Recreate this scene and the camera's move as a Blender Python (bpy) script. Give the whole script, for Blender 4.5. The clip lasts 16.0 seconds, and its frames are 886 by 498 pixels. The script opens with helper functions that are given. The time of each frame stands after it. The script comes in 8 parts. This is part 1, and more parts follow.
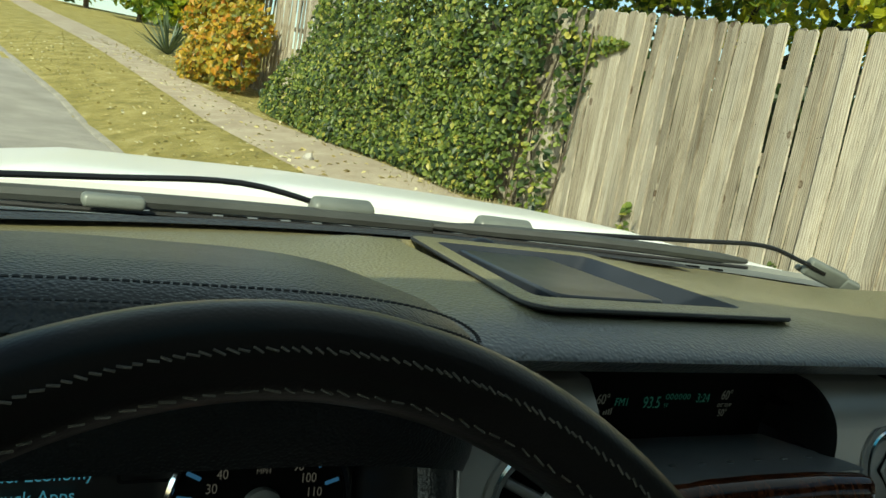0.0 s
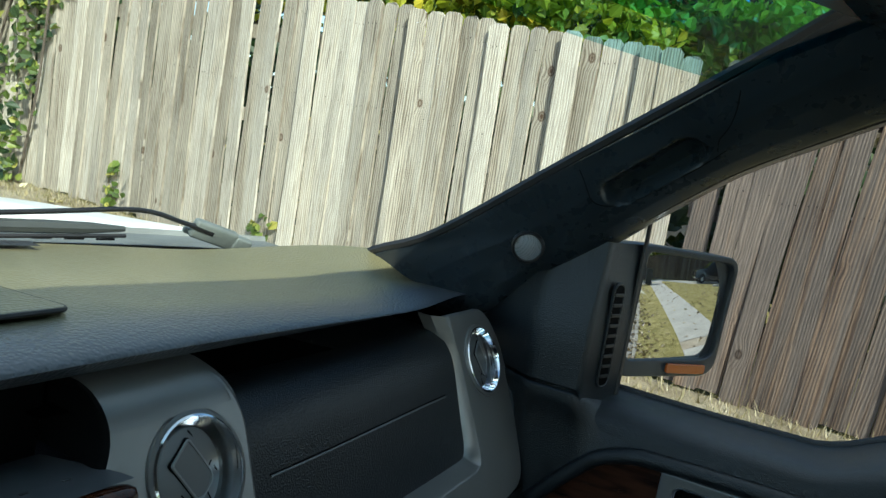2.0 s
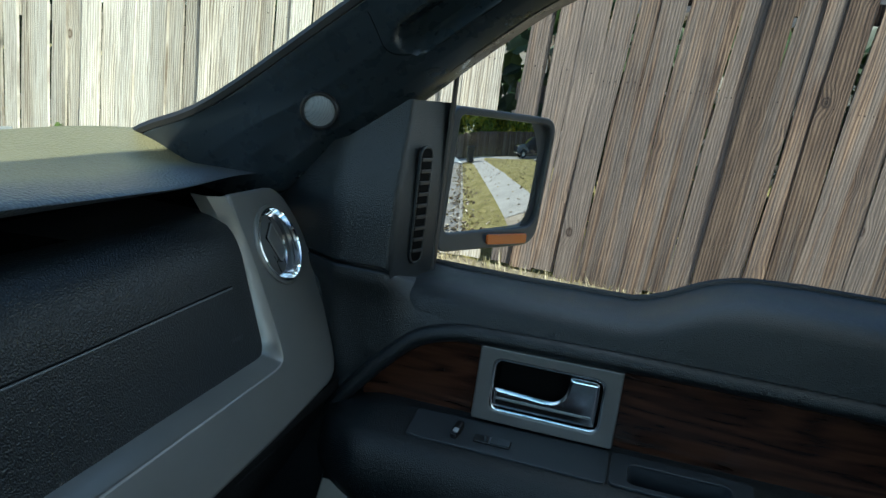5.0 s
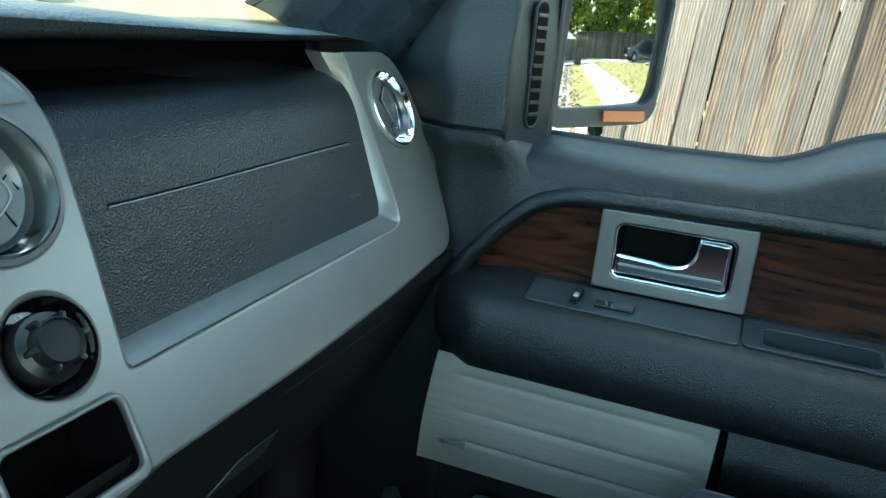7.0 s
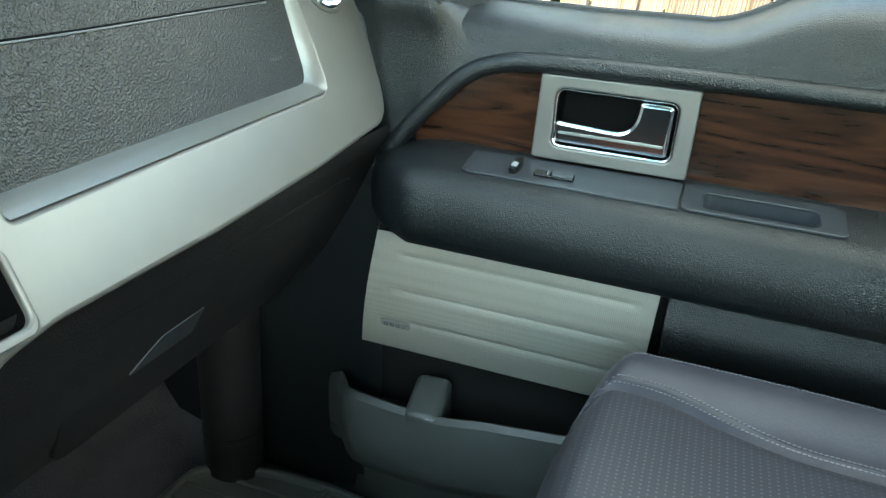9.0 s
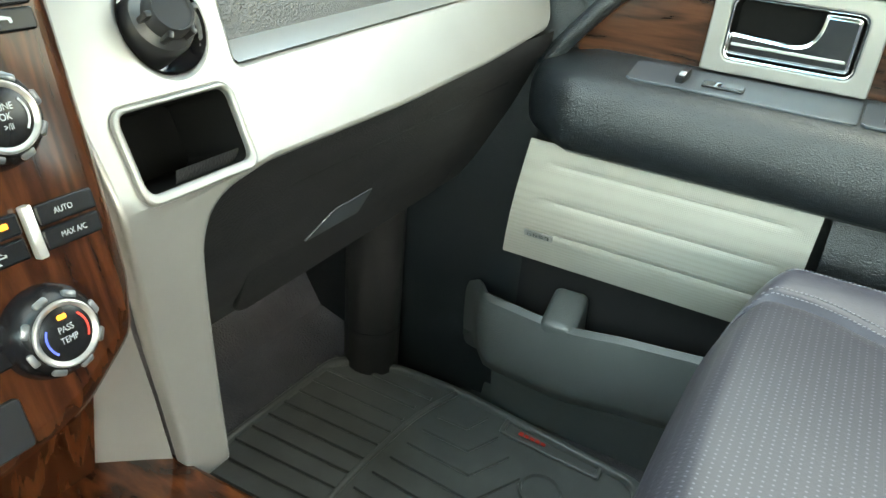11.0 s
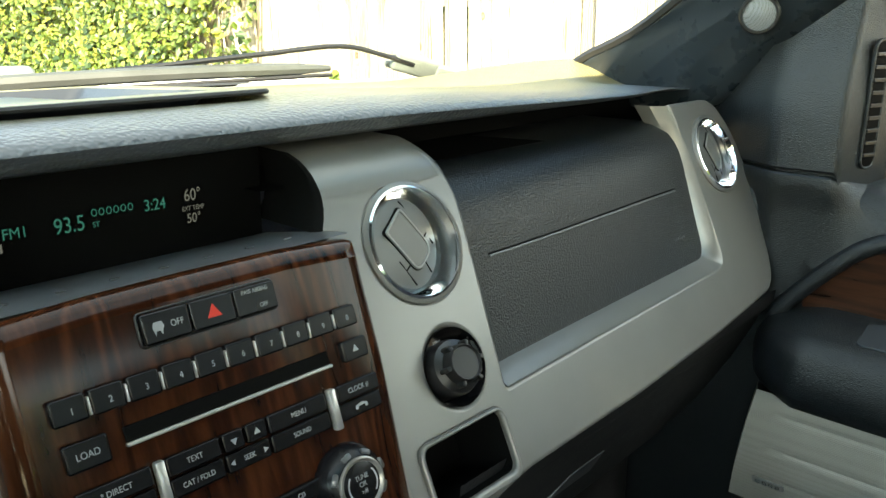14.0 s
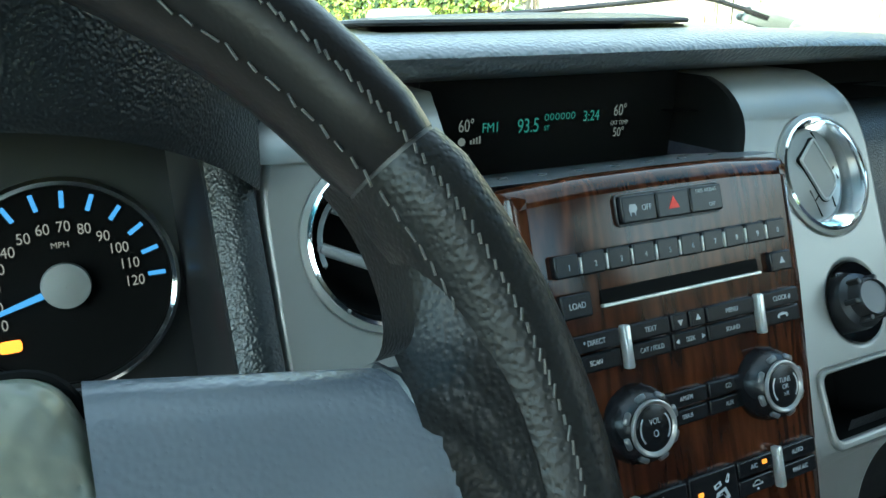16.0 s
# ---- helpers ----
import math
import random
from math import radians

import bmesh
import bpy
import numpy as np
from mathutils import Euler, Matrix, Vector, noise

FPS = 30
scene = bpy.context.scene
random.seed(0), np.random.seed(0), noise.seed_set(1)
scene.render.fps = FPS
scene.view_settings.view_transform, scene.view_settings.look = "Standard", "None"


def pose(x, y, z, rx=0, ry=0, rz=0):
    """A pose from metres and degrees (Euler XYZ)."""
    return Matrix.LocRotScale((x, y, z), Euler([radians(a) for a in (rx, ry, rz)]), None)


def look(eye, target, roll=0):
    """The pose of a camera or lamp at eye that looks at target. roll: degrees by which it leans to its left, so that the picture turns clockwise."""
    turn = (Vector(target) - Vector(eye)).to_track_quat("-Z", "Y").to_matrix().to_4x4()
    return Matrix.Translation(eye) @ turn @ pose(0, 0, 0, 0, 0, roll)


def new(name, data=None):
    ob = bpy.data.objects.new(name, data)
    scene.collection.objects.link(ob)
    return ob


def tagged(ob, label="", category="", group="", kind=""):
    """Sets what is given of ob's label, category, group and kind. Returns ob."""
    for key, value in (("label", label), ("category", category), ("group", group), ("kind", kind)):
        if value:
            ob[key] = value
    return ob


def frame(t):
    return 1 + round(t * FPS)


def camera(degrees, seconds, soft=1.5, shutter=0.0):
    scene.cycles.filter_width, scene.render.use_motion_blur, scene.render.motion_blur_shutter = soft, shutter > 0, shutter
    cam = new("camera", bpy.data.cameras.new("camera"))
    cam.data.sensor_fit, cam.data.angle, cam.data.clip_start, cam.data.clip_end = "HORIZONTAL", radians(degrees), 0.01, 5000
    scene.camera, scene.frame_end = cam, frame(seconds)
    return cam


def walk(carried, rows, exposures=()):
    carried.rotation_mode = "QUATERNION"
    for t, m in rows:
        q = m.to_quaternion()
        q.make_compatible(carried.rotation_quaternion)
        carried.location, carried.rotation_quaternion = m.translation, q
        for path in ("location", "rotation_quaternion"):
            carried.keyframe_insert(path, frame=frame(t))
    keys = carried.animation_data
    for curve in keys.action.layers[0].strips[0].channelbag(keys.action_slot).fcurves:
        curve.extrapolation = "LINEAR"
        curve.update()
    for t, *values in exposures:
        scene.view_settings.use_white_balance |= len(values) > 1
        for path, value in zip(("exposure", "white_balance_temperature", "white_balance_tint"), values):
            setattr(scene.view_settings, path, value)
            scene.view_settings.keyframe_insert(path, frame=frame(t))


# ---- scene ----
cam = camera(61.6, 16.0)
PATH = [
    (0, (-0.4710, -0.3288, 1.5152), (0.4199, 1.4317, 1.1887), 10.02),
    (0.5, (-0.3930, -0.3225, 1.5207), (0.8018, 1.2579, 1.2438), 9.57),
    (1, (-0.3374, -0.3348, 1.5302), (1.1124, 1.0158, 1.2607), 10.27),
    (1.5, (-0.2721, -0.3441, 1.5341), (1.3827, 0.7529, 1.2908), 11.33),
    (2, (-0.2298, -0.3731, 1.5520), (1.5315, 0.5460, 1.3204), 9.40),
    (2.5, (-0.1799, -0.3867, 1.5502), (1.6538, 0.3624, 1.2769), 8.38),
    (3, (-0.1474, -0.4044, 1.5447), (1.7304, 0.2072, 1.2262), 7.71),
    (3.5, (-0.1322, -0.4151, 1.5383), (1.7625, 0.1163, 1.1806), 7.11),
    (3.7, (-0.1242, -0.4180, 1.5327), (1.7735, 0.0890, 1.1581), 6.88),
    (5.8, (-0.0877, -0.3784, 1.4462), (1.7850, 0.1480, 0.9824), 6.42),
    (6, (-0.0880, -0.3803, 1.4262), (1.7717, 0.1928, 0.9638), 5.38),
    (6.5, (-0.0930, -0.3635, 1.4000), (1.7261, 0.2979, 0.8947), 4.61),
    (7, (-0.0961, -0.3772, 1.3898), (1.6787, 0.3328, 0.8035), 4.51),
    (7.5, (-0.0787, -0.3931, 1.3656), (1.6869, 0.2761, 0.7048), 3.88),
    (8, (-0.0647, -0.4087, 1.3512), (1.6945, 0.1901, 0.6110), 3.70),
    (8.2, (-0.0635, -0.4078, 1.3492), (1.6913, 0.1805, 0.5909), 3.70),
    (10.3, (-0.0993, -0.4146, 1.2996), (1.5467, 0.2792, 0.4002), 4.14),
    (10.5, (-0.1103, -0.4083, 1.2921), (1.5069, 0.3280, 0.3764), 4.02),
    (11, (-0.1271, -0.3893, 1.2873), (1.4374, 0.4355, 0.3533), 4.98),
    (11.5, (-0.1311, -0.3808, 1.2851), (1.4047, 0.4916, 0.3478), 5.66),
    (12, (-0.1351, -0.3783, 1.2910), (1.3796, 0.5315, 0.3547), 6.02),
    (12.5, (-0.1524, -0.3714, 1.2902), (1.3232, 0.6203, 0.3752), 5.24),
    (13, (-0.1836, -0.3541, 1.3549), (1.2114, 0.8381, 0.5604), 3.24),
    (13.5, (-0.1883, -0.3639, 1.4117), (1.1989, 0.9360, 0.7921), 0.76),
    (14, (-0.1907, -0.3769, 1.4346), (1.1815, 0.9667, 0.8754), -0.62),
    (14.5, (-0.2021, -0.3735, 1.4261), (1.1112, 1.0250, 0.8602), -0.84),
    (15, (-0.2424, -0.3568, 1.4003), (0.9266, 1.1516, 0.8009), -1.46),
    (15.5, (-0.2985, -0.3465, 1.3978), (0.6691, 1.2961, 0.7934), -0.97),
    (16, (-0.3317, -0.3458, 1.3983), (0.5259, 1.3574, 0.7930), -0.28),
]
EXPOSURES = [
    (0.0, 0.25, 7300, -12), (1.0, 0.55, 6100, -14), (1.5, 0.65, 5900, -9), (3.0, 0.68, 5700, 0), (3.5, 0.8, 5600, 1), (6.0, 1.05, 5700, -10), (6.5, 1.9, 5700, -14), (7.0, 2.5, 5800, -16), (8.0, 3.3, 6400, -12), (10.5, 4.15, 8600, -2), (11.0, 4.62, 8700, -2),
    (12.5, 4.8, 8700, 0), (13.0, 4.65, 8200, 3), (13.5, 4.0, 8100, 1), (14.0, 2.75, 8000, -1), (14.5, 2.0, 7900, -4), (15.0, 1.8, 6900, -10), (15.5, 2.3, 6100, -14), (16.0, 2.95, 6000, -12),
]
walk(cam, [(t, look(eye, target, roll)) for t, eye, target, roll in PATH], EXPOSURES)

# ---- sky, sun ----
SUN_DIR = Vector((-0.50, -0.62, 0.60)).normalized()
world = bpy.data.worlds.new("sky")
scene.world = world
world.use_nodes = True
wn = world.node_tree.nodes
sky = wn.new("ShaderNodeTexSky")
sky.sky_type, sky.sun_disc = "NISHITA", False
sky.sun_elevation = math.asin(SUN_DIR.z)
sky.sun_rotation = math.atan2(SUN_DIR.x, SUN_DIR.y)
wn["Background"].inputs["Strength"].default_value = 0.15
world.node_tree.links.new(sky.outputs[0], wn["Background"].inputs["Color"])
sun = new("sun", bpy.data.lights.new("sun", "SUN"))
sun.data.energy, sun.data.angle, sun.data.color = 5.0, radians(0.5), (1.0, 0.93, 0.82)
sun.matrix_basis = look(SUN_DIR * 30, (0, 0, 0))


def window_light(name, at, aim, w, h, power, color):
    """Daylight standing in the opening of a cab window behind the seats."""
    d = bpy.data.lights.new(name, "AREA")
    d.shape, d.size, d.size_y, d.energy, d.color = "RECTANGLE", w, h, power, color
    ob = new(name, d)
    ob.matrix_basis = look(at, aim)
    return ob


window_light("driver_window_daylight", (-0.87, -0.36, 1.54), (0.4, -0.12, 1.04), 0.85, 0.44, 1.12, (0.56, 0.85, 1.0))
window_light("rear_window_daylight", (0.0, -2.05, 1.60), (0.1, 0.0, 1.1), 1.40, 0.32, 0.12, (0.60, 0.86, 1.0))
window_light("rear_door_window_daylight", (0.78, -1.62, 1.54), (0.0, -1.55, 0.95), 0.62, 0.40, 0.20, (0.78, 0.94, 1.0))
window_light("passenger_window_daylight", (0.765, -0.52, 1.46), (0.30, -0.32, 0.75), 0.74, 0.28, 0.32, (0.90, 0.97, 1.0))
window_light("windshield_daylight", (0.0, 0.036, 1.632), (0.0, -0.394, 0.832), 1.06, 0.86, 0.62, (1.0, 0.97, 0.84))


# ---- materials ----
def material(name, color, rough=0.5, metal=0.0, coat=0.0):
    m = bpy.data.materials.new(name)
    m.use_nodes = True
    b = m.node_tree.nodes["Principled BSDF"]
    b.inputs["Base Color"].default_value = (*color, 1)
    b.inputs["Roughness"].default_value = rough
    b.inputs["Metallic"].default_value = metal
    b.inputs["Coat Weight"].default_value = coat
    return m


def add(m, kind, **inputs):
    n = m.node_tree.nodes.new(kind)
    for k, v in inputs.items():
        n.inputs[k.replace("_", " ")].default_value = v
    return n


def join(m, a, b):
    m.node_tree.links.new(a, b)


def bsdf(m):
    return m.node_tree.nodes["Principled BSDF"]


def ramp(m, fac, stops):
    n = m.node_tree.nodes.new("ShaderNodeValToRGB")
    e = n.color_ramp.elements
    e[0].position, e[0].color = stops[0][0], (*stops[0][1], 1)
    e[1].position, e[1].color = stops[-1][0], (*stops[-1][1], 1)
    for p, c in stops[1:-1]:
        q = e.new(p)
        q.color = (*c, 1)
    join(m, fac, n.inputs["Fac"])
    return n.outputs["Color"]


def coords(m, scale=(1, 1, 1), object_space=True):
    t = m.node_tree.nodes.new("ShaderNodeTexCoord")
    p = m.node_tree.nodes.new("ShaderNodeMapping")
    p.inputs["Scale"].default_value = scale
    join(m, t.outputs["Object" if object_space else "Generated"], p.inputs["Vector"])
    return p.outputs["Vector"]


def noise_tex(m, vec, scale, detail=4.0, rough=0.55, distort=0.0):
    n = add(m, "ShaderNodeTexNoise", Scale=scale, Detail=detail, Roughness=rough, Distortion=distort)
    join(m, vec, n.inputs["Vector"])
    return n.outputs["Fac"]


def bump(m, height, strength, distance):
    n = add(m, "ShaderNodeBump", Strength=strength, Distance=distance)
    join(m, height, n.inputs["Height"])
    join(m, n.outputs["Normal"], bsdf(m).inputs["Normal"])


def shade(color, k):
    return tuple(c * k for c in color)


def grained(name, color, rough, cell=900.0, depth=0.0007, strength=0.5, wear=0.25):
    """Moulded vinyl: leather-like cells, faint dusty variation."""
    m = material(name, color, rough)
    v = coords(m)
    vor = add(m, "ShaderNodeTexVoronoi", Scale=cell)
    vor.feature = "SMOOTH_F1"
    join(m, v, vor.inputs["Vector"])
    big = noise_tex(m, v, 9.0, 5)
    join(m, ramp(m, big, [(0.3, shade(color, 1 - wear)), (0.7, shade(color, 1 + wear))]), bsdf(m).inputs["Base Color"])
    r = add(m, "ShaderNodeMapRange")
    join(m, noise_tex(m, v, 40.0, 3), r.inputs["Value"])
    r.inputs["To Min"].default_value, r.inputs["To Max"].default_value = rough - 0.04, rough + 0.04
    join(m, r.outputs["Result"], bsdf(m).inputs["Roughness"])
    bump(m, vor.outputs["Distance"], strength, depth)
    return m


def figured(name, dark, mid, light, stretch, rings, rough, specular):
    """Walnut film: contour lines of a stretched field, with fine pores."""
    m = material(name, mid, rough)
    v = coords(m, stretch)
    field = noise_tex(m, v, 1.0, 2.0, 0.45, 0.7)
    k = m.node_tree.nodes.new("ShaderNodeMath")
    k.operation = "MULTIPLY"
    k.inputs[1].default_value = rings
    join(m, field, k.inputs[0])
    w = m.node_tree.nodes.new("ShaderNodeMath")
    w.operation = "SINE"
    join(m, k.outputs[0], w.inputs[0])
    f = m.node_tree.nodes.new("ShaderNodeMath")
    f.operation = "MULTIPLY_ADD"
    f.inputs[1].default_value = 0.10
    join(m, w.outputs[0], f.inputs[0])
    pores = add(m, "ShaderNodeMapRange", To_Min=0.24, To_Max=0.76)
    join(m, noise_tex(m, v, 7.0, 6, 0.62, 0.5), pores.inputs["Value"])
    join(m, pores.outputs["Result"], f.inputs[2])
    join(m, ramp(m, f.outputs[0], [(0.30, dark), (0.48, mid), (0.70, light)]), bsdf(m).inputs["Base Color"])
    bsdf(m).inputs["Specular IOR Level"].default_value = specular
    return m


VINYL = grained("dash_vinyl", (0.007, 0.0088, 0.0105), 0.36, 640, 0.0013, 0.50, 0.08)
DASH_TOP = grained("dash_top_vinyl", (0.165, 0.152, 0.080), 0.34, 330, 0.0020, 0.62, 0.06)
bsdf(DASH_TOP).inputs["Specular IOR Level"].default_value = 0.9
# light put into the colour: warm sheen on top, blue-black on the roll
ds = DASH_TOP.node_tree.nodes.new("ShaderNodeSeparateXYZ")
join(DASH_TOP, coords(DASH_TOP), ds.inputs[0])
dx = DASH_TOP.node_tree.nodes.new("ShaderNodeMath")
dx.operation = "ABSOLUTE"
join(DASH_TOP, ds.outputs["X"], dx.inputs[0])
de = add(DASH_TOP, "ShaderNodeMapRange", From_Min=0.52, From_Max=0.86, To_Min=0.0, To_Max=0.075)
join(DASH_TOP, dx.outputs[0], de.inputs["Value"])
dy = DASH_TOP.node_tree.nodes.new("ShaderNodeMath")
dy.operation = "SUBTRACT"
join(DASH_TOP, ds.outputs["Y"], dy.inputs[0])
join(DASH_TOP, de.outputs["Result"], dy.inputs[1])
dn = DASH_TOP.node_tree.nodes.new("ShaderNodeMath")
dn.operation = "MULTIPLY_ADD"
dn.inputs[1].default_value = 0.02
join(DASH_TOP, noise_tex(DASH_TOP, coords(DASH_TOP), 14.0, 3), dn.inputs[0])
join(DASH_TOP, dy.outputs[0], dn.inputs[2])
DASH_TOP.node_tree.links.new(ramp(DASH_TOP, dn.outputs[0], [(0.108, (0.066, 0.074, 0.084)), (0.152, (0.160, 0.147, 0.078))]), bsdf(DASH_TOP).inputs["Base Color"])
bsdf(VINYL).inputs["Specular IOR Level"].default_value = 0.46
VINYL_DOOR = grained("door_vinyl", (0.0092, 0.0118, 0.0138), 0.30, 800, 0.0015, 0.60, 0.10)
ARM_PLATE = grained("arm_plate", (0.034, 0.040, 0.047), 0.32, 1500, 0.0003, 0.25, 0.06)
VINYL_LOW = grained("lower_vinyl", (0.012, 0.012, 0.013), 0.5, 600, 0.0010, 0.4)
PILLAR = grained("pillar_trim", (0.018, 0.025, 0.032), 0.28, 1300, 0.0003, 0.3)
# pocket base colour raised to stand in for light reaching the lower door
LOWER_TRIM = grained("lower_trim_lit", (0.072, 0.079, 0.079), 0.30, 600, 0.0009, 0.4, 0.10)
SMOOTH_BLACK = material("smooth_black_plastic", (0.008, 0.008, 0.009), 0.35)
GLOSS_BLACK = material("gloss_black", (0.006, 0.006, 0.007), 0.08)
# near-black for plain black parts; in hollows it carries their shade as colour
DARK = material("black_and_recess_shade", (0.0035, 0.0035, 0.0035), 0.7)
WHEEL_COVER = grained("wheel_cover", (0.085, 0.093, 0.110), 0.34, 620, 0.0006, 0.40, 0.12)
HUB_COVER = grained("hub_cover", (0.175, 0.175, 0.140), 0.36, 210, 0.0016, 0.75, 0.10)
RUBBER = grained("rubber", (0.016, 0.016, 0.017), 0.55, 300, 0.0004, 0.3)
MAT_RUBBER = grained("mat_rubber", (0.088, 0.094, 0.094), 0.32, 700, 0.0004, 0.35)
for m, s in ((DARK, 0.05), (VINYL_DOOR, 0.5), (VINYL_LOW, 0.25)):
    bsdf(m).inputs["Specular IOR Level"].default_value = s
HEADLINER = grained("headliner_cloth", (0.06, 0.062, 0.066), 0.95, 500, 0.001, 0.5)
TRAY = grained("tray_rubber", (0.022, 0.026, 0.034), 0.30, 900, 0.0003, 0.2)
CARPET = grained("carpet", (0.085, 0.086, 0.098), 0.95, 350, 0.002, 1.0)
SILVER = material("silver_paint", (0.194, 0.190, 0.181), 0.34, 0.42)
sv = coords(SILVER)
bump(SILVER, noise_tex(SILVER, sv, 2200, 2), 0.12, 0.0002)
join(SILVER, ramp(SILVER, noise_tex(SILVER, sv, 14, 4), [(0.3, (0.186, 0.182, 0.173)), (0.7, (0.202, 0.198, 0.189))]), bsdf(SILVER).inputs["Base Color"])
SATIN = material("satin_metal", (0.55, 0.54, 0.52), 0.3, 0.7)
CHROME = material("chrome", (0.86, 0.87, 0.89), 0.10, 1.0)
WALNUT = figured("walnut_film", (0.009, 0.0028, 0.0016), (0.026, 0.0074, 0.0031), (0.060, 0.019, 0.0075), (22, 6, 2.2), 46, 0.11, 0.24)
WALNUT_DOOR = figured("walnut_film_door", (0.008, 0.0038, 0.0028), (0.032, 0.0128, 0.0072), (0.062, 0.025, 0.0135), (3, 2.0, 22), 46, 0.22, 0.35)
SATIN_GREY = material("faded_mark_grey", (0.05, 0.052, 0.055), 0.5)
KEY = material("button_black", (0.006, 0.006, 0.007), 0.26)
bsdf(KEY).inputs["Specular IOR Level"].default_value = 0.22
LEGEND = material("legend_grey", (0.30, 0.31, 0.32), 0.5)
LEGEND_RED = material("legend_red", (0.55, 0.03, 0.02), 0.5)
LEGEND_BLUE = material("legend_blue", (0.08, 0.12, 0.62), 0.5)
LEATHER = grained("seat_leather", (0.046, 0.046, 0.058), 0.35, 420, 0.0005, 0.4, 0.15)
WHEEL_LEATHER = grained("wheel_leather", (0.008, 0.0075, 0.0075), 0.40, 620, 0.0008, 0.42)
WHEEL_WOOD = grained("wheel_leather_smooth", (0.008, 0.007, 0.007), 0.33, 700, 0.0004, 0.2)
for m in (WHEEL_LEATHER, WHEEL_WOOD):
    bsdf(m).inputs["Specular IOR Level"].default_value = 0.15
STITCH = material("thread", (0.050, 0.045, 0.040), 0.8)
STITCH_DARK = material("thread_dark", (0.02, 0.022, 0.028), 0.6)
GRILLE = material("speaker_cloth", (0.30, 0.295, 0.26), 0.55)
gv = coords(GRILLE, (1, 1, 1))
gw = add(GRILLE, "ShaderNodeTexVoronoi", Scale=420.0)
gw.inputs["Randomness"].default_value = 0.0
join(GRILLE, gv, gw.inputs["Vector"])
join(GRILLE, ramp(GRILLE, gw.outputs["Distance"], [(0.18, (0.24, 0.236, 0.205)), (0.42, (0.335, 0.33, 0.292))]), bsdf(GRILLE).inputs["Base Color"])
bump(GRILLE, gw.outputs["Distance"], 0.5, 0.0008)
TRUCK_WHITE = material("white_paint", (0.82, 0.82, 0.80), 0.4, 0, 0.25)


def glow(name, color, strength):
    m = material(name, (0.01, 0.01, 0.01), 0.5)
    bsdf(m).inputs["Emission Color"].default_value = (*color, 1)
    bsdf(m).inputs["Emission Strength"].default_value = strength
    return m


GLOW_TEAL = glow("display_teal", (0.10, 0.75, 0.62), 0.030)
GLOW_WHITE = glow("display_white", (0.85, 0.90, 0.85), 0.022)
GLOW_MENU = glow("menu_blue", (0.12, 0.55, 0.85), 0.22)
GLOW_AMBER = glow("indicator_amber", (1.0, 0.30, 0.025), 0.22)
GLOW_BLUE = glow("gauge_blue", (0.12, 0.45, 1.0), 0.12)
GLOW_ORANGE = glow("warning_orange", (1.0, 0.22, 0.02), 0.5)
GAUGE_WHITE = glow("gauge_white", (0.80, 0.72, 0.66), 0.05)


def glass(name, tint, rough=0.0):
    """Thin clear glass: straight through, with a little mirror by angle."""
    m = bpy.data.materials.new(name)
    m.use_nodes = True
    n = m.node_tree.nodes
    n.remove(n["Principled BSDF"])
    tr = n.new("ShaderNodeBsdfTransparent")
    tr.inputs[0].default_value = (*tint, 1)
    gl = n.new("ShaderNodeBsdfGlossy")
    gl.inputs["Roughness"].default_value = rough
    mx = n.new("ShaderNodeMixShader")
    mx.inputs[0].default_value = 0.03
    join(m, tr.outputs[0], mx.inputs[1])
    join(m, gl.outputs[0], mx.inputs[2])
    join(m, mx.outputs[0], n["Material Output"].inputs["Surface"])
    return m


GLASS = glass("windshield_glass", (0.93, 0.96, 0.93))
GLASS_SIDE = glass("door_glass", (0.86, 0.86, 0.84))
GLASS_FADE = glass("shade_fade_glass", (0.40, 0.68, 0.72))
GLASS_BAND = glass("shade_band_glass", (0.10, 0.42, 0.55))
MIRROR = material("mirror_glass", (0.60, 0.61, 0.61), 0.005, 1.0)
AMBER = material("amber_reflector", (0.50, 0.12, 0.02), 0.25, 0, 0.6)


# ---- building helpers ----
def link_mesh(name, mesh, mat, parent=None, label="", smooth=True):
    ob = new(name, mesh)
    mesh.materials.clear()
    mesh.materials.append(mat)
    if smooth:
        mesh.shade_smooth()
        mesh.set_sharp_from_angle(angle=radians(38))
    if parent is not None:
        ob.parent = parent
        if parent.type == "EMPTY":
            ob.matrix_parent_inverse = parent.matrix_basis.inverted()
    if label:
        ob["label"] = label
    return ob


def part(name, bm, mat, parent=None, label="", smooth=True):
    mesh = bpy.data.meshes.new(name)
    bm.normal_update()
    bm.to_mesh(mesh)
    bm.free()
    return link_mesh(name, mesh, mat, parent, label, smooth)


def thing(name, at, label, category, group="", kind=""):
    ob = new(name)
    ob.empty_display_size = 0.05
    ob.matrix_basis = Matrix.Translation(at)
    return tagged(ob, label, category, group, kind)


def frame_at(origin, right, up):
    """A local frame: x along right, y along up, z out of the face."""
    x = Vector(right).normalized()
    z = x.cross(Vector(up)).normalized()
    y = z.cross(x)
    m = Matrix((x, y, z)).transposed().to_4x4()
    m.translation = origin
    return m


def rrect(w, h, r, cx=0.0, cy=0.0, n=5):
    pts = []
    r = min(r, w / 2 - 1e-5, h / 2 - 1e-5)
    for qx, qy, a0 in ((1, 1, 0), (-1, 1, 90), (-1, -1, 180), (1, -1, 270)):
        for i in range(n + 1):
            a = radians(a0 + 90 * i / n)
            pts.append((cx + qx * (w / 2 - r) + r * math.cos(a), cy + qy * (h / 2 - r) + r * math.sin(a)))
    return pts


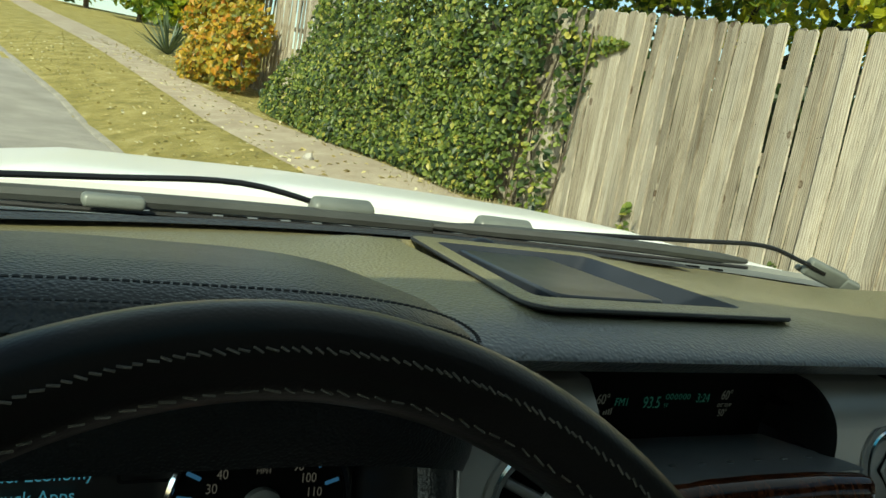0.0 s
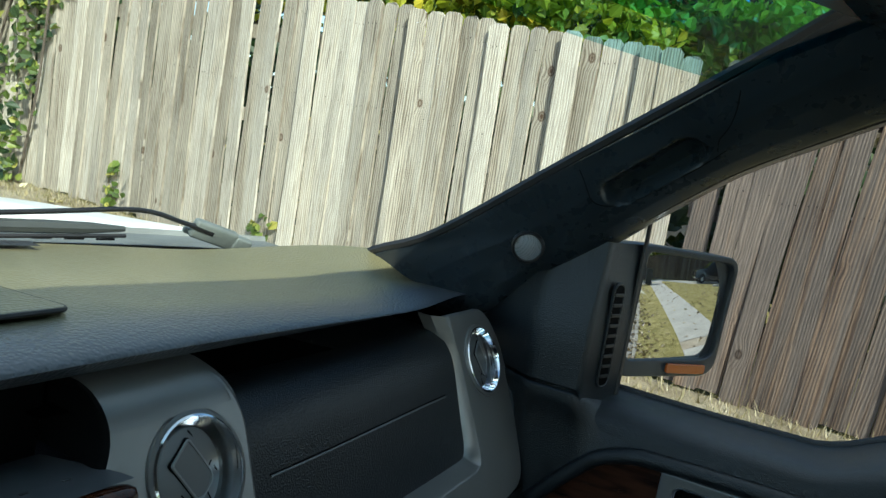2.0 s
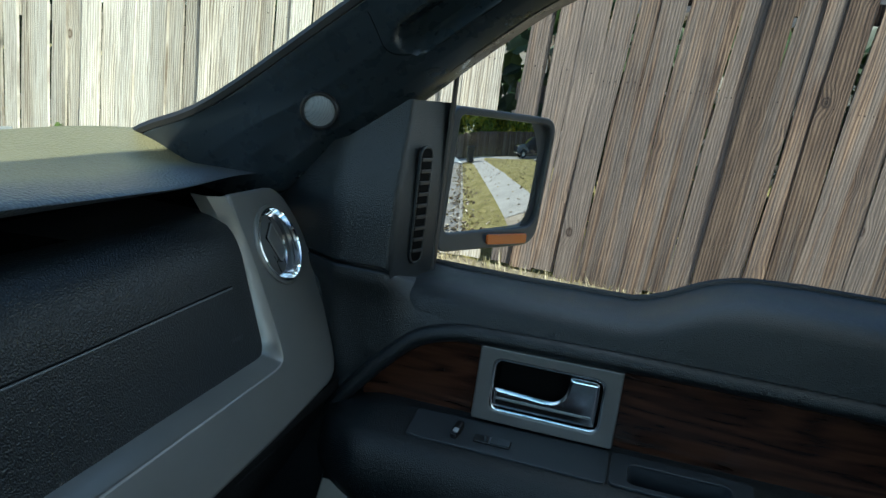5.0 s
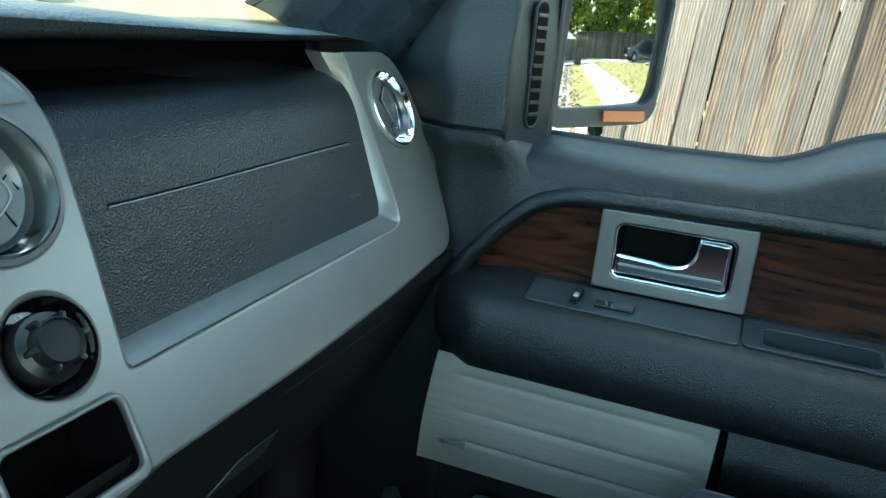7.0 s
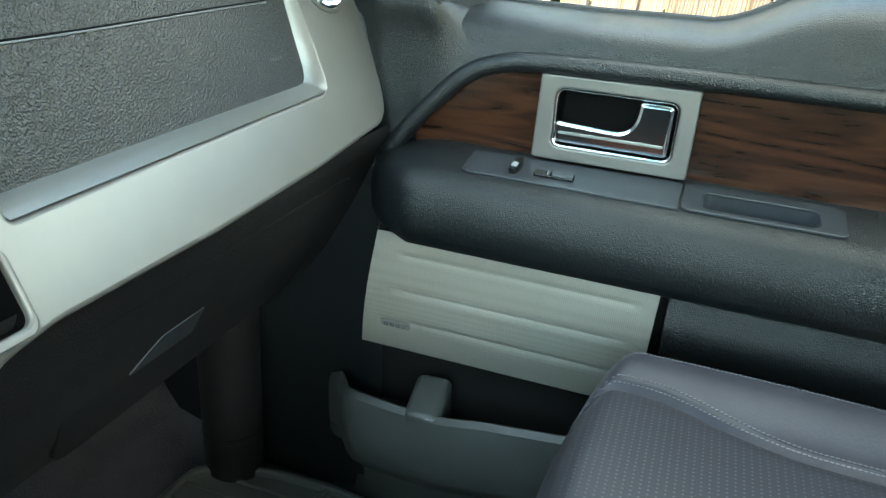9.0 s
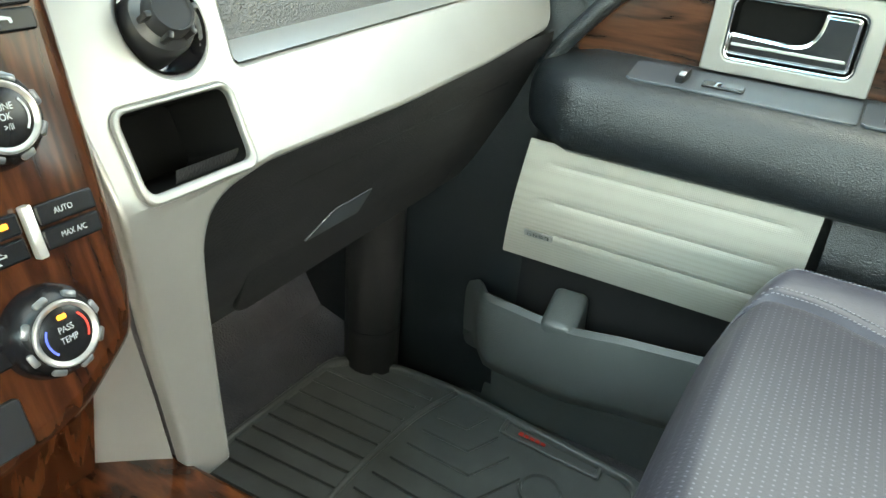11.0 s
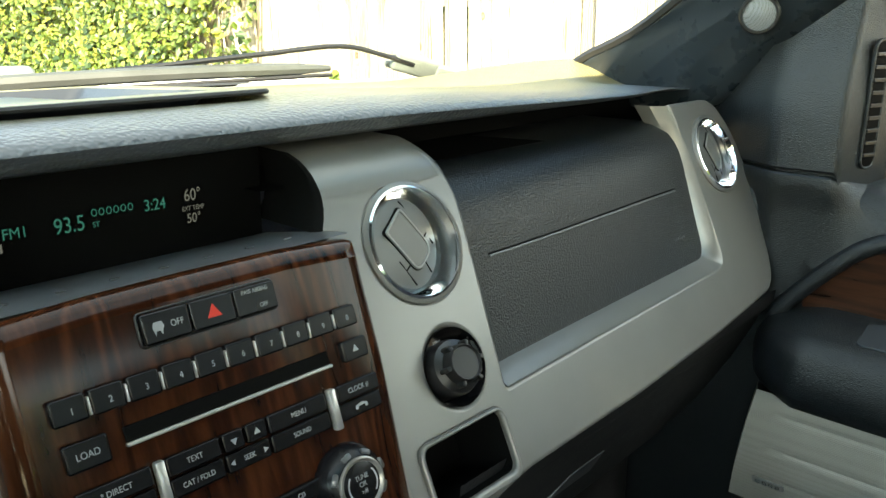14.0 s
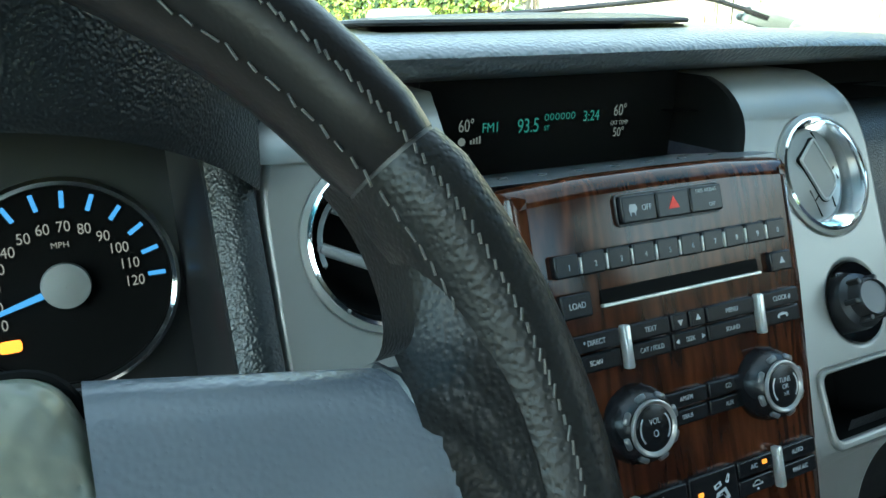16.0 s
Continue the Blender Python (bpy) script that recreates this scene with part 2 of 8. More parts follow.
def oval(rx, ry, cx=0.0, cy=0.0, n=40):
    return [(cx + rx * math.cos(2 * math.pi * i / n), cy + ry * math.sin(2 * math.pi * i / n)) for i in range(n)]


def rounded(pts, r, n=5):
    """A polygon with its corners rounded."""
    out = []
    k = len(pts)
    for i in range(k):
        p, a, b = Vector(pts[i]), Vector(pts[i - 1]), Vector(pts[(i + 1) % k])
        rr = r[i] if isinstance(r, (list, tuple)) else r
        da, db = (a - p), (b - p)
        s, e = p + da.normalized() * min(rr, da.length * 0.48), p + db.normalized() * min(rr, db.length * 0.48)
        for j in range(n + 1):
            t = j / n
            out.append(tuple(s * (1 - t) ** 2 + p * 2 * t * (1 - t) + e * t * t))
    return out


def plate_mesh(loops, thick, bev=0.0, res=2):
    """A flat plate with holes, faces at z = 0 (front) and -thick."""
    cu = bpy.data.curves.new("plate", "CURVE")
    cu.dimensions, cu.fill_mode = "2D", "BOTH"
    cu.extrude, cu.bevel_depth, cu.bevel_resolution, cu.offset = max(thick / 2 - bev, 0.0), bev, res, -bev
    for loop in loops:
        sp = cu.splines.new("POLY")
        sp.points.add(len(loop) - 1)
        for q, (x, y) in zip(sp.points, loop):
            q.co = (x, y, 0, 1)
        sp.use_cyclic_u = True
    ob = bpy.data.objects.new("plate", cu)
    mesh = bpy.data.meshes.new_from_object(ob)
    bpy.data.objects.remove(ob)
    bpy.data.curves.remove(cu)
    mesh.transform(Matrix.Translation((0, 0, -thick / 2)))
    return mesh


def plate(name, loops, thick, bev, m, mat, parent=None, label=""):
    mesh = plate_mesh(loops, thick, bev)
    mesh.transform(m)
    return link_mesh(name, mesh, mat, parent, label)


def words(name, text, size, m, mat, parent=None, align="CENTER", squeeze=1.0):
    cu = bpy.data.curves.new("text", "FONT")
    cu.body, cu.size, cu.align_x, cu.align_y = text, size, align, "CENTER"
    cu.extrude = 0.00008
    ob = bpy.data.objects.new("text", cu)
    mesh = bpy.data.meshes.new_from_object(ob)
    bpy.data.objects.remove(ob)
    bpy.data.curves.remove(cu)
    mesh.transform(m @ Matrix.Diagonal((squeeze, 1, 1, 1)))
    return link_mesh(name, mesh, mat, parent, "", False)


def box(bm, size, m=Matrix(), bev=0.0, seg=2):
    made = bmesh.ops.create_cube(bm, size=1.0, matrix=m @ Matrix.Diagonal((*size, 1)))
    if bev:
        edges = list({e for v in made["verts"] for e in v.link_edges})
        bmesh.ops.bevel(bm, geom=edges, offset=bev, segments=seg, affect="EDGES", profile=0.5)


def loft(bm, rings, closed=False, caps=False):
    """A skin over rows of points."""
    vs = [[bm.verts.new(p) for p in ring] for ring in rings]
    n = len(rings[0])
    for a, b in zip(vs, vs[1:]):
        for i in range(n if closed else n - 1):
            j = (i + 1) % n
            bm.faces.new((a[i], a[j], b[j], b[i]))
    if caps:
        bm.faces.new(vs[0][::-1])
        bm.faces.new(vs[-1])
    return vs


def tube(bm, pts, r, n=8, caps=True):
    pts = [Vector(p) for p in pts]
    rings = []
    up = Vector((0, 0, 1))
    for i, p in enumerate(pts):
        d = (pts[min(i + 1, len(pts) - 1)] - pts[max(i - 1, 0)]).normalized()
        a = d.cross(up)
        a = a.normalized() if a.length > 0.05 else d.cross(Vector((0, 1, 0))).normalized()
        b = a.cross(d)
        rr = r[i] if isinstance(r, (list, tuple)) else r
        rings.append([p + rr * (math.cos(2 * math.pi * k / n) * a + math.sin(2 * math.pi * k / n) * b) for k in range(n)])
    loft(bm, rings, True, caps)


def lathe(bm, profile, m, n=40):
    """Profile of (radius, height) turned about the local z."""
    rings = [[m @ Vector((r * math.cos(2 * math.pi * k / n), r * math.sin(2 * math.pi * k / n), z)) for k in range(n)] for r, z in profile]
    loft(bm, rings, True, False)


def smoothstep(a, b, x):
    t = max(0.0, min(1.0, (x - a) / (b - a)))
    return t * t * (3 - 2 * t)


def lerp_curve(pts, x):
    """Piecewise smooth value through (x, y) pairs in rising x."""
    if x <= pts[0][0]:
        return pts[0][1]
    for (x0, y0), (x1, y1) in zip(pts, pts[1:]):
        if x <= x1:
            t = (x - x0) / (x1 - x0)
            return y0 + (y1 - y0) * t
    return pts[-1][1]


def spline(pts, n=8):
    """Catmull-Rom through the points."""
    p = [Vector(q) for q in pts]
    p = [2 * p[0] - p[1]] + p + [2 * p[-1] - p[-2]]
    out = []
    for i in range(1, len(p) - 2):
        for k in range(n):
            t = k / n
            a, b, c, d = p[i - 1], p[i], p[i + 1], p[i + 2]
            out.append(0.5 * (2 * b + (c - a) * t + (2 * a - 5 * b + 4 * c - d) * t * t + (3 * b - a - 3 * c + d) * t ** 3))
    out.append(p[-2])
    return out


def rng(seed):
    return random.Random(seed)


# ---- cab shell ----
def sill_z(y):
    return lerp_curve([(-1.2, 1.30), (-0.60, 1.303), (-0.53, 1.299), (-0.49, 1.288), (-0.455, 1.270), (-0.43, 1.257), (-0.40, 1.250), (-0.26, 1.248), (-0.10, 1.250)], y)


def glass_base(x):
    return 0.53 - 0.24 * (x / 0.76) ** 2


def glass_point(x, t):
    """Windshield: t from 0 at the cowl to 1 at the roof."""
    y0 = glass_base(x)
    return Vector((x * (1 - 0.10 * t), y0 - 0.86 * t, 1.372 + 0.46 * t + 0.015 * math.sin(math.pi * t)))


cab = thing("cab_shell", (0, -0.6, 0.4), "white pickup cab with dark headliner, closed rear wall and sills", "vehicle body", kind="structure")
bm = bmesh.new()
for x0, x1, y0, y1, z in ((-0.86, 0.86, -2.05, -0.34, 1.84),):
    box(bm, (x1 - x0, y1 - y0, 0.05), pose((x0 + x1) / 2, (y0 + y1) / 2, z + 0.025), 0.02)
part("headliner", bm, HEADLINER, cab)
bm = bmesh.new()
box(bm, (1.76, 1.76, 0.02), pose(0, -1.2, 1.905), 0.008)
part("roof", bm, TRUCK_WHITE, cab)
bm = bmesh.new()
box(bm, (1.76, 0.05, 1.0), pose(0, -2.08, 0.92), 0.01)
box(bm, (1.76, 0.05, 0.10), pose(0, -2.08, 1.82), 0.01)
part("rear_wall", bm, PILLAR, cab)
bm = bmesh.new()
box(bm, (0.06, 2.2, 0.83), pose(-0.90, -1.0, 0.845), 0.01)
box(bm, (0.06, 0.16, 0.62), pose(-0.88, -0.98, 1.55), 0.01)
box(bm, (0.06, 0.14, 0.62), pose(-0.88, -2.02, 1.55), 0.01)
box(bm, (0.06, 1.75, 0.06), pose(-0.86, -1.22, 1.84), 0.01)
part("driver_side", bm, PILLAR, cab)
bm = bmesh.new()
box(bm, (0.06, 0.95, 0.83), pose(0.875, -1.62, 0.845, 0, 0, 3), 0.01)
box(bm, (0.06, 0.16, 0.62), pose(0.85, -1.20, 1.55), 0.01)
box(bm, (0.06, 0.14, 0.62), pose(0.81, -2.02, 1.55), 0.01)
part("passenger_rear_side", bm, PILLAR, cab)
bm = bmesh.new()
box(bm, (1.80, 0.04, 0.95), pose(0, 0.56, 0.86), 0.01)
part("firewall", bm, CARPET, cab)
bm = bmesh.new()
box(bm, (1.84, 2.75, 0.04), pose(0, -0.76, 0.44), 0.01)
part("cab_floor", bm, CARPET, cab)


GH = frame_at((0.705, -0.152, 1.567), (-0.03, -0.119, 0.088), (-0.30, 0.50, 0.57))


def hollow(p):
    """Depth of the hand slot at a point of the trim."""
    q = GH.inverted() @ p
    if abs(q.z) > 0.08:
        return 0.0
    d = math.hypot(max(abs(q.x) - 0.052, 0.0), q.y) - 0.018
    return 0.030 * smoothstep(0.007, -0.009, d)


def pillar_rings(side):
    """The slanted trim beside the windshield: glass edge, crown, door edge."""
    rows = []
    a = spline([(0.800, 0.360, 1.340), (0.763, 0.264, 1.391), (0.747, 0.148, 1.443), (0.724, 0.033, 1.520), (0.705, -0.060, 1.583), (0.685, -0.162, 1.649), (0.655, -0.300, 1.745), (0.63, -0.40, 1.82)], 20)
    b = spline([(0.830, 0.120, 1.300), (0.815, 0.020, 1.390), (0.812, -0.090, 1.475), (0.806, -0.137, 1.514), (0.792, -0.195, 1.560), (0.779, -0.255, 1.603), (0.765, -0.342, 1.651), (0.74, -0.47, 1.72)], 20)
    n = Vector((-0.80, -0.42, 0.42)).normalized()
    across = ((0.0, -0.004), (0.02, -0.001), (0.10, 0.003), (0.3, 0.018), (0.5, 0.030), (0.7, 0.030), (0.88, 0.018), (0.97, 0.004), (1.0, -0.006))
    steps = sorted({t for t, _ in across} | {0.14 + 0.025 * k for k in range(32)})
    for p, q in zip(a, b):
        d = q - p
        ring = [p + Vector((0.060, 0.022, -0.004))]
        for t in steps:
            v = p + d * t + n * lerp_curve(across, t)
            if side > 0:
                v = v - (GH.to_3x3() @ Vector((0, 0, 1))) * hollow(v)
            ring.append(v)
        ring.append(q + Vector((0.05, 0.0, 0.0)))
        rows.append([Vector((side * v.x, v.y, v.z)) for v in ring])
    return rows


for side, nm in ((1, "passenger"), (-1, "driver")):
    pil = thing("pillar_trim", (side * 0.76, 0.1, 1.38), "dark grey moulded windshield pillar trim with grab handle slot" if side > 0 else "dark grey moulded windshield pillar trim", "pillar trim", kind="structure")
    rows = pillar_rings(side)
    bm = bmesh.new()
    loft(bm, rows)
    part("trim", bm, PILLAR, pil)
    bm = bmesh.new()
    tube(bm, [Vector((side * p.x, p.y, p.z)) + Vector((side * 0.004, 0.004, 0.004)) for p in spline([(0.80, 0.360, 1.342), (0.765, 0.264, 1.392), (0.747, 0.148, 1.443), (0.705, -0.060, 1.583), (0.655, -0.300, 1.745), (0.63, -0.40, 1.82)], 5)], 0.007, 6)
    part("rubber_edge", bm, RUBBER, pil)
    if side > 0:
        TW = frame_at((0.762, 0.010, 1.452), (0.30, -0.90, 0.1), (-0.2, 0.1, 0.95))
        bm = bmesh.new()
        lathe(bm, [(0.024, -0.01), (0.024, 0.004), (0.022, 0.0065), (0.0195, 0.0065), (0.0190, 0.003)], TW, 32)
        part("tweeter_ring", bm, SMOOTH_BLACK, pil)
        tm = material("tweeter_mesh", (0.10, 0.11, 0.12), 0.5, 0.3)
        tv = add(tm, "ShaderNodeTexVoronoi", Scale=700.0)
        tv.inputs["Randomness"].default_value = 0.0
        join(tm, coords(tm), tv.inputs["Vector"])
        join(tm, ramp(tm, tv.outputs["Distance"], [(0.25, (0.03, 0.032, 0.036)), (0.45, (0.20, 0.215, 0.23))]), bsdf(tm).inputs["Base Color"])
        bm = bmesh.new()
        lathe(bm, [(0.0192, 0.004), (0.012, 0.0060), (0.0001, 0.0068)], TW, 32)
        part("tweeter_grille", bm, tm, pil, "round grey mesh tweeter grille")
        # seams of the handle cover, laid on the trim
        skin = [(GH.inverted() @ v) for ring in rows for v in ring[2:-2]]
        for line in (((-0.073, 0.054), (-0.077, 0.040), (-0.083, 0.024), (-0.088, 0.008), (-0.082, -0.006), (-0.060, -0.020), (-0.020, -0.026), (0.020, -0.026), (0.060, -0.025), (0.090, -0.022)), ((0.145, 0.037), (0.128, 0.018), (0.110, 0.004), (0.092, -0.004), (0.080, -0.018))):
            pts = []
            for q in spline([(x, y, 0) for x, y in line], 4):
                near = min(skin, key=lambda v: (v.x - q.x) ** 2 + (v.y - q.y) ** 2 + (0.02 if abs(v.z) > 0.07 else 0))
                pts.append(GH @ Vector((q.x, q.y, near.z + 0.0002)))
            bm = bmesh.new()
            tube(bm, pts, 0.0007, 5)
            part("cover_seam", bm, DARK, pil)

# header and sun visor over the windshield
bm = bmesh.new()
loft(bm, [[glass_point(x, t) + Vector((0, -0.02, dz)) for t, dz in ((0.86, -0.01), (0.90, -0.03), (0.97, -0.03), (1.0, 0.0), (1.06, 0.03))] for x in [-0.8 + 0.1 * i for i in range(17)]])
header = part("windshield_header", bm, PILLAR)
tagged(header, "dark headliner edge over the windshield", "headliner", kind="structure")
visor = thing("sun_visor", (0.40, -0.20, 1.76), "dark cloth sun visor folded under the headliner", "sun visor")
bm = bmesh.new()
box(bm, (0.46, 0.17, 0.018), pose(0.42, -0.335, 1.775, 18), 0.008, 3)
part("pad", bm, PILLAR, visor)

# ---- glazing ----
def glazing(name, t0, t1, mat, label):
    bm = bmesh.new()
    loft(bm, [[glass_point(-0.80 + 0.05 * i, t0 + (t1 - t0) * k / 10) + Vector((0, 0.012, 0.012)) for k in range(11)] for i in range(33)])
    ob = part(name, bm, mat)
    ob.visible_shadow = False
    return tagged(ob, label, "windshield", kind="structure")


glazing("windshield", -0.04, 0.64, GLASS, "clear laminated windshield glass")
glazing("windshield_shade_fade", 0.64, 0.70, GLASS_FADE, "faint lower edge of the tinted windshield band")
glazing("windshield_shade_band", 0.70, 1.0, GLASS_BAND, "blue-green tinted band along the top of the windshield")


# ---- dashboard ----
dash = thing("dashboard", (0, 0.2, 1.0), "dark grained vinyl dashboard with satin silver trim and walnut-look centre panel", "dashboard")


def pad_row(x):
    """Across the dash top, from the cowl to under the lip."""
    a = abs(x)
    drop = 0.016 * smoothstep(0.15, 0.60, a) + 0.014 * smoothstep(0.62, 0.84, a)
    fwd = 0.05 * smoothstep(0.55, 0.86, a)
    yb = glass_base(min(a, 0.78)) + 0.01
    top = 1.386 - drop
    y0 = 0.125 + fwd
    pts = []
    for i in range(34):
        t = i / 33
        y = yb + (y0 - yb) * t
        far = 1.370 + 0.024 * smoothstep(0.50, 0.76, a)
        z = far + (top - far) * smoothstep(0.0, 0.8, t)
        seat_w = smoothstep(0.25, 0.175, abs(x + 0.008)) * smoothstep(0.47, 0.43, y) * smoothstep(0.12, 0.155, y)
        z += (1.3855 - 0.030 * (y - 0.282) - z) * seat_w
        pts.append((y, z - 0.030 * smoothstep(0.142, 0.128, abs(x + 0.008)) * smoothstep(0.135, 0.150, y) * smoothstep(0.428, 0.414, y)))
    lip = 1.3592 - 0.006 * smoothstep(0.7, 0.84, a)
    h = top - lip
    for ang in (20, 40, 58, 76, 92, 108, 126, 150):
        r = radians(ang)
        fall = math.copysign(abs(math.cos(r)) ** 1.15, math.cos(r))
        pts.append((y0 - 0.060 * math.sin(min(r, math.pi / 2)) * (1 if ang <= 90 else 1 - 0.18 * (ang - 90) / 60), lip + h * 0.50 * (1 + fall)))
    pts.append((y0 - 0.02, lip - 0.004))
    pts.append((y0 + 0.10, lip - 0.006))
    return pts


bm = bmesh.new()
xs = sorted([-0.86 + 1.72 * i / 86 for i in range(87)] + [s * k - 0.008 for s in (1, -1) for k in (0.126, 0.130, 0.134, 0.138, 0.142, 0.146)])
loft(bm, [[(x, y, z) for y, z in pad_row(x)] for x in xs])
part("dash_pad", bm, DASH_TOP, dash, "olive-grey vinyl dash pad with its top sheen painted in")
for side in (1, -1):
    bm = bmesh.new()
    loft(bm, [[(side * 0.845, y, z) for y, z in pad_row(0.845)], [(side * 0.845, y + 0.02, 1.15) for y, z in pad_row(0.845)]])
    part("pad_end", bm, VINYL, dash)

# storage tray of rubber on the dash top
TR = frame_at((-0.008, 0.282, 1.3865), (1, -0.005, 0), (0, 1, -0.030))
tray_out = rounded([(-0.152, -0.160), (0.150, -0.146), (0.130, 0.156), (-0.120, 0.160)], [0.034, 0.010, 0.02, 0.02], 6)
tray_in = rounded([(-0.126, -0.124), (0.116, -0.118), (0.106, 0.128), (-0.100, 0.130)], 0.014)
tray = thing("dash_tray", (0, 0.28, 1.386), "black rubber tray with a raised pad set into the dash top", "tray")
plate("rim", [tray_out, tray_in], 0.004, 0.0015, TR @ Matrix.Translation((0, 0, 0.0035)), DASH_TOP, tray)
bm = bmesh.new()
tube(bm, [TR @ Vector((x, y, 0.0012)) for x, y in tray_out + tray_out[:1]], 0.0022, 6)
part("rim_edge", bm, RUBBER, tray, "thin black rubber edge")
bm = bmesh.new()
loft(bm, [[TR @ Vector((x, y, 0.003)) for x, y in tray_in], [TR @ Vector((x * 0.985, y * 0.985, 0.0)) for x, y in tray_in], [TR @ Vector((x * 0.86 - 0.004, y * 0.90, -0.018)) for x, y in tray_in]], True)
part("tray_wall", bm, TRAY, tray)
plate("tray_floor", [[(x * 0.88, y * 0.92) for x, y in tray_in]], 0.003, 0.0, TR @ Matrix.Translation((0, 0, -0.0165)), TRAY, tray)
plate("raised_pad", [rounded([(-0.082, -0.092), (0.050, -0.088), (0.040, 0.122), (-0.074, 0.122)], [0.022, 0.016, 0.006, 0.006], 5)], 0.020, 0.003, TR @ Matrix.Translation((0, 0, -0.0015)), TRAY, tray)
for a, b in (((0.058, -0.070), (0.080, 0.110)), ((-0.092, -0.085), (-0.086, 0.110))):
    bm = bmesh.new()
    tube(bm, [TR @ Vector((*a, -0.0135)), TR @ Vector((*b, -0.0135))], 0.0018, 6)
    part("tray_rib", bm, TRAY, tray)

# defroster strip and sensor at the foot of the glass
bm = bmesh.new()
loft(bm, [[(x, glass_base(x) + 0.006, 1.371 + dz), (x, glass_base(x) - 0.02, 1.378 + dz), (x, glass_base(x) - 0.045, 1.3765 + 0.4 * dz)] for x, dz in [(-0.72 + 0.04 * i, 0.024 * smoothstep(0.50, 0.76, abs(-0.72 + 0.04 * i))) for i in range(27)]])
part("defroster_strip", bm, grained("rough_black", (0.030, 0.031, 0.030), 0.5, 170, 0.003, 0.9), dash)
bm = bmesh.new()
lathe(bm, [(0.018, -0.004), (0.017, 0.004), (0.010, 0.009), (0.0001, 0.010)], pose(-0.02, 0.455, 1.378), 20)
part("light_sensor", bm, SMOOTH_BLACK, dash)


# silver trim: a leaning face, upright below
def face_y(z):
    return 0.07 + 0.47 * (z - 1.348) if z > 1.09 else -0.0513 - 0.02 * (1.09 - z)


def post_roll(x, z):
    """How far the two posts beside the display curve back under the pad."""
    if abs(x) > 0.30 or z < 1.320:
        return 0.0
    h = min(z - 1.320, 0.0305)
    return 0.034 - math.sqrt(0.034 ** 2 - h * h)


def wrap(mesh):
    for v in mesh.vertices:
        x, z, d = v.co
        v.co = (x, face_y(z) + post_roll(x, z) - d * 0.905, z + d * 0.425 * (1 if z > 1.05 else 0.2))
    return mesh


def silver(name, loops, thick, bev, parent, mat=SILVER, label="", lift=0.0):
    mesh = plate_mesh(loops, thick, bev)
    if lift:
        mesh.transform(Matrix.Translation((0, 0, lift)))
    return link_mesh(name, wrap(mesh), mat, parent, label)


def face_frame(x, z):
    return frame_at((x, face_y(z), z), (1, 0, 0), (0, 0.425, 0.905))


right_outline = rounded([(0.1330, 1.306), (0.1345, 1.315), (0.1345, 1.330), (0.1340, 1.340), (0.1340, 1.347), (0.236, 1.347), (0.246, 1.340), (0.252, 1.330), (0.258, 1.316), (0.262, 1.300), (0.254, 1.22), (0.246, 1.152), (0.45, 1.1565), (0.664, 1.161), (0.668, 1.26), (0.662, 1.348), (0.780, 1.348), (0.811, 1.290), (0.807, 1.20), (0.778, 1.110), (0.60, 1.097), (0.42, 1.090), (0.245, 1.089), (0.195, 1.080), (0.178, 1.055), (0.178, 1.00), (0.180, 0.94), (0.184, 0.860), (0.146, 0.860), (0.136, 0.94), (0.127, 1.00), (0.120, 1.08), (0.117, 1.14), (0.114, 1.22), (0.1155, 1.300)],
                        [0.004, 0.006, 0.006, 0.006, 0.002, 0.012, 0.004, 0.004, 0.004, 0.02, 0.02, 0.004, 0.02, 0.02, 0.02, 0.006, 0.03, 0.04, 0.03, 0.03, 0.02, 0.02, 0.006, 0.02, 0.02, 0.02, 0.02, 0.004, 0.004, 0.02, 0.02, 0.02, 0.02, 0.02, 0.02], 4)
silver("trim_panel", [right_outline, oval(0.0470, 0.0430, 0.1985, 1.2755), oval(0.030, 0.0285, 0.1985, 1.182), rrect(0.089, 0.047, 0.007, 0.1835, 1.1175), oval(0.0480, 0.0450, 0.7360, 1.2810)], 0.016, 0.004, dash, SILVER, "satin silver trim panel")
left_outline = rounded([(-0.1330, 1.306), (-0.1345, 1.315), (-0.1345, 1.330), (-0.1340, 1.340), (-0.1340, 1.347), (-0.218, 1.347), (-0.228, 1.340), (-0.234, 1.330), (-0.240, 1.316), (-0.2445, 1.300), (-0.2465, 1.22), (-0.244, 1.14), (-0.235, 1.06), (-0.19, 1.0), (-0.180, 0.94), (-0.184, 0.86), (-0.146, 0.86), (-0.136, 0.94), (-0.127, 1.00), (-0.120, 1.08), (-0.117, 1.14), (-0.114, 1.22), (-0.1155, 1.300)],
                       [0.004, 0.006, 0.006, 0.006, 0.002, 0.012, 0.004, 0.004, 0.004, 0.02, 0.02, 0.02, 0.02, 0.02, 0.02, 0.004, 0.004, 0.02, 0.02, 0.02, 0.02, 0.02, 0.02], 4)
silver("trim_panel", [left_outline, oval(0.0500, 0.0460, -0.1745, 1.2725), oval(0.031, 0.0285, -0.178, 1.178)], 0.016, 0.004, dash, SILVER, "satin silver trim panel")
def flank_x(z):
    return lerp_curve([(1.296, 0.1160), (1.302, 0.1195), (1.310, 0.1240), (1.320, 0.1260), (1.335, 0.1262), (1.345, 0.1245), (1.3505, 0.1215)], z)


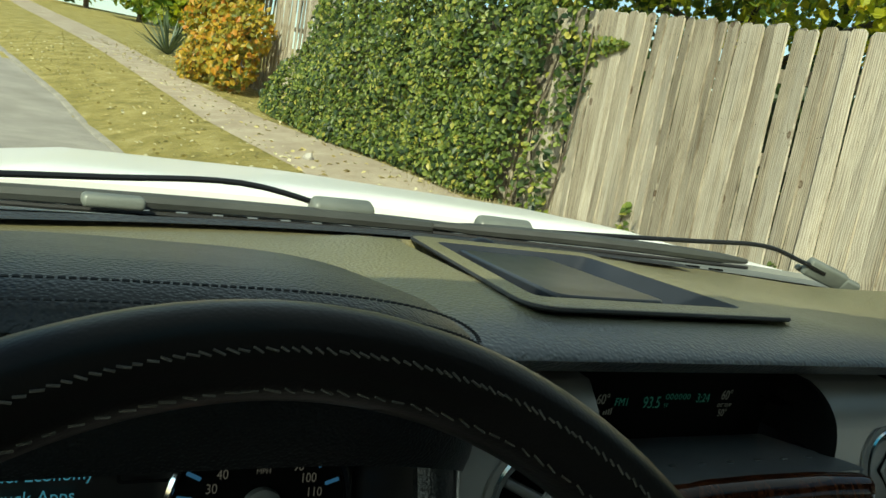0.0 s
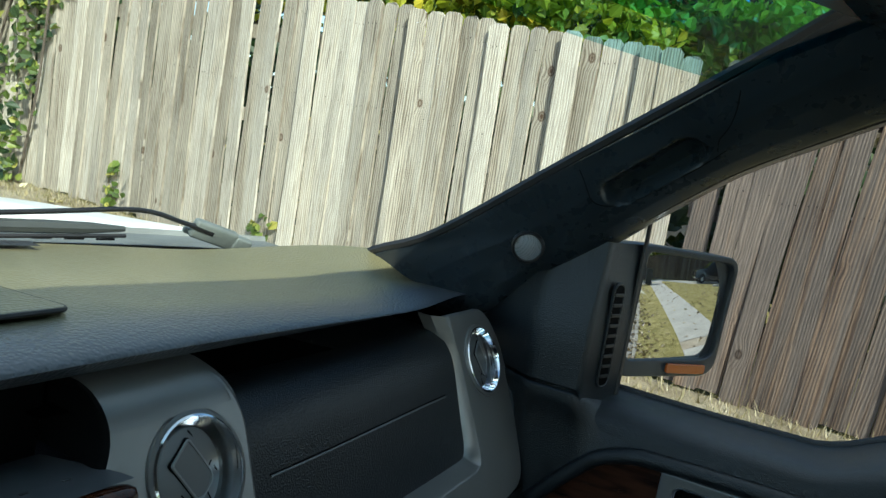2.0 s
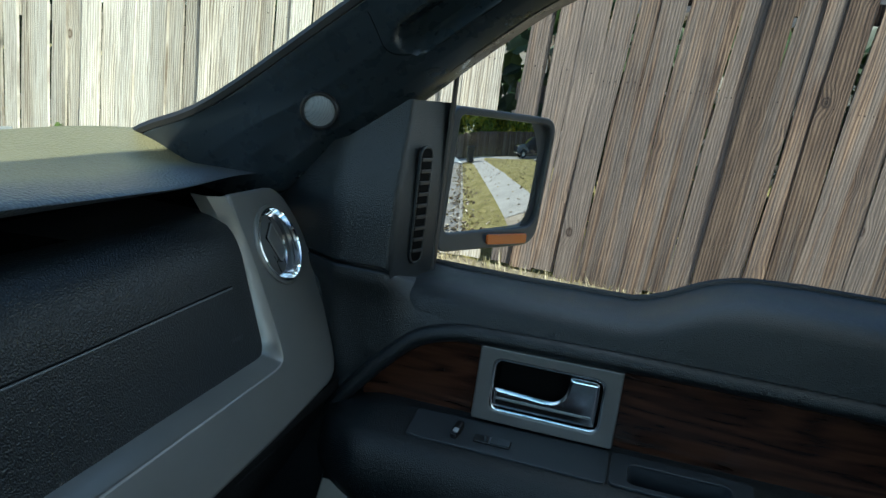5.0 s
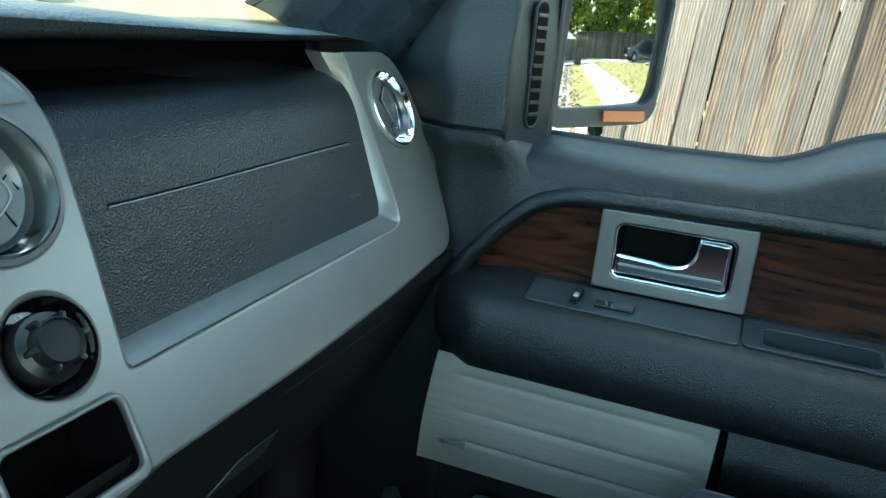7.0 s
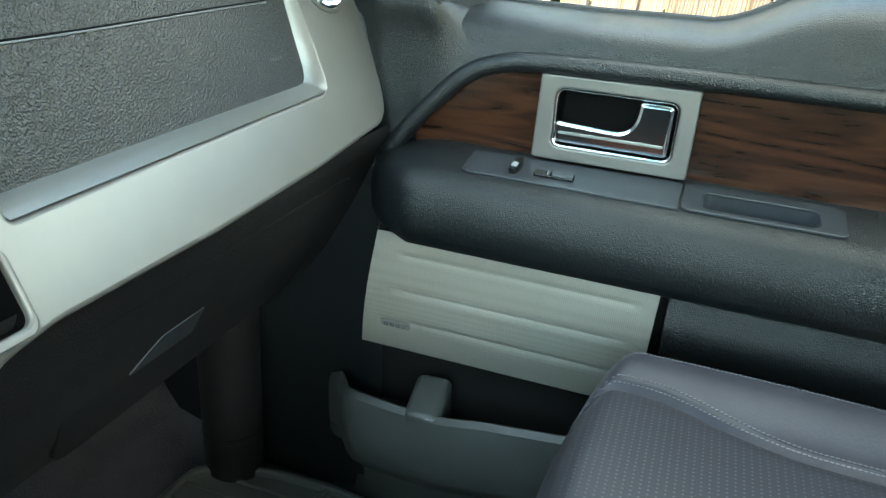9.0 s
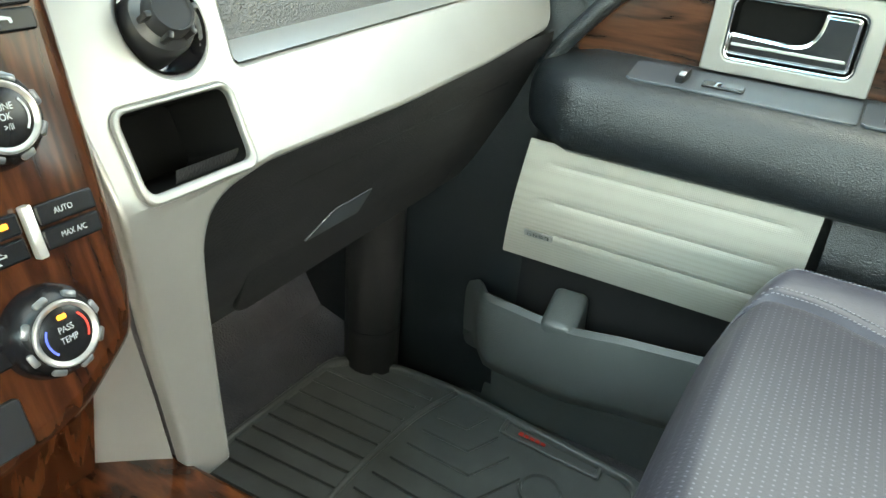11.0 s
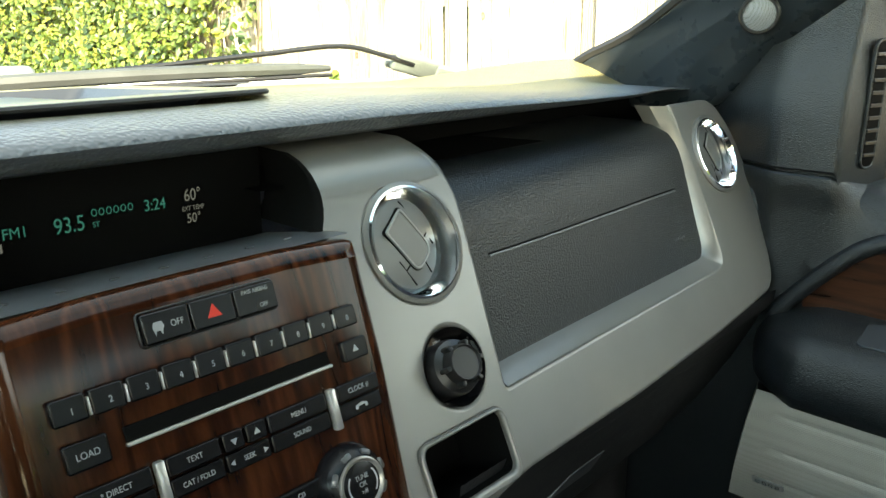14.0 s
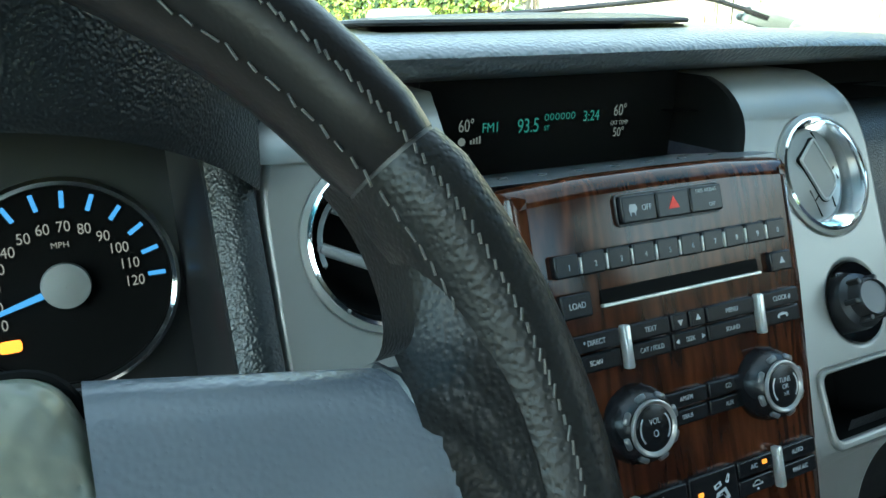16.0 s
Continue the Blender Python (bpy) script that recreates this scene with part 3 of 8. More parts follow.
# crowns that carry the posts on under the pad, and their dark inner sides
for side in (1, -1):
    wide = 0.244 if side > 0 else 0.232
    bm = bmesh.new()
    rows = []
    for i in range(13):
        u = i / 12
        row = []
        for k in range(9):
            z = 1.3195 + 0.031 * math.sin(math.pi / 2 * k / 8)
            x0 = flank_x(z)
            x1 = wide + 0.014 - 0.022 * ((z - 1.312) / 0.0385) ** 2
            e = 0.005 * max(0.0, 2 * u - 1.8) / 0.2
            row.append((side * (x0 + (x1 - x0) * u), face_y(z) + post_roll(0.2, z) + e - 0.0015, z))
        row.append((row[-1][0], 0.150, 1.352))
        rows.append(row)
    loft(bm, rows)
    loft(bm, [[(side * (flank_x(z) + (0.127 + 0.85 * (z - 1.294) - flank_x(z)) * u / 4), face_y(z) - 0.0012, z) for u in range(5)] for z in (1.294, 1.300, 1.306, 1.313, 1.321)])
    part("post_crown", bm, SILVER, dash)
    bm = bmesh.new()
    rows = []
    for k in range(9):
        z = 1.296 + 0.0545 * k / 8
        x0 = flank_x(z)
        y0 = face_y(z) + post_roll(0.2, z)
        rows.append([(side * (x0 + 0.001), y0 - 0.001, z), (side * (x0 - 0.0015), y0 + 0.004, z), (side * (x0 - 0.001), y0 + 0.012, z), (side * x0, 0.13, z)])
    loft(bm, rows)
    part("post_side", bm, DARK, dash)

# raised bright rim round the glovebox panel
bm = bmesh.new()
outer = spline([(0.655, 1.346), (0.668, 1.30), (0.669, 1.25), (0.667, 1.20), (0.6655, 1.175), (0.661, 1.163), (0.648, 1.1605), (0.60, 1.1595), (0.45, 1.1565), (0.246, 1.152)], 5)
inner = spline([(0.640, 1.346), (0.656, 1.30), (0.658, 1.25), (0.656, 1.205), (0.655, 1.184), (0.650, 1.172), (0.638, 1.1680), (0.60, 1.1670), (0.45, 1.1640), (0.246, 1.1595)], 5)
rows = []
for p, q in zip(outer, inner):
    rows.append([(p.x, face_y(p.y) - 0.001, p.y + 0.0005), ((p.x * 0.85 + q.x * 0.15), face_y(p.y) + 0.000, p.y * 0.85 + q.y * 0.15), (q.x, face_y(q.y) + 0.014, q.y), (q.x - 0.002, face_y(q.y) + 0.034, q.y + 0.001)])
loft(bm, rows)
part("glovebox_rim", bm, SILVER, dash, "satin silver chamfered rim")

# padded panel over the passenger airbag
glove = []
for i in range(31):
    x = 0.243 + 0.412 * i / 30
    row = []
    for z, d in ((1.150, 0.0215), (1.170, 0.0200), (1.20, 0.0165), (1.23, 0.0125), (1.26, 0.0085), (1.275, 0.0065), (1.288, 0.0062), (1.298, 0.0080), (1.307, 0.0125), (1.313, 0.0190), (1.317, 0.0270), (1.320, 0.040), (1.321, 0.13)):
        row.append((x, face_y(z) + d, z + 0.006 * smoothstep(0.3, 0.65, x)))
    glove.append(row)
bm = bmesh.new()
loft(bm, glove)
part("glovebox_pad", bm, VINYL, dash, "dark grained padded airbag panel")
bm = bmesh.new()
seam = []
for k in range(21):
    x = 0.285 + 0.335 * k / 20
    seam.append(Vector((x, face_y(1.2475) + 0.0094, 1.2475 + 0.006 * smoothstep(0.3, 0.65, x))))
tube(bm, seam, 0.0009, 6)
part("pad_seam", bm, DARK, dash)
# pale tube along the seam, a highlight put into shape and colour
bm = bmesh.new()
tube(bm, [p + Vector((0, -0.0008, -0.0016)) for p in seam], 0.0011, 6)
part("seam_highlight", bm, material("seam_highlight_grey", (0.12, 0.125, 0.13), 0.35), dash)
GP = face_frame(0.612, 1.205) @ Matrix.Translation((0, 0, -0.0130))
for k in range(5):
    plate("airbag_mark", [rrect(0.0028, 0.005, 0.0006, -0.010 + 0.0045 * k, 0)], 0.0006, 0.0, GP, SATIN_GREY, dash)
# dark sheets put the shade of the slot under the pad into colour
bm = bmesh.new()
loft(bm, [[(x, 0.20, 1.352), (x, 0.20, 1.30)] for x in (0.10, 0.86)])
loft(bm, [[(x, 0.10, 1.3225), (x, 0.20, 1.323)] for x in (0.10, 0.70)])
part("shelf_shade", bm, DARK, dash)


# vents
def vent(x, z, r, turn, open_slats):
    m = face_frame(x, z)
    v = part("vent", ring_mesh(m, r), CHROME, dash, "chrome-ringed round air vent")
    bm = bmesh.new()
    lathe(bm, [(r * 0.86, -0.014), (r * 0.70, -0.026), (r * 0.45, -0.034), (0.0001, -0.036)], m, 36)
    part("vent_bowl", bm, DARK if open_slats else CHROME, v)
    bm = bmesh.new()
    lathe(bm, [(r * 1.10, -0.001), (r * 1.09, 0.002), (r * 1.02, 0.003), (r * 0.99, 0.001)], m, 48)
    part("vent_lip", bm, SILVER, v)
    mm = m @ (Matrix() if open_slats else Matrix.Translation((-0.0060, 0.0008, -0.0030))) @ Matrix.Rotation(radians(turn[0]), 4, "Y") @ Matrix.Rotation(radians(turn[1]), 4, "X")
    if open_slats:
        mm = mm @ Matrix.Rotation(radians(-27), 4, "Z")
        for k, s in ((0.013, 0.84), (-0.013, 0.84)):
            bm = bmesh.new()
            box(bm, (2 * r * s * 0.92, 0.0065, 0.018), mm @ pose(0, k, -0.010, 24), 0.0025, 3)
            part("slat", bm, SHUTTER, v)
            bm = bmesh.new()
            box(bm, (0.010, 0.0085, 0.004), mm @ pose(-0.004, k, -0.0005, 24), 0.0015)
            part("slat_tab", bm, SATIN_DARK, v)
        for side in (-1, 1):
            bm = bmesh.new()
            loft(bm, [[mm @ Vector((side * r * c * math.cos(a), r * c * math.sin(a), d)) for c, d in ((0.86, -0.004), (0.80, -0.003), (0.77, -0.014))] for a in [radians(-38 + 76 * i / 10) for i in range(11)]])
            part("slat_link", bm, SHUTTER, v)
    else:
        bm = bmesh.new()
        lathe(bm, [(r * 0.74, -0.020), (r * 0.825, -0.004), (r * 0.820, -0.0010), (r * 0.795, 0.0005), (r * 0.5, 0.0035), (0.0001, 0.0045)], mm, 36)
        part("shutter", bm, SHUTTER, v)
        # tilted thumb tab with a bright raised edge, and the split lines of the disc
        tilt = Matrix.Rotation(radians(36), 4, "Z")
        tab = rounded([(-0.0145, -0.022), (0.0145, -0.022), (0.0150, 0.0), (0.0145, 0.024), (-0.0145, 0.024)], [0.010, 0.010, 0.01, 0.003, 0.003], 5)
        plate("tab_groove", [[(px * 1.06, py * 1.04) for px, py in tab], tab], 0.003, 0.0, mm @ tilt @ Matrix.Translation((0, 0.001, 0.0044)), DARK, v)
        plate("tab_edge", [tab, [(px * 0.87, py * 0.92) for px, py in tab]], 0.004, 0.0006, mm @ tilt @ Matrix.Translation((0, 0.001, 0.0060)), SATIN_DARK, v)
        plate("shutter_tab", [[(px * 0.86, py * 0.91) for px, py in tab]], 0.003, 0.0005, mm @ tilt @ Matrix.Translation((0, 0.001, 0.0052)), SHUTTER, v)
        for x0, y0, x1, y1 in ((-0.0215, -0.026, -0.0215, 0.0), (0.0215, -0.022, 0.0215, 0.026), (-0.0215, -0.010, -0.0135, -0.010), (0.0135, -0.010, 0.0215, -0.010), (0.0, -0.0215, 0.0, -0.034)):
            bm = bmesh.new()
            tube(bm, [mm @ tilt @ Vector((x0 * r / 0.0455, y0 * r / 0.0455, 0.0050 - 3.0 * (x0 * x0 + y0 * y0))), mm @ tilt @ Vector((x1 * r / 0.0455, y1 * r / 0.0455, 0.0050 - 3.0 * (x1 * x1 + y1 * y1)))], 0.0007, 4)
            part("shutter_slit", bm, DARK, v)
    return v


def ring_mesh(m, r):
    bm = bmesh.new()
    lathe(bm, [(r * 1.02, 0.0), (r * 1.01, 0.0035), (r * 0.97, 0.0045), (r * 0.95, 0.002), (r * 0.92, -0.006), (r * 0.86, -0.014), (r * 0.80, -0.023)], m, 56)
    return bm


SHUTTER = material("shutter_silver", (0.125, 0.128, 0.126), 0.42, 0.3)
SATIN_DARK = material("shutter_grey", (0.23, 0.235, 0.23), 0.42, 0.25)
vent(0.1985, 1.2755, 0.0455, (9, 4), False)
vent(0.7360, 1.2810, 0.0470, (9, 4), False)
vent(-0.1745, 1.2725, 0.0485, (0, -8), True)

# power outlet cap and its well
m = face_frame(0.1985, 1.182)
well = bmesh.new()
lathe(well, [(0.0315, 0.001), (0.030, -0.006), (0.026, -0.022), (0.0001, -0.024)], m, 32)
outlet = part("power_outlet", well, GLOSS_BLACK, dash, "black power outlet with round cap")
cap = bmesh.new()
mc = m @ Matrix.Translation((-0.006, 0.0, 0.0)) @ pose(0, 0, 0, -8, -6, 0)
lathe(cap, [(0.0225, -0.02), (0.0225, 0.006), (0.021, 0.011), (0.0155, 0.014), (0.0150, 0.022), (0.0135, 0.0245), (0.0125, 0.0225), (0.0001, 0.0225)], mc, 32)
capo = part("outlet_cap", cap, SMOOTH_BLACK, outlet)
for k in range(6):
    bm = bmesh.new()
    box(bm, (0.006, 0.004, 0.012), mc @ Matrix.Rotation(2 * math.pi * k / 6, 4, "Z") @ Matrix.Translation((0.0155, 0, 0.017)), 0.001)
    part("cap_rib", bm, SMOOTH_BLACK, capo)
words("outlet_mark", "12V", 0.0055, m @ Matrix.Translation((-0.012, 0.0225, 0.001)), LEGEND, outlet)

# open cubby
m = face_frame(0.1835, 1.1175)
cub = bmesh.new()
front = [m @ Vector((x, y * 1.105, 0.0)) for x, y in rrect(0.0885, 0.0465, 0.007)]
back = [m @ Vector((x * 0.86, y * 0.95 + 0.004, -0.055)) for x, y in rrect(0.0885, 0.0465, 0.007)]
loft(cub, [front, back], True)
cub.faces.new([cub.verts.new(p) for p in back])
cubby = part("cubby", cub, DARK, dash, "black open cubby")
silver("cubby_lip", [rrect(0.096, 0.055, 0.010, 0.1835, 1.1160), rrect(0.087, 0.045, 0.007, 0.1835, 1.1178)], 0.007, 0.002, dash, SILVER, "", 0.004)

# four-wheel-drive knob
m = face_frame(-0.178, 1.178)
bm = bmesh.new()
lathe(bm, [(0.0315, 0.001), (0.030, -0.004), (0.0001, -0.005)], m, 32)
sel = part("drive_selector", bm, GLOSS_BLACK, dash, "black round drive mode knob")
bm = bmesh.new()
lathe(bm, [(0.021, -0.004), (0.021, 0.010), (0.018, 0.018), (0.0001, 0.019)], m @ Matrix.Translation((0, -0.006, 0)), 28)
part("knob", bm, SMOOTH_BLACK, sel)
bm = bmesh.new()
lathe(bm, [(0.0215, 0.0055), (0.0222, 0.0075), (0.0212, 0.0095)], m @ Matrix.Translation((0, -0.006, 0)), 28)
part("knob_ring", bm, SATIN, sel)
bm = bmesh.new()
box(bm, (0.0075, 0.030, 0.010), m @ pose(0, -0.006, 0.0195, 0, 0, 8), 0.0025, 3)
part("knob_grip", bm, SMOOTH_BLACK, sel)
bm = bmesh.new()
box(bm, (0.0016, 0.012, 0.0010), m @ pose(-0.001, 0.002, 0.0248, 0, 0, 8), 0.0003)
part("knob_pointer", bm, LEGEND, sel)
for txt, a in (("2H", 140), ("4A", 105), ("4H", 70), ("4L", 35)):
    words("drive_mark", txt, 0.0055, m @ Matrix.Translation((0.026 * math.cos(radians(a)), 0.0235 * math.sin(radians(a)) - 0.002, 0.0015)), LEGEND, sel)

# display under the brow of the pad
bm = bmesh.new()
loft(bm, [[(x, 0.118, 1.356), (x, 0.122, 1.284)] for x in (-0.115, 0.115)])
disp = part("display", bm, DARK, dash, "black dot-matrix radio display with teal figures")
DF = frame_at((0, 0.1175, 1.310), (1, 0, 0), (0, -0.055, 1))
for txt, x, zz, size, mat, sq in (("60°", -0.080, 0.012, 0.0125, GLOW_WHITE, 0.75), ("FM1", -0.060, 0.0095, 0.0100, GLOW_TEAL, 0.85), ("93.5", -0.028, 0.0085, 0.0150, GLOW_TEAL, 0.75), ("ST", -0.0115, 0.006, 0.0050, GLOW_TEAL, 0.9), ("3:24", 0.029, 0.0125, 0.0115, GLOW_TEAL, 0.8),
                                   ("60°", 0.057, 0.0150, 0.0125, GLOW_WHITE, 0.75), ("EXT TEMP", 0.057, 0.0055, 0.0048, GLOW_WHITE, 0.8), ("50°", 0.057, -0.002, 0.0100, GLOW_WHITE, 0.8), ("N", -0.080, -0.012, 0.0105, GLOW_WHITE, 0.8)):
    words("display_text", txt, size, DF @ Matrix.Translation((x, zz, 0.0006)), mat, disp, "CENTER", sq)
for k in range(6):
    plate("display_dot", [oval(0.0019, 0.0026, 0.001 + 0.0048 * k, 0.0142, 14), oval(0.0013, 0.0020, 0.001 + 0.0048 * k, 0.0142, 14)], 0.0002, 0, DF @ Matrix.Translation((-0.013, 0, 0.0006)), GLOW_TEAL, disp)
for k in range(4):
    plate("fan_bar", [rrect(0.0013, 0.003 + 0.0009 * k, 0.0002, -0.076 + 0.0024 * k, 0.0003 + 0.00045 * k)], 0.0002, 0, DF @ Matrix.Translation((0, 0, 0.0006)), GLOW_WHITE, disp)
plate("fan_mark", [oval(0.0032, 0.0032, -0.0835, 0.001, 7)], 0.0002, 0, DF @ Matrix.Translation((0, 0, 0.0006)), GLOW_WHITE, disp)
bm = bmesh.new()
loft(bm, [[(x, 0.122, 1.284), (x, 0.085, 1.2910), (x, 0.045, 1.2985), (x, 0.030, 1.3010), (x, 0.018, 1.3020)] for x in [-0.119 + 0.238 * i / 20 for i in range(21)]])
part("display_ledge", bm, grained("ledge_grey", (0.075, 0.080, 0.086), 0.30, 900, 0.0004, 0.3), dash)
for k in range(7):
    bm = bmesh.new()
    box(bm, (0.006, 0.0030, 0.0012), pose(-0.090 + 0.03 * k, 0.050, 1.2981, -10), 0.0004)
    part("ledge_tab", bm, SATIN_GREY, dash)

# lower dash and glovebox door
bm = bmesh.new()
low = []
for i in range(25):
    x = 0.172 + 0.65 * i / 24
    k = smoothstep(0.17, 0.30, x)
    low.append([(x, -0.038, 1.100), (x, -0.036, 1.080), (x, -0.020 + 0.01 * (1 - k), 1.060), (x, 0.015, 0.985), (x, 0.060, 0.905 - 0.02 * (1 - k)), (x, 0.090, 0.860), (x, 0.125, 0.838), (x, 0.30, 0.82)])
loft(bm, low)
lower = part("lower_dash", bm, VINYL_LOW, dash, "dark lower dash with glovebox door")
GL = frame_at((0.50, 0.042, 0.945), (1, 0, 0), (0, -0.46, 0.89))
plate("glovebox_door", [rounded([(-0.205, 0.105), (0.25, 0.112), (0.235, -0.085), (-0.175, -0.095)], 0.03)], 0.010, 0.003, GL @ Matrix.Translation((0, 0, 0.0035)), VINYL_LOW, lower)
plate("glovebox_latch", [rounded([(-0.108, -0.012), (-0.016, -0.012), (-0.014, 0.026), (-0.078, 0.024)], 0.004)], 0.004, 0.0006, GL @ Matrix.Translation((0, 0, 0.0055)), ARM_PLATE, lower, "dark grey glovebox latch")
bm = bmesh.new()
loft(bm, [[(0.120, -0.045, 1.10), (0.120, 0.3, 1.10)], [(0.150, -0.045, 0.86), (0.150, 0.3, 0.80)], [(0.175, -0.03, 0.50), (0.175, 0.35, 0.46)]])
part("console_wall", bm, CARPET, dash)

# air duct beside the kick panel
duct = thing("air_duct", (0.715, 0.19, 0.46), "dark upright plastic duct standing on the floor mat", "air duct")
bm = bmesh.new()
lathe(bm, [(0.046, 0.0), (0.046, 0.12), (0.047, 0.125), (0.0465, 0.13), (0.046, 0.13), (0.046, 0.42)], pose(0.735, 0.185, 0.470), 28)
part("pipe", bm, VINYL_LOW, duct)
bm = bmesh.new()
lathe(bm, [(0.046, 0.0), (0.052, 0.002), (0.052, 0.012), (0.0465, 0.016)], pose(0.735, 0.185, 0.468), 28)
part("collar", bm, SMOOTH_BLACK, duct)


# ---- centre panel ----
def stack_frame(x, z):
    return frame_at((x, 0.33 * (z - 1.29), z), (1, 0, 0), (0, 0.313, 0.95))


SW = stack_frame(0, 1.29)


def sv_of(z):
    return (z - 1.29) / 0.95


half = [(0.0, 1.3075), (0.060, 1.3070), (0.1140, 1.3040), (0.1175, 1.3010), (0.1180, 1.22), (0.1135, 1.14), (0.1085, 1.068), (0.099, 1.037), (0.060, 1.012), (0.015, 1.003)]
panel_line = [(x, sv_of(z)) for x, z in half] + [(-x, sv_of(z)) for x, z in reversed(half)][:-1]
stack = thing("centre_stack", (0, -0.05, 1.0), "glossy walnut-look centre panel with radio and climate keys", "control panel")
plate("panel", [rounded(panel_line, 0.009, 3)], 0.034, 0.014, SW, WALNUT, stack, "glossy dark walnut-look panel")
# silver-grey cheeks under the panel
for s in (1, -1):
    bm = bmesh.new()
    loft(bm, [[(s * 0.100, -0.010, 1.10), (s * 0.1185, -0.030, 1.10)], [(s * 0.100, -0.006, 1.06), (s * 0.1215, -0.034, 1.06)], [(s * 0.101, 0.0, 1.00), (s * 0.1265, -0.036, 1.00)], [(s * 0.102, 0.004, 0.94), (s * 0.1355, -0.038, 0.94)], [(s * 0.104, 0.008, 0.86), (s * 0.1455, -0.040, 0.86)]])
    part("cheek", bm, SILVER, stack)
bm = bmesh.new()
loft(bm, [[(s * 0.050, -0.085, 1.008), (s * 0.085, -0.055, 0.995), (s * 0.104, -0.020, 0.965), (s * 0.104, 0.0, 0.86)] for s in (-1, 1)])
part("panel_underside", bm, WALNUT, stack)


def key(x0, x1, z0, z1, lift=0.0045, parent=stack, name="key", mat=KEY, r=0.0016, label=""):
    w, h = x1 - x0, (z1 - z0) / 0.95
    m = stack_frame((x0 + x1) / 2, (z0 + z1) / 2) @ Matrix.Translation((0, 0, lift))
    ob = plate(name, [rrect(w - 0.0006, h - 0.0006, r, n=3)], 0.007, 0.0012, m, mat, parent, label)
    return ob, m @ Matrix.Translation((0, 0, 0.00025))


def legend(m, text, size, ob, mat=LEGEND, dx=0.0, dy=0.0, squeeze=0.85):
    words("legend", text, size, m @ Matrix.Translation((dx, dy, 0)), mat, ob, "CENTER", squeeze)


def triangle(m, ob, dx, dy, s, mat, down=1, turn=0):
    a = [(s * math.cos(radians(90 * down + turn + 120 * k)), s * math.sin(radians(90 * down + turn + 120 * k))) for k in range(3)]
    plate("symbol", [a], 0.0003, 0, m @ Matrix.Translation((dx, dy, 0.0001)), mat, ob)


# hazard strip
ob, m = key(-0.0410, -0.0135, 1.2745, 1.2910, 0.0055)
legend(m, "OFF", 0.0052, ob, dx=0.0055)
plate("symbol", [rounded([(-0.0085, 0.0), (-0.0075, 0.003), (-0.0030, 0.003), (-0.0018, 0.0), (-0.0030, -0.0015), (-0.0035, -0.0045), (-0.0045, -0.002), (-0.0068, -0.002), (-0.0072, -0.0045)], 0.0005, 2)], 0.0003, 0, m @ Matrix.Translation((0, 0, 0.0001)), LEGEND, ob)
ob, m = key(-0.0135, 0.0140, 1.2745, 1.2910, 0.0055)
triangle(m, ob, 0, -0.0006, 0.0052, LEGEND_RED)
ob, m = key(0.0140, 0.0420, 1.2745, 1.2910, 0.0055)
legend(m, "PASS AIRBAG", 0.0036, ob, dx=0.0, dy=0.0052, squeeze=0.85)
legend(m, "OFF", 0.0038, ob, dx=0.004, dy=-0.0042)
plate("strip_bezel", [rrect(0.0855, 0.0200, 0.003), rrect(0.0832, 0.0176, 0.002)], 0.005, 0.0008, stack_frame(0.0005, 1.28275) @ Matrix.Translation((0, 0, 0.002)), SMOOTH_BLACK, stack)
# presets
w = 0.0191
for i in range(10):
    x0 = -0.094 + w * i
    ob, m = key(x0, x0 + w - 0.0011, 1.2500, 1.2635, 0.005)
    legend(m, str((i + 1) % 10), 0.0050, ob, dx=0.001, dy=-0.001)
    if i < 9:
        bm = bmesh.new()
        box(bm, (0.0011, 0.0095, 0.004), stack_frame(x0 + w - 0.0006, 1.2560) @ Matrix.Translation((0, 0, 0.0035)), 0.0003)
        part("key_divider", bm, SATIN, stack)
# disc slot
plate("disc_slot", [rrect(0.131, 0.0085, 0.001)], 0.004, 0.0005, stack_frame(0.0038, 1.2360) @ Matrix.Translation((0, 0, 0.0012)), DARK, stack, "black disc slot")
plate("slot_strip", [rrect(0.132, 0.0020, 0.0008)], 0.004, 0.0006, stack_frame(0.0038, 1.2310) @ Matrix.Translation((0, 0, 0.0035)), SATIN, stack)
ob, m = key(0.0785, 0.0990, 1.2290, 1.2425)
triangle(m, ob, 0, 0, 0.0028, LEGEND)
ob, m = key(-0.0930, -0.0705, 1.2270, 1.2415)
legend(m, "LOAD", 0.0052, ob)
# audio rows
for x0, x1, up, lo in ((-0.0930, -0.0540, "* DIRECT", "SCAN"), (-0.0470, -0.0150, "TEXT", "CAT / FOLD"), (0.0155, 0.0585, "MENU", "SOUND"), (0.0660, 0.1010, "CLOCK #", "")):
    ob, m = key(x0, x1, 1.2070, 1.2180)
    legend(m, up, 0.0046, ob)
    ob, m = key(x0, x1, 1.1955, 1.2065, 0.0035)
    if lo:
        legend(m, lo, 0.0042, ob)
    else:
        plate("symbol", [rounded([(-0.005, -0.0012), (-0.0045, 0.0012), (0, 0.0024), (0.0045, 0.0012), (0.005, -0.0012), (0.0032, -0.0015), (0.0028, 0.0003), (-0.0028, 0.0003), (-0.0032, -0.0015)], 0.0004, 2)], 0.0003, 0, m @ Matrix.Translation((0, 0, 0.0001)), LEGEND, ob)
for x0, x1, d in ((-0.0140, 0.0000, -1), (0.0008, 0.0148, 1)):
    ob, m = key(x0, x1, 1.2070, 1.2180)
    triangle(m, ob, 0, 0, 0.0024, LEGEND, d)
ob, m = key(-0.0140, 0.0148, 1.1955, 1.2065, 0.0035)
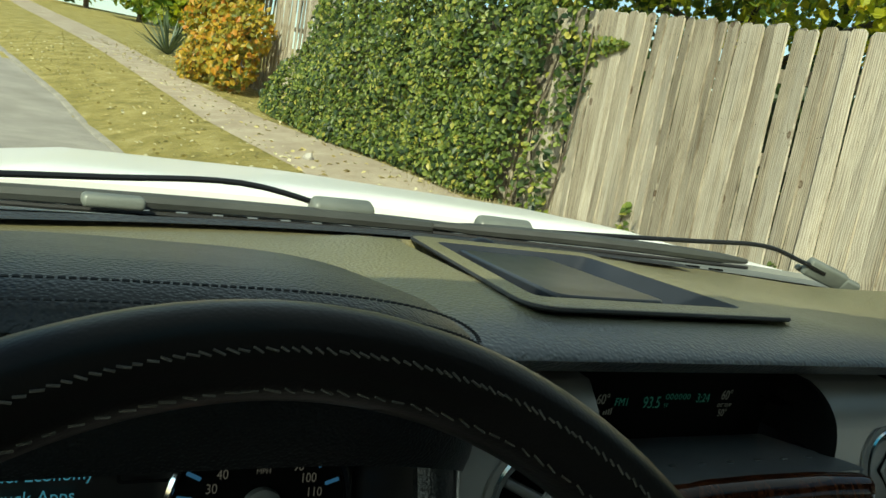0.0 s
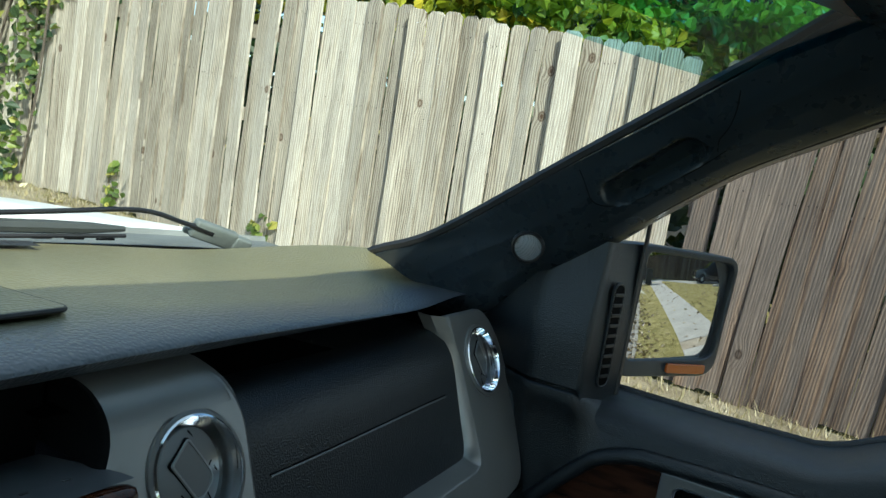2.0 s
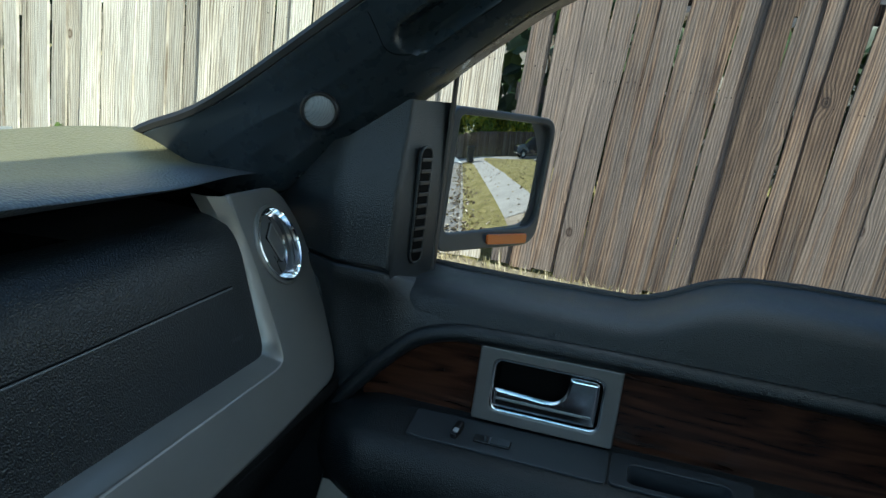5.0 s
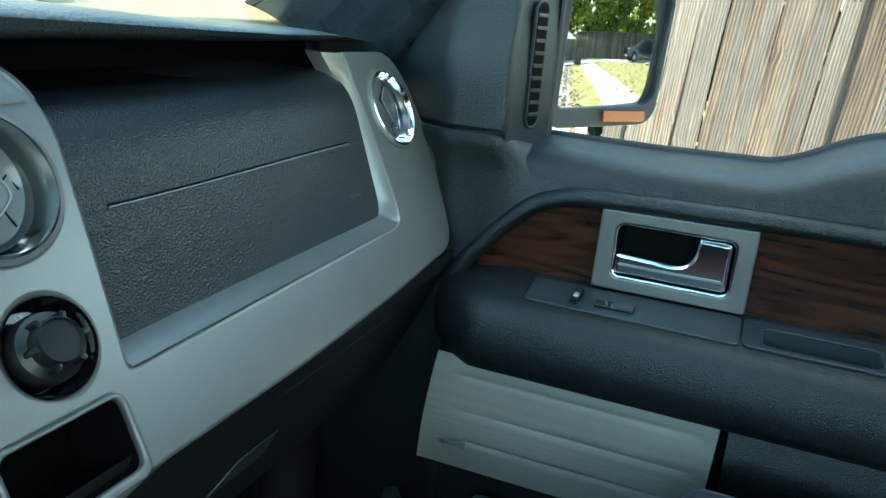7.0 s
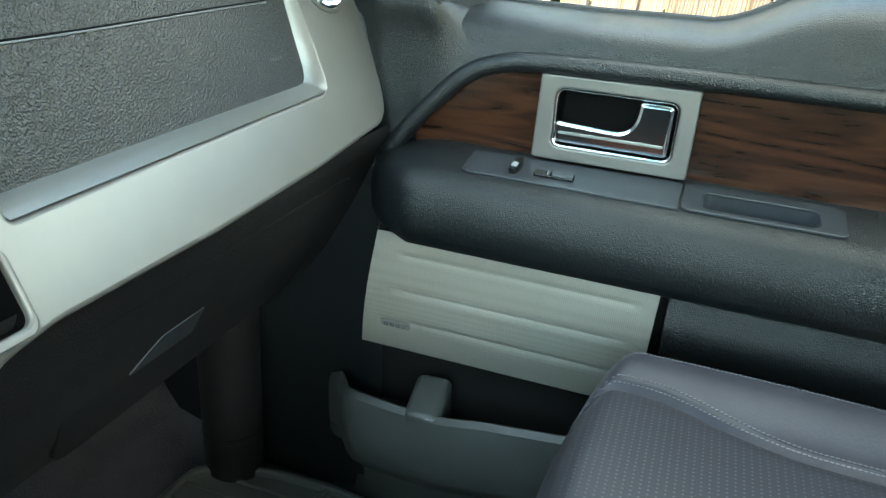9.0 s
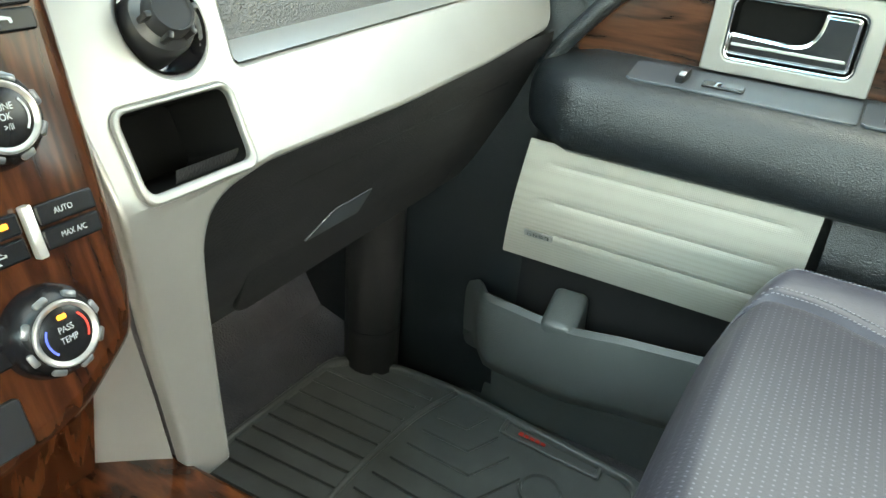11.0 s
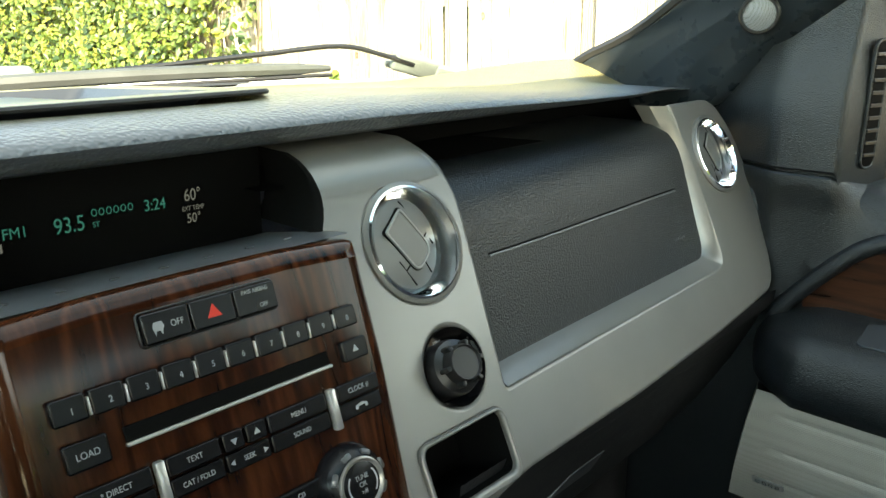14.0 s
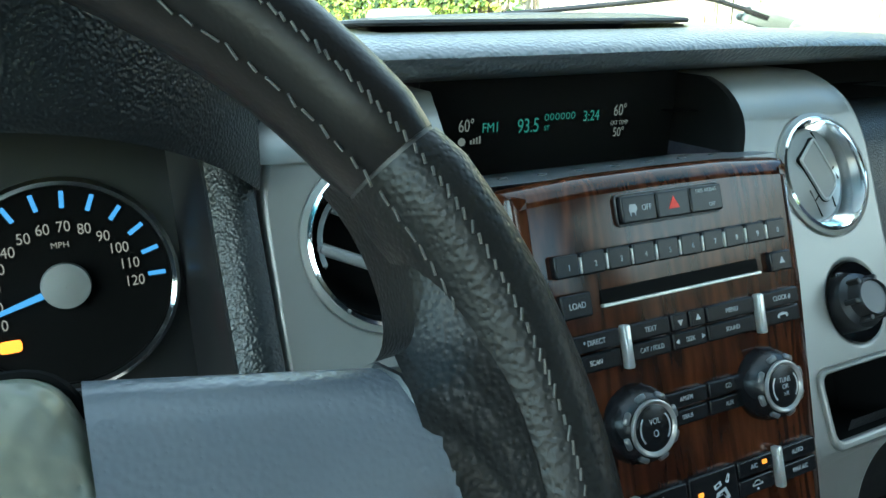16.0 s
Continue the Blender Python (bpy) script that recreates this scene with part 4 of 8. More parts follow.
legend(m, "SEEK", 0.0042, ob)
triangle(m, ob, -0.0105, 0, 0.0019, LEGEND, 2)
triangle(m, ob, 0.0105, 0, 0.0019, LEGEND, 0)
for x in (-0.0503, 0.0622):
    bm = bmesh.new()
    box(bm, (0.0052, 0.0265, 0.006), stack_frame(x, 1.2057) @ Matrix.Translation((0, 0, 0.004)), 0.0012)
    part("silver_bar", bm, SATIN, stack, "satin silver divider bar")
for x0, x1, up, lo in ((-0.0290, 0.0075, "AM/FM", "SIRIUS"), (0.0085, 0.0420, "CD", "AUX")):
    ob, m = key(x0, x1, 1.1625, 1.1725)
    legend(m, up, 0.0042, ob)
    ob, m = key(x0, x1, 1.1515, 1.1615, 0.0035, mat=KEY)
    legend(m, lo, 0.0038, ob)


def knob(x, z, lines, rim, temp=False):
    m = stack_frame(x, z) @ Matrix.Diagonal((0.92, 0.92, 0.70, 1))
    bm = bmesh.new()
    lathe(bm, [(0.0265, -0.002), (0.0265, 0.004), (0.0250, 0.012), (0.0215, 0.0205), (0.0190, 0.0235), (0.0180, 0.0235)], m, 40)
    k = part("knob", bm, KEY, stack, "black and silver rotary knob")
    for j in range(8):
        bm = bmesh.new()
        box(bm, (0.0046, 0.0085, 0.0050), m @ Matrix.Rotation(math.pi / 4 * j + 0.3, 4, "Z") @ Matrix.Translation((0.0205, 0, 0.0205)) @ pose(0, 0, 0, 0, 30, 0), 0.0014)
        part("grip", bm, SATIN_GRIP, k)
    bm = bmesh.new()
    lathe(bm, [(0.0186, 0.0225), (0.0182, 0.0256), (0.0173, 0.0260), (0.0160, 0.0252), (0.0150, 0.0240)], m, 40)
    part("knob_ring", bm, rim, k)
    bm = bmesh.new()
    lathe(bm, [(0.0152, 0.0240), (0.0120, 0.0252), (0.0001, 0.0256)], m, 32)
    part("knob_face", bm, KEY, k)
    f = m @ Matrix.Translation((0, 0, 0.0259))
    for dy, txt, size in lines:
        words("legend", txt, size, f @ Matrix.Translation((0, dy, 0)), LEGEND, k, "CENTER", 0.85)
    arcs = ((0, LEGEND_BLUE, 150, 225), (0, LEGEND_RED, -30, 45)) if temp else ((0, LEGEND, 140, 220), (0, LEGEND, -40, 40))
    for _, mat, a0, a1 in arcs:
        outer_arc = [(0.0125 * math.cos(radians(a0 + (a1 - a0) * q / 10)), 0.0125 * math.sin(radians(a0 + (a1 - a0) * q / 10))) for q in range(11)]
        inner_arc = [(px * 0.91, py * 0.91) for px, py in reversed(outer_arc)]
        plate("arc", [outer_arc + inner_arc], 0.0003, 0, f, mat, k)
    if temp:
        plate("lamp", [rrect(0.0050, 0.0026, 0.0005, 0, 0.0098)], 0.0006, 0, f @ Matrix.Translation((0, 0, 0.0002)), GLOW_AMBER, k, "lit amber lamp")


KNOB_RIM = material("knob_rim_silver", (0.30, 0.29, 0.28), 0.32, 0.6)
SATIN_GRIP = material("grip_silver", (0.12, 0.125, 0.13), 0.28, 0.5)
knob(0.0605, 1.1610, ((0.0048, "TUNE", 0.0050), (0.0, "OK", 0.0050), (-0.0052, ">/II", 0.0045)), KNOB_RIM)
knob(-0.0490, 1.1605, ((0.0045, "VOL", 0.0055), (-0.0035, "O", 0.0065)), KNOB_RIM)
knob(0.0505, 1.0610, ((0.0030, "PASS", 0.0050), (-0.0030, "TEMP", 0.0050)), KNOB_RIM, True)
knob(-0.0525, 1.0610, ((0.0, "%", 0.0060),), KNOB_RIM, True)
# climate rows
for x0, x1, up, lo in ((-0.0960, -0.0640, "MAX", "R"), (-0.0560, -0.0195, "*", "A"), (0.0235, 0.0560, "A/C", "~"), (0.0640, 0.0970, "AUTO", "MAX A/C")):
    ob, m = key(x0, x1, 1.1085, 1.1195)
    legend(m, up, 0.0044, ob, dx=-0.002)
    if up in ("A/C",):
        plate("lamp", [rrect(0.0042, 0.0028, 0.0005, 0.0075, 0.0008)], 0.0006, 0, m @ Matrix.Translation((0, 0, 0.0002)), GLOW_AMBER, ob, "lit amber lamp")
    ob, m = key(x0, x1, 1.0965, 1.1075, 0.0035)
    if lo == "~":
        car = [(-0.0046, -0.0012), (-0.0046, 0.0002), (-0.0030, 0.0006), (-0.0016, 0.0022), (0.0014, 0.0022), (0.0028, 0.0006), (0.0046, 0.0002), (0.0046, -0.0012)]
        plate("symbol", [car, [(a * 0.80, b * 0.62 + 0.0002) for a, b in car]], 0.0003, 0, m @ Matrix.Translation((0, 0.0006, 0.0001)), LEGEND, ob)
        plate("symbol_arrow", [[(-0.0012, -0.0034), (0.0012, -0.0034), (0.0, -0.0018)]], 0.0003, 0, m @ Matrix.Translation((0, 0, 0.0001)), LEGEND, ob)
    else:
        legend(m, lo, 0.0042, ob)
ob, m = key(-0.0185, 0.0225, 1.0945, 1.1200, 0.0045)
for dy in (0.0042, -0.0042):
    plate("lamp", [rrect(0.0042, 0.0030, 0.0005, -0.0120, dy - 0.003)], 0.0006, 0, m @ Matrix.Translation((0, 0, 0.0002)), GLOW_AMBER, ob, "lit amber lamp")
for q in ([(0.0, 0.004), (0.006, 0.006), (0.007, 0.003), (0.001, 0.001)], [(0.002, -0.001), (0.010, 0.001), (0.013, -0.006), (0.010, -0.007), (0.007, -0.0025), (0.001, -0.004)], [(0.010, 0.004), (0.013, 0.009), (0.0145, 0.008), (0.0125, 0.003)]):
    plate("symbol", [rounded(q, 0.0006, 2), [(0.5 * sum(a for a, _ in q) / len(q) + 0.5 * a, 0.5 * sum(b for _, b in q) / len(q) + 0.5 * b) for a, b in q]], 0.0003, 0, m @ Matrix.Translation((-0.001, 0, 0.0001)), LEGEND, ob)
for x in (-0.0600, 0.0600):
    bm = bmesh.new()
    box(bm, (0.0052, 0.0275, 0.006), stack_frame(x, 1.1080) @ Matrix.Translation((0, 0, 0.004)), 0.0012)
    part("silver_bar", bm, SATIN, stack, "satin silver divider bar")
for i, (x0, x1) in enumerate(((-0.0375, -0.0008), (0.0, 0.0362))):
    for z0, z1, mat in ((1.0640, 1.0740, LEGEND_RED), (1.0535, 1.0635, LEGEND_BLUE)):
        ob, m = key(x0, x1, z0, z1, 0.004)
        plate("seat_symbol", [rounded([(-0.003, -0.003), (0.002, -0.003), (0.0032, 0.0035), (0.001, 0.004), (-0.0005, -0.0008), (-0.003, -0.0005)], 0.0005, 2)], 0.0003, 0, m @ Matrix.Translation((-0.002, 0, 0.0001)), mat, ob)
        if i == 0 and mat is LEGEND_BLUE:
            plate("lamp", [rrect(0.0035, 0.0025, 0.0005, -0.013, 0.0)], 0.0006, 0, m @ Matrix.Translation((0, 0, 0.0002)), GLOW_AMBER, ob, "lit amber lamp")
# sockets below
usb = plate("socket_plate", [rrect(0.078, 0.027, 0.003)], 0.004, 0.001, stack_frame(-0.014, 1.0270) @ Matrix.Translation((0, 0, 0.002)), SMOOTH_BLACK, stack, "black plate with media sockets")
m = stack_frame(-0.014, 1.0270) @ Matrix.Translation((0, 0, 0.0025))
plate("usb_frame", [rrect(0.016, 0.0075, 0.001, 0.006, 0.002), rrect(0.0135, 0.0050, 0.0005, 0.006, 0.002)], 0.0015, 0.0003, m, CHROME, usb)
plate("usb_tongue", [rrect(0.0115, 0.0018, 0.0003, 0.006, 0.0025)], 0.001, 0, m, LEGEND, usb)
bm = bmesh.new()
lathe(bm, [(0.0052, 0.0), (0.0050, 0.0012), (0.0026, 0.0014), (0.0024, -0.004)], m @ Matrix.Translation((-0.020, 0.002, 0)), 20)
part("aux_jack", bm, LEGEND, usb)
plate("cover_strip", [rrect(0.034, 0.005, 0.001, 0.0, -0.0085)], 0.0015, 0.0005, m, KEY, usb)


# ---- steering wheel and gauges ----
WC = Vector((-0.4127, -0.2039, 1.2793))
TILT = 0.5236
WF = frame_at(WC, (1, 0, 0), (0, math.sin(TILT), math.cos(TILT)))
R, RT = 0.1837, 0.0152
wheel = thing("steering_wheel", WC, "black leather steering wheel with coarse pale stitching and worn edges", "steering wheel")


def rim_ring(a, rr=RT, squash=1.48, n=20):
    c, s = math.cos(a), math.sin(a)
    out = []
    for k in range(n):
        b = 2 * math.pi * k / n
        rad, h = R + rr * math.cos(b), rr * squash * math.sin(b)
        out.append(WF @ Vector((rad * c, rad * s, h)))
    return out


for a0, a1, mat, lab in ((30, 150, WHEEL_WOOD, "smooth dark brown leather top grip"), (150.4, 389.6, WHEEL_LEATHER, "black coarse-grained leather grip")):
    bm = bmesh.new()
    n = max(8, int((a1 - a0) / 3))
    rings = []
    for i in range(n + 1):
        a = a0 + (a1 - a0) * i / n
        e = min(a - a0, a1 - a)
        rings.append(rim_ring(radians(a), RT * (0.90 + 0.10 * smoothstep(0, 1.5, e)) * (1.0 if mat is WHEEL_WOOD else 1.04)))
    loft(bm, rings, True, True)
    part("rim_grip", bm, mat, wheel, lab)
bm = bmesh.new()
loft(bm, [rim_ring(radians(360 * i / 90), RT * 0.88) for i in range(91)], True)
part("rim_core", bm, RUBBER, wheel)
# coarse hand stitching along the front and the inner side of the rim
stitches = bmesh.new()
r = rng(71)
for b, step, length, slant in ((104, 1.05, 0.0034, 0.45), (150, 1.9, 0.0046, 0.2)):
    a = -48.0
    while a < 228:
        q = radians(a)
        rr = RT * 1.05
        rad, h = R + rr * math.cos(radians(b)), rr * 1.48 * math.sin(radians(b))
        p = WF @ Vector((rad * math.cos(q), rad * math.sin(q), h))
        tang = (WF.to_3x3() @ Vector((-math.sin(q), math.cos(q), 0))).normalized()
        radv = (WF.to_3x3() @ Vector((math.cos(q), math.sin(q), 0))).normalized()
        side = (tang + radv * (slant + r.uniform(-0.25, 0.25))).normalized()
        half = length * r.uniform(0.35, 0.55)
        tube(stitches, [p - side * half, p + side * half], 0.00042, 5)
        a += step * r.uniform(0.85, 1.2)
tagged(part("stitching", stitches, STITCH, wheel, "coarse pale hand stitching"), kind="stuff")
# spokes: a smooth cover between the hub and the leather flare at the rim
for side in (1, -1):
    bm = bmesh.new()
    rows = []
    for i in range(17):
        t = i / 16
        x = 0.076 + 0.078 * t
        hi, lo = 0.0495 - 0.0125 * t, -0.046 + 0.036 * t
        h = 0.010 - 0.006 * t
        rows.append([WF @ Vector((side * x, v, h + dz)) for v, dz in ((hi - 0.002, -0.040), (hi, -0.014), (hi - 0.001, -0.006), (hi - 0.005, -0.001), (hi - 0.012, 0.003), (0.6 * hi + 0.4 * lo, 0.008), (0.25 * hi + 0.75 * lo, 0.006), (lo + 0.006, 0.0), (lo, -0.008), (lo + 0.004, -0.03))])
    loft(bm, rows)
    part("spoke", bm, WHEEL_COVER, wheel, "dark smooth-grained spoke cover")
    # the lip where the cover ends against the leather
    bm = bmesh.new()
    tube(bm, [WF @ Vector((side * x, y, h)) for x, y, h in ((0.144, 0.0385, -0.004), (0.1475, 0.034, 0.003), (0.150, 0.024, 0.008), (0.1525, 0.010, 0.010), (0.155, -0.004, 0.006))], 0.0013, 6)
    part("spoke_edge", bm, SMOOTH_BLACK, wheel)
    bm = bmesh.new()
    rows = []
    for i in range(13):
        t = i / 12
        grow = t * t * (3 - 2 * t)
        row = []
        for k in range(17):
            w = k / 16
            hi, lo = 0.040 + 0.052 * grow * t, -0.008 - 0.070 * grow * t
            v = lo + (hi - lo) * w
            rad = R - 0.75 * RT
            edge = math.sqrt(max(rad * rad - v * v, 0.0))
            x = 0.1475 + (edge - 0.1475) * t
            row.append(WF @ Vector((side * x, v, 0.002 + 0.009 * math.sin(math.pi * w) + 0.006 * t * math.sin(math.pi * w) + 0.0010 * math.sin(23 * w + 9 * t) * math.sin(math.pi * t))))
        row = [row[0] + WF.to_3x3() @ Vector((0, 0, -0.026))] + row + [row[-1] + WF.to_3x3() @ Vector((0, 0, -0.026))]
        rows.append(row)
    loft(bm, rows)
    part("spoke_flare", bm, WHEEL_LEATHER, wheel, "black leather flare over the spoke end")
bm = bmesh.new()
rows = []
for i in range(7):
    t = i / 6
    y = -0.060 - 0.110 * t
    rows.append([WF @ Vector((u * (0.030 - 0.006 * t), y, 0.006 * (1 - t) + dz)) for u, dz in ((-1, -0.02), (-0.9, 0), (0, 0.004), (0.9, 0), (1, -0.02))])
loft(bm, rows)
part("spoke", bm, WHEEL_COVER, wheel, "dark smooth-grained spoke cover")
bm = bmesh.new()
rings = []
hub_line = rounded([(-0.072, 0.0525), (0.072, 0.0525), (0.0850, 0.015), (0.078, -0.05), (0.050, -0.090), (-0.050, -0.090), (-0.078, -0.05), (-0.0850, 0.015)], [0.010, 0.010, 0.03, 0.03, 0.03, 0.03, 0.03, 0.03], 6)
for s, h in ((1.0, -0.034), (1.0, -0.004), (0.993, 0.004), (0.975, 0.010), (0.93, 0.0150), (0.87, 0.0175), (0.84, 0.0190), (0.6, 0.026), (0.25, 0.028), (0.02, 0.028)):
    rings.append([WF @ Vector((x * s, y * s, h)) for x, y in hub_line])
loft(bm, rings, True, True)
part("airbag_cover", bm, HUB_COVER, wheel, "grey-olive coarse-grained airbag cover")
bm = bmesh.new()
tube(bm, [WF @ Vector((x * 1.004, y * 1.004, 0.0035)) for x, y in hub_line + hub_line[:1]], 0.0012, 6)
part("cover_gap", bm, DARK, wheel)

# instrument hood
bm = bmesh.new()
rows = []
for i in range(33):
    x = -0.614 + 0.368 * i / 32
    u = (x + 0.43) / 0.185
    arch = max(0.0, 1 - abs(u) ** 3.5)
    top = 1.384 + 0.052 * arch
    yb = -0.052 + 0.080 * abs(u) ** 4
    rows.append([(x, 0.34, 1.368), (x, 0.22, 1.378 + 0.35 * (top - 1.384)), (x, 0.12, 1.380 + 0.80 * (top - 1.384)), (x, yb + 0.06, top), (x, yb + 0.025, top - 0.001), (x, yb + 0.008, top - 0.006), (x, yb, top - 0.014), (x, yb + 0.003, top - 0.030), (x, yb + 0.006, top - 0.062), (x, yb + 0.011, top - 0.075), (x, yb + 0.03, top - 0.076), (x, 0.10, top - 0.062)])
loft(bm, rows)
hood_v = part("instrument_hood", bm, VINYL, dash, "dark stitched vinyl instrument hood")
for off in (0.0, 0.011):
    bm = bmesh.new()
    for i in range(96):
        x = -0.606 + 0.350 * i / 96
        u = (x + 0.43) / 0.185
        top = 1.384 + 0.052 * (1 - abs(u) ** 3.5)
        yb = -0.052 + 0.080 * abs(u) ** 4
        tube(bm, [(x, yb + 0.020 - off * 1.2, top + 0.0008 - off * 0.42), (x + 0.0026, yb + 0.020 - off * 1.2, top + 0.0008 - off * 0.42)], 0.0006, 5)
    part("hood_stitching", bm, STITCH_DARK, hood_v)
bm = bmesh.new()
rows = []
for z in (1.375, 1.352, 1.32, 1.28, 1.24, 1.20, 1.16, 1.12):
    y = face_y(z) - 0.002
    x0 = -0.2455 - 0.006 * smoothstep(1.32, 1.37, z)
    rows.append([(x0, y + 0.012, z), (x0 - 0.002, y - 0.003, z), (x0 - 0.008, y - 0.006, z), (x0 - 0.018, y - 0.005, z), (x0 - 0.025, y + 0.001, z), (x0 - 0.0265, y + 0.012, z)])
loft(bm, rows)
part("cluster_edge", bm, VINYL, dash, "dark grained vinyl edge beside the gauges")
bm = bmesh.new()
loft(bm, [[(-0.271, face_y(z) + 0.004, z), (-0.276, face_y(z) + 0.02, z), (-0.280, 0.14, z)] for z in (1.40, 1.35, 1.30, 1.25, 1.20, 1.14)])
part("cluster_cheek", bm, SMOOTH_BLACK, dash)

cluster = thing("instrument_cluster", (-0.42, 0.05, 1.27), "black instrument cluster with chrome-ringed gauges and blue ticks", "instrument cluster")
CF = frame_at((-0.47, 0.122, 1.258), (1, 0, 0), (0, 0.20, 0.98))
plate("cluster_face", [rrect(0.42, 0.20, 0.03)], 0.01, 0.002, CF @ Matrix.Translation((0, 0, -0.004)), SMOOTH_BLACK, cluster)
for gx, top_scale in ((0.125, 120), (-0.125, 0)):
    g = CF @ Matrix.Translation((gx, -0.011, 0)) @ Matrix.Scale(1.18, 4)
    bm = bmesh.new()
    lathe(bm, [(0.0535, -0.003), (0.0535, 0.004), (0.0515, 0.006), (0.0495, 0.004), (0.049, -0.002)], g, 56)
    ring = part("gauge", bm, CHROME, cluster, "chrome-ringed round gauge")
    bm = bmesh.new()
    lathe(bm, [(0.049, 0.0010), (0.0001, 0.0012)], g, 48)
    part("dial", bm, DARK, ring)
    for k in range(13):
        a = radians(204 - 17 * k)
        q = g @ Matrix.Rotation(a, 4, "Z") @ Matrix.Translation((0.0425, 0, 0.002))
        plate("tick", [rrect(0.0085, 0.0022, 0.0004)], 0.0004, 0, q, GLOW_BLUE, ring)
        words("dial_number", str(10 * k) if top_scale else str(k), 0.0076, g @ Matrix.Translation((0.0315 * math.cos(a), 0.0315 * math.sin(a) - 0.0026, 0.0022)), GAUGE_WHITE, ring, "CENTER", 0.85)
    bm = bmesh.new()
    lathe(bm, [(0.0115, 0.002), (0.0110, 0.007), (0.0001, 0.008)], g, 28)
    part("needle_cap", bm, SATIN_DARK, ring)
    a = radians(197)
    plate("needle", [[(0.010, -0.0017), (0.042, -0.0008), (0.042, 0.0008), (0.010, 0.0017)]], 0.0008, 0, g @ Matrix.Rotation(a, 4, "Z") @ Matrix.Translation((0, 0, 0.005)), GLOW_BLUE, ring, "lit blue needle")
    if top_scale:
        plate("warning_lamp", [rrect(0.010, 0.006, 0.002, -0.028, -0.026)], 0.0006, 0, g @ Matrix.Translation((0, 0, 0.002)), GLOW_ORANGE, ring, "lit orange warning lamp")
        words("dial_number", "MPH", 0.0042, g @ Matrix.Translation((0, 0.020, 0.0018)), GAUGE_WHITE, ring)
MENU = CF @ Matrix.Translation((0.0, 0.0, 0.003))
for txt, dy in (("B", 0.030), ("Fuel Economy", 0.017), ("Truck Apps", 0.004)):
    words("menu_text", txt, 0.0110, MENU @ Matrix.Translation((0.012 if txt == "B" else -0.034, dy, 0)), GLOW_MENU, cluster, "LEFT", 0.9)
plate("menu_frame", [rrect(0.060, 0.012, 0.001, 0.014, 0.043), rrect(0.0588, 0.0108, 0.0008, 0.014, 0.043)], 0.0003, 0, MENU, GAUGE_WHITE, cluster)
plate("drive_mark", [rrect(0.034, 0.013, 0.003, 0.052, 0.016), rrect(0.030, 0.009, 0.002, 0.052, 0.016)], 0.0006, 0, MENU, KEY, cluster)


# ---- passenger door ----
door = thing("door_passenger", (0.82, -0.45, 0.5), "dark moulded passenger door trim with walnut-look insert and armrest", "car door")
arch_pts = [(-0.036, 1.060), (-0.052, 1.085), (-0.072, 1.110), (-0.105, 1.147), (-0.140, 1.178), (-0.185, 1.1945), (-0.232, 1.1985), (-0.40, 1.202), (-0.60, 1.203), (-1.05, 1.203)]
arch = spline([(0.792, y, z) for y, z in arch_pts], 6)


def arch_z(y):
    return lerp_curve(sorted((p.y, p.z) for p in arch), y)


ys = [0.10 - 0.02 * i for i in range(61)]
# upper trim from the sill down to the moulded ridge
bm = bmesh.new()
rows = []
for y in ys:
    zs = sill_z(y)
    f = smoothstep(-0.10, 0.10, y)
    za = arch_z(y) if y < -0.04 else 1.06
    zm = zs - 0.046
    low_z = min(za, zm - 0.004)
    drop = 0.046 + 0.012 * smoothstep(-0.42, -0.52, y)
    curve = [(0.892 - 0.094 * math.sin(radians(9 * k)), zs + 0.002 - drop * (1 - max(0.0, math.cos(radians(9 * k))) ** 0.5)) for k in range(1, 11)]
    rows.append([(0.918 - 0.05 * f, y, zs - 0.03), (0.912 - 0.05 * f, y, zs - 0.002), (0.904 - 0.05 * f, y, zs + 0.003), (0.892 - 0.05 * f, y, zs + 0.002)] + [(x - 0.05 * f * (x - 0.798) / 0.094, y, z) for x, z in curve] + [(0.796, y, min(zm, curve[-1][1]) * 0.5 + low_z * 0.5), (0.795, y, low_z), (0.808, y, low_z - 0.004)])
loft(bm, rows)
part("upper_trim", bm, VINYL_DOOR, door, "dark grained upper door trim")
bm = bmesh.new()
tube(bm, [p + Vector((-0.001, 0, 0)) for p in arch], 0.0115, 10)
part("ridge", bm, VINYL_DOOR, door)
bm = bmesh.new()
tube(bm, [(0.912, y, sill_z(y) + 0.002) for y in ys if y < -0.11], 0.006, 8)
part("window_seal", bm, RUBBER, door)
# main skin behind everything
bm = bmesh.new()
loft(bm, [[(0.812, y, 1.22), (0.812, y, 1.05), (0.815, y, 0.95), (0.830, y, 0.76), (0.830, y, 0.46)] for y in ys])
part("door_skin", bm, VINYL_LOW, door)
bm = bmesh.new()
box(bm, (0.05, 1.25, 0.80), pose(0.955, -0.52, 0.84), 0.01)
part("door_shell", bm, TRUCK_WHITE, door)
# wood insert
DM = frame_at((0.803, 0, 0), (0, -1, 0), (0, 0, 1))
ins = [(0.070, 1.078)] + [(-p.y, p.z) for p in arch if p.y < -0.065] + [(1.05, 1.087)]
plate("wood_insert", [ins, rrect(0.150, 0.080, 0.01, 0.316, 1.140)], 0.005, 0.001, DM, WALNUT_DOOR, door, "dark walnut-look insert")
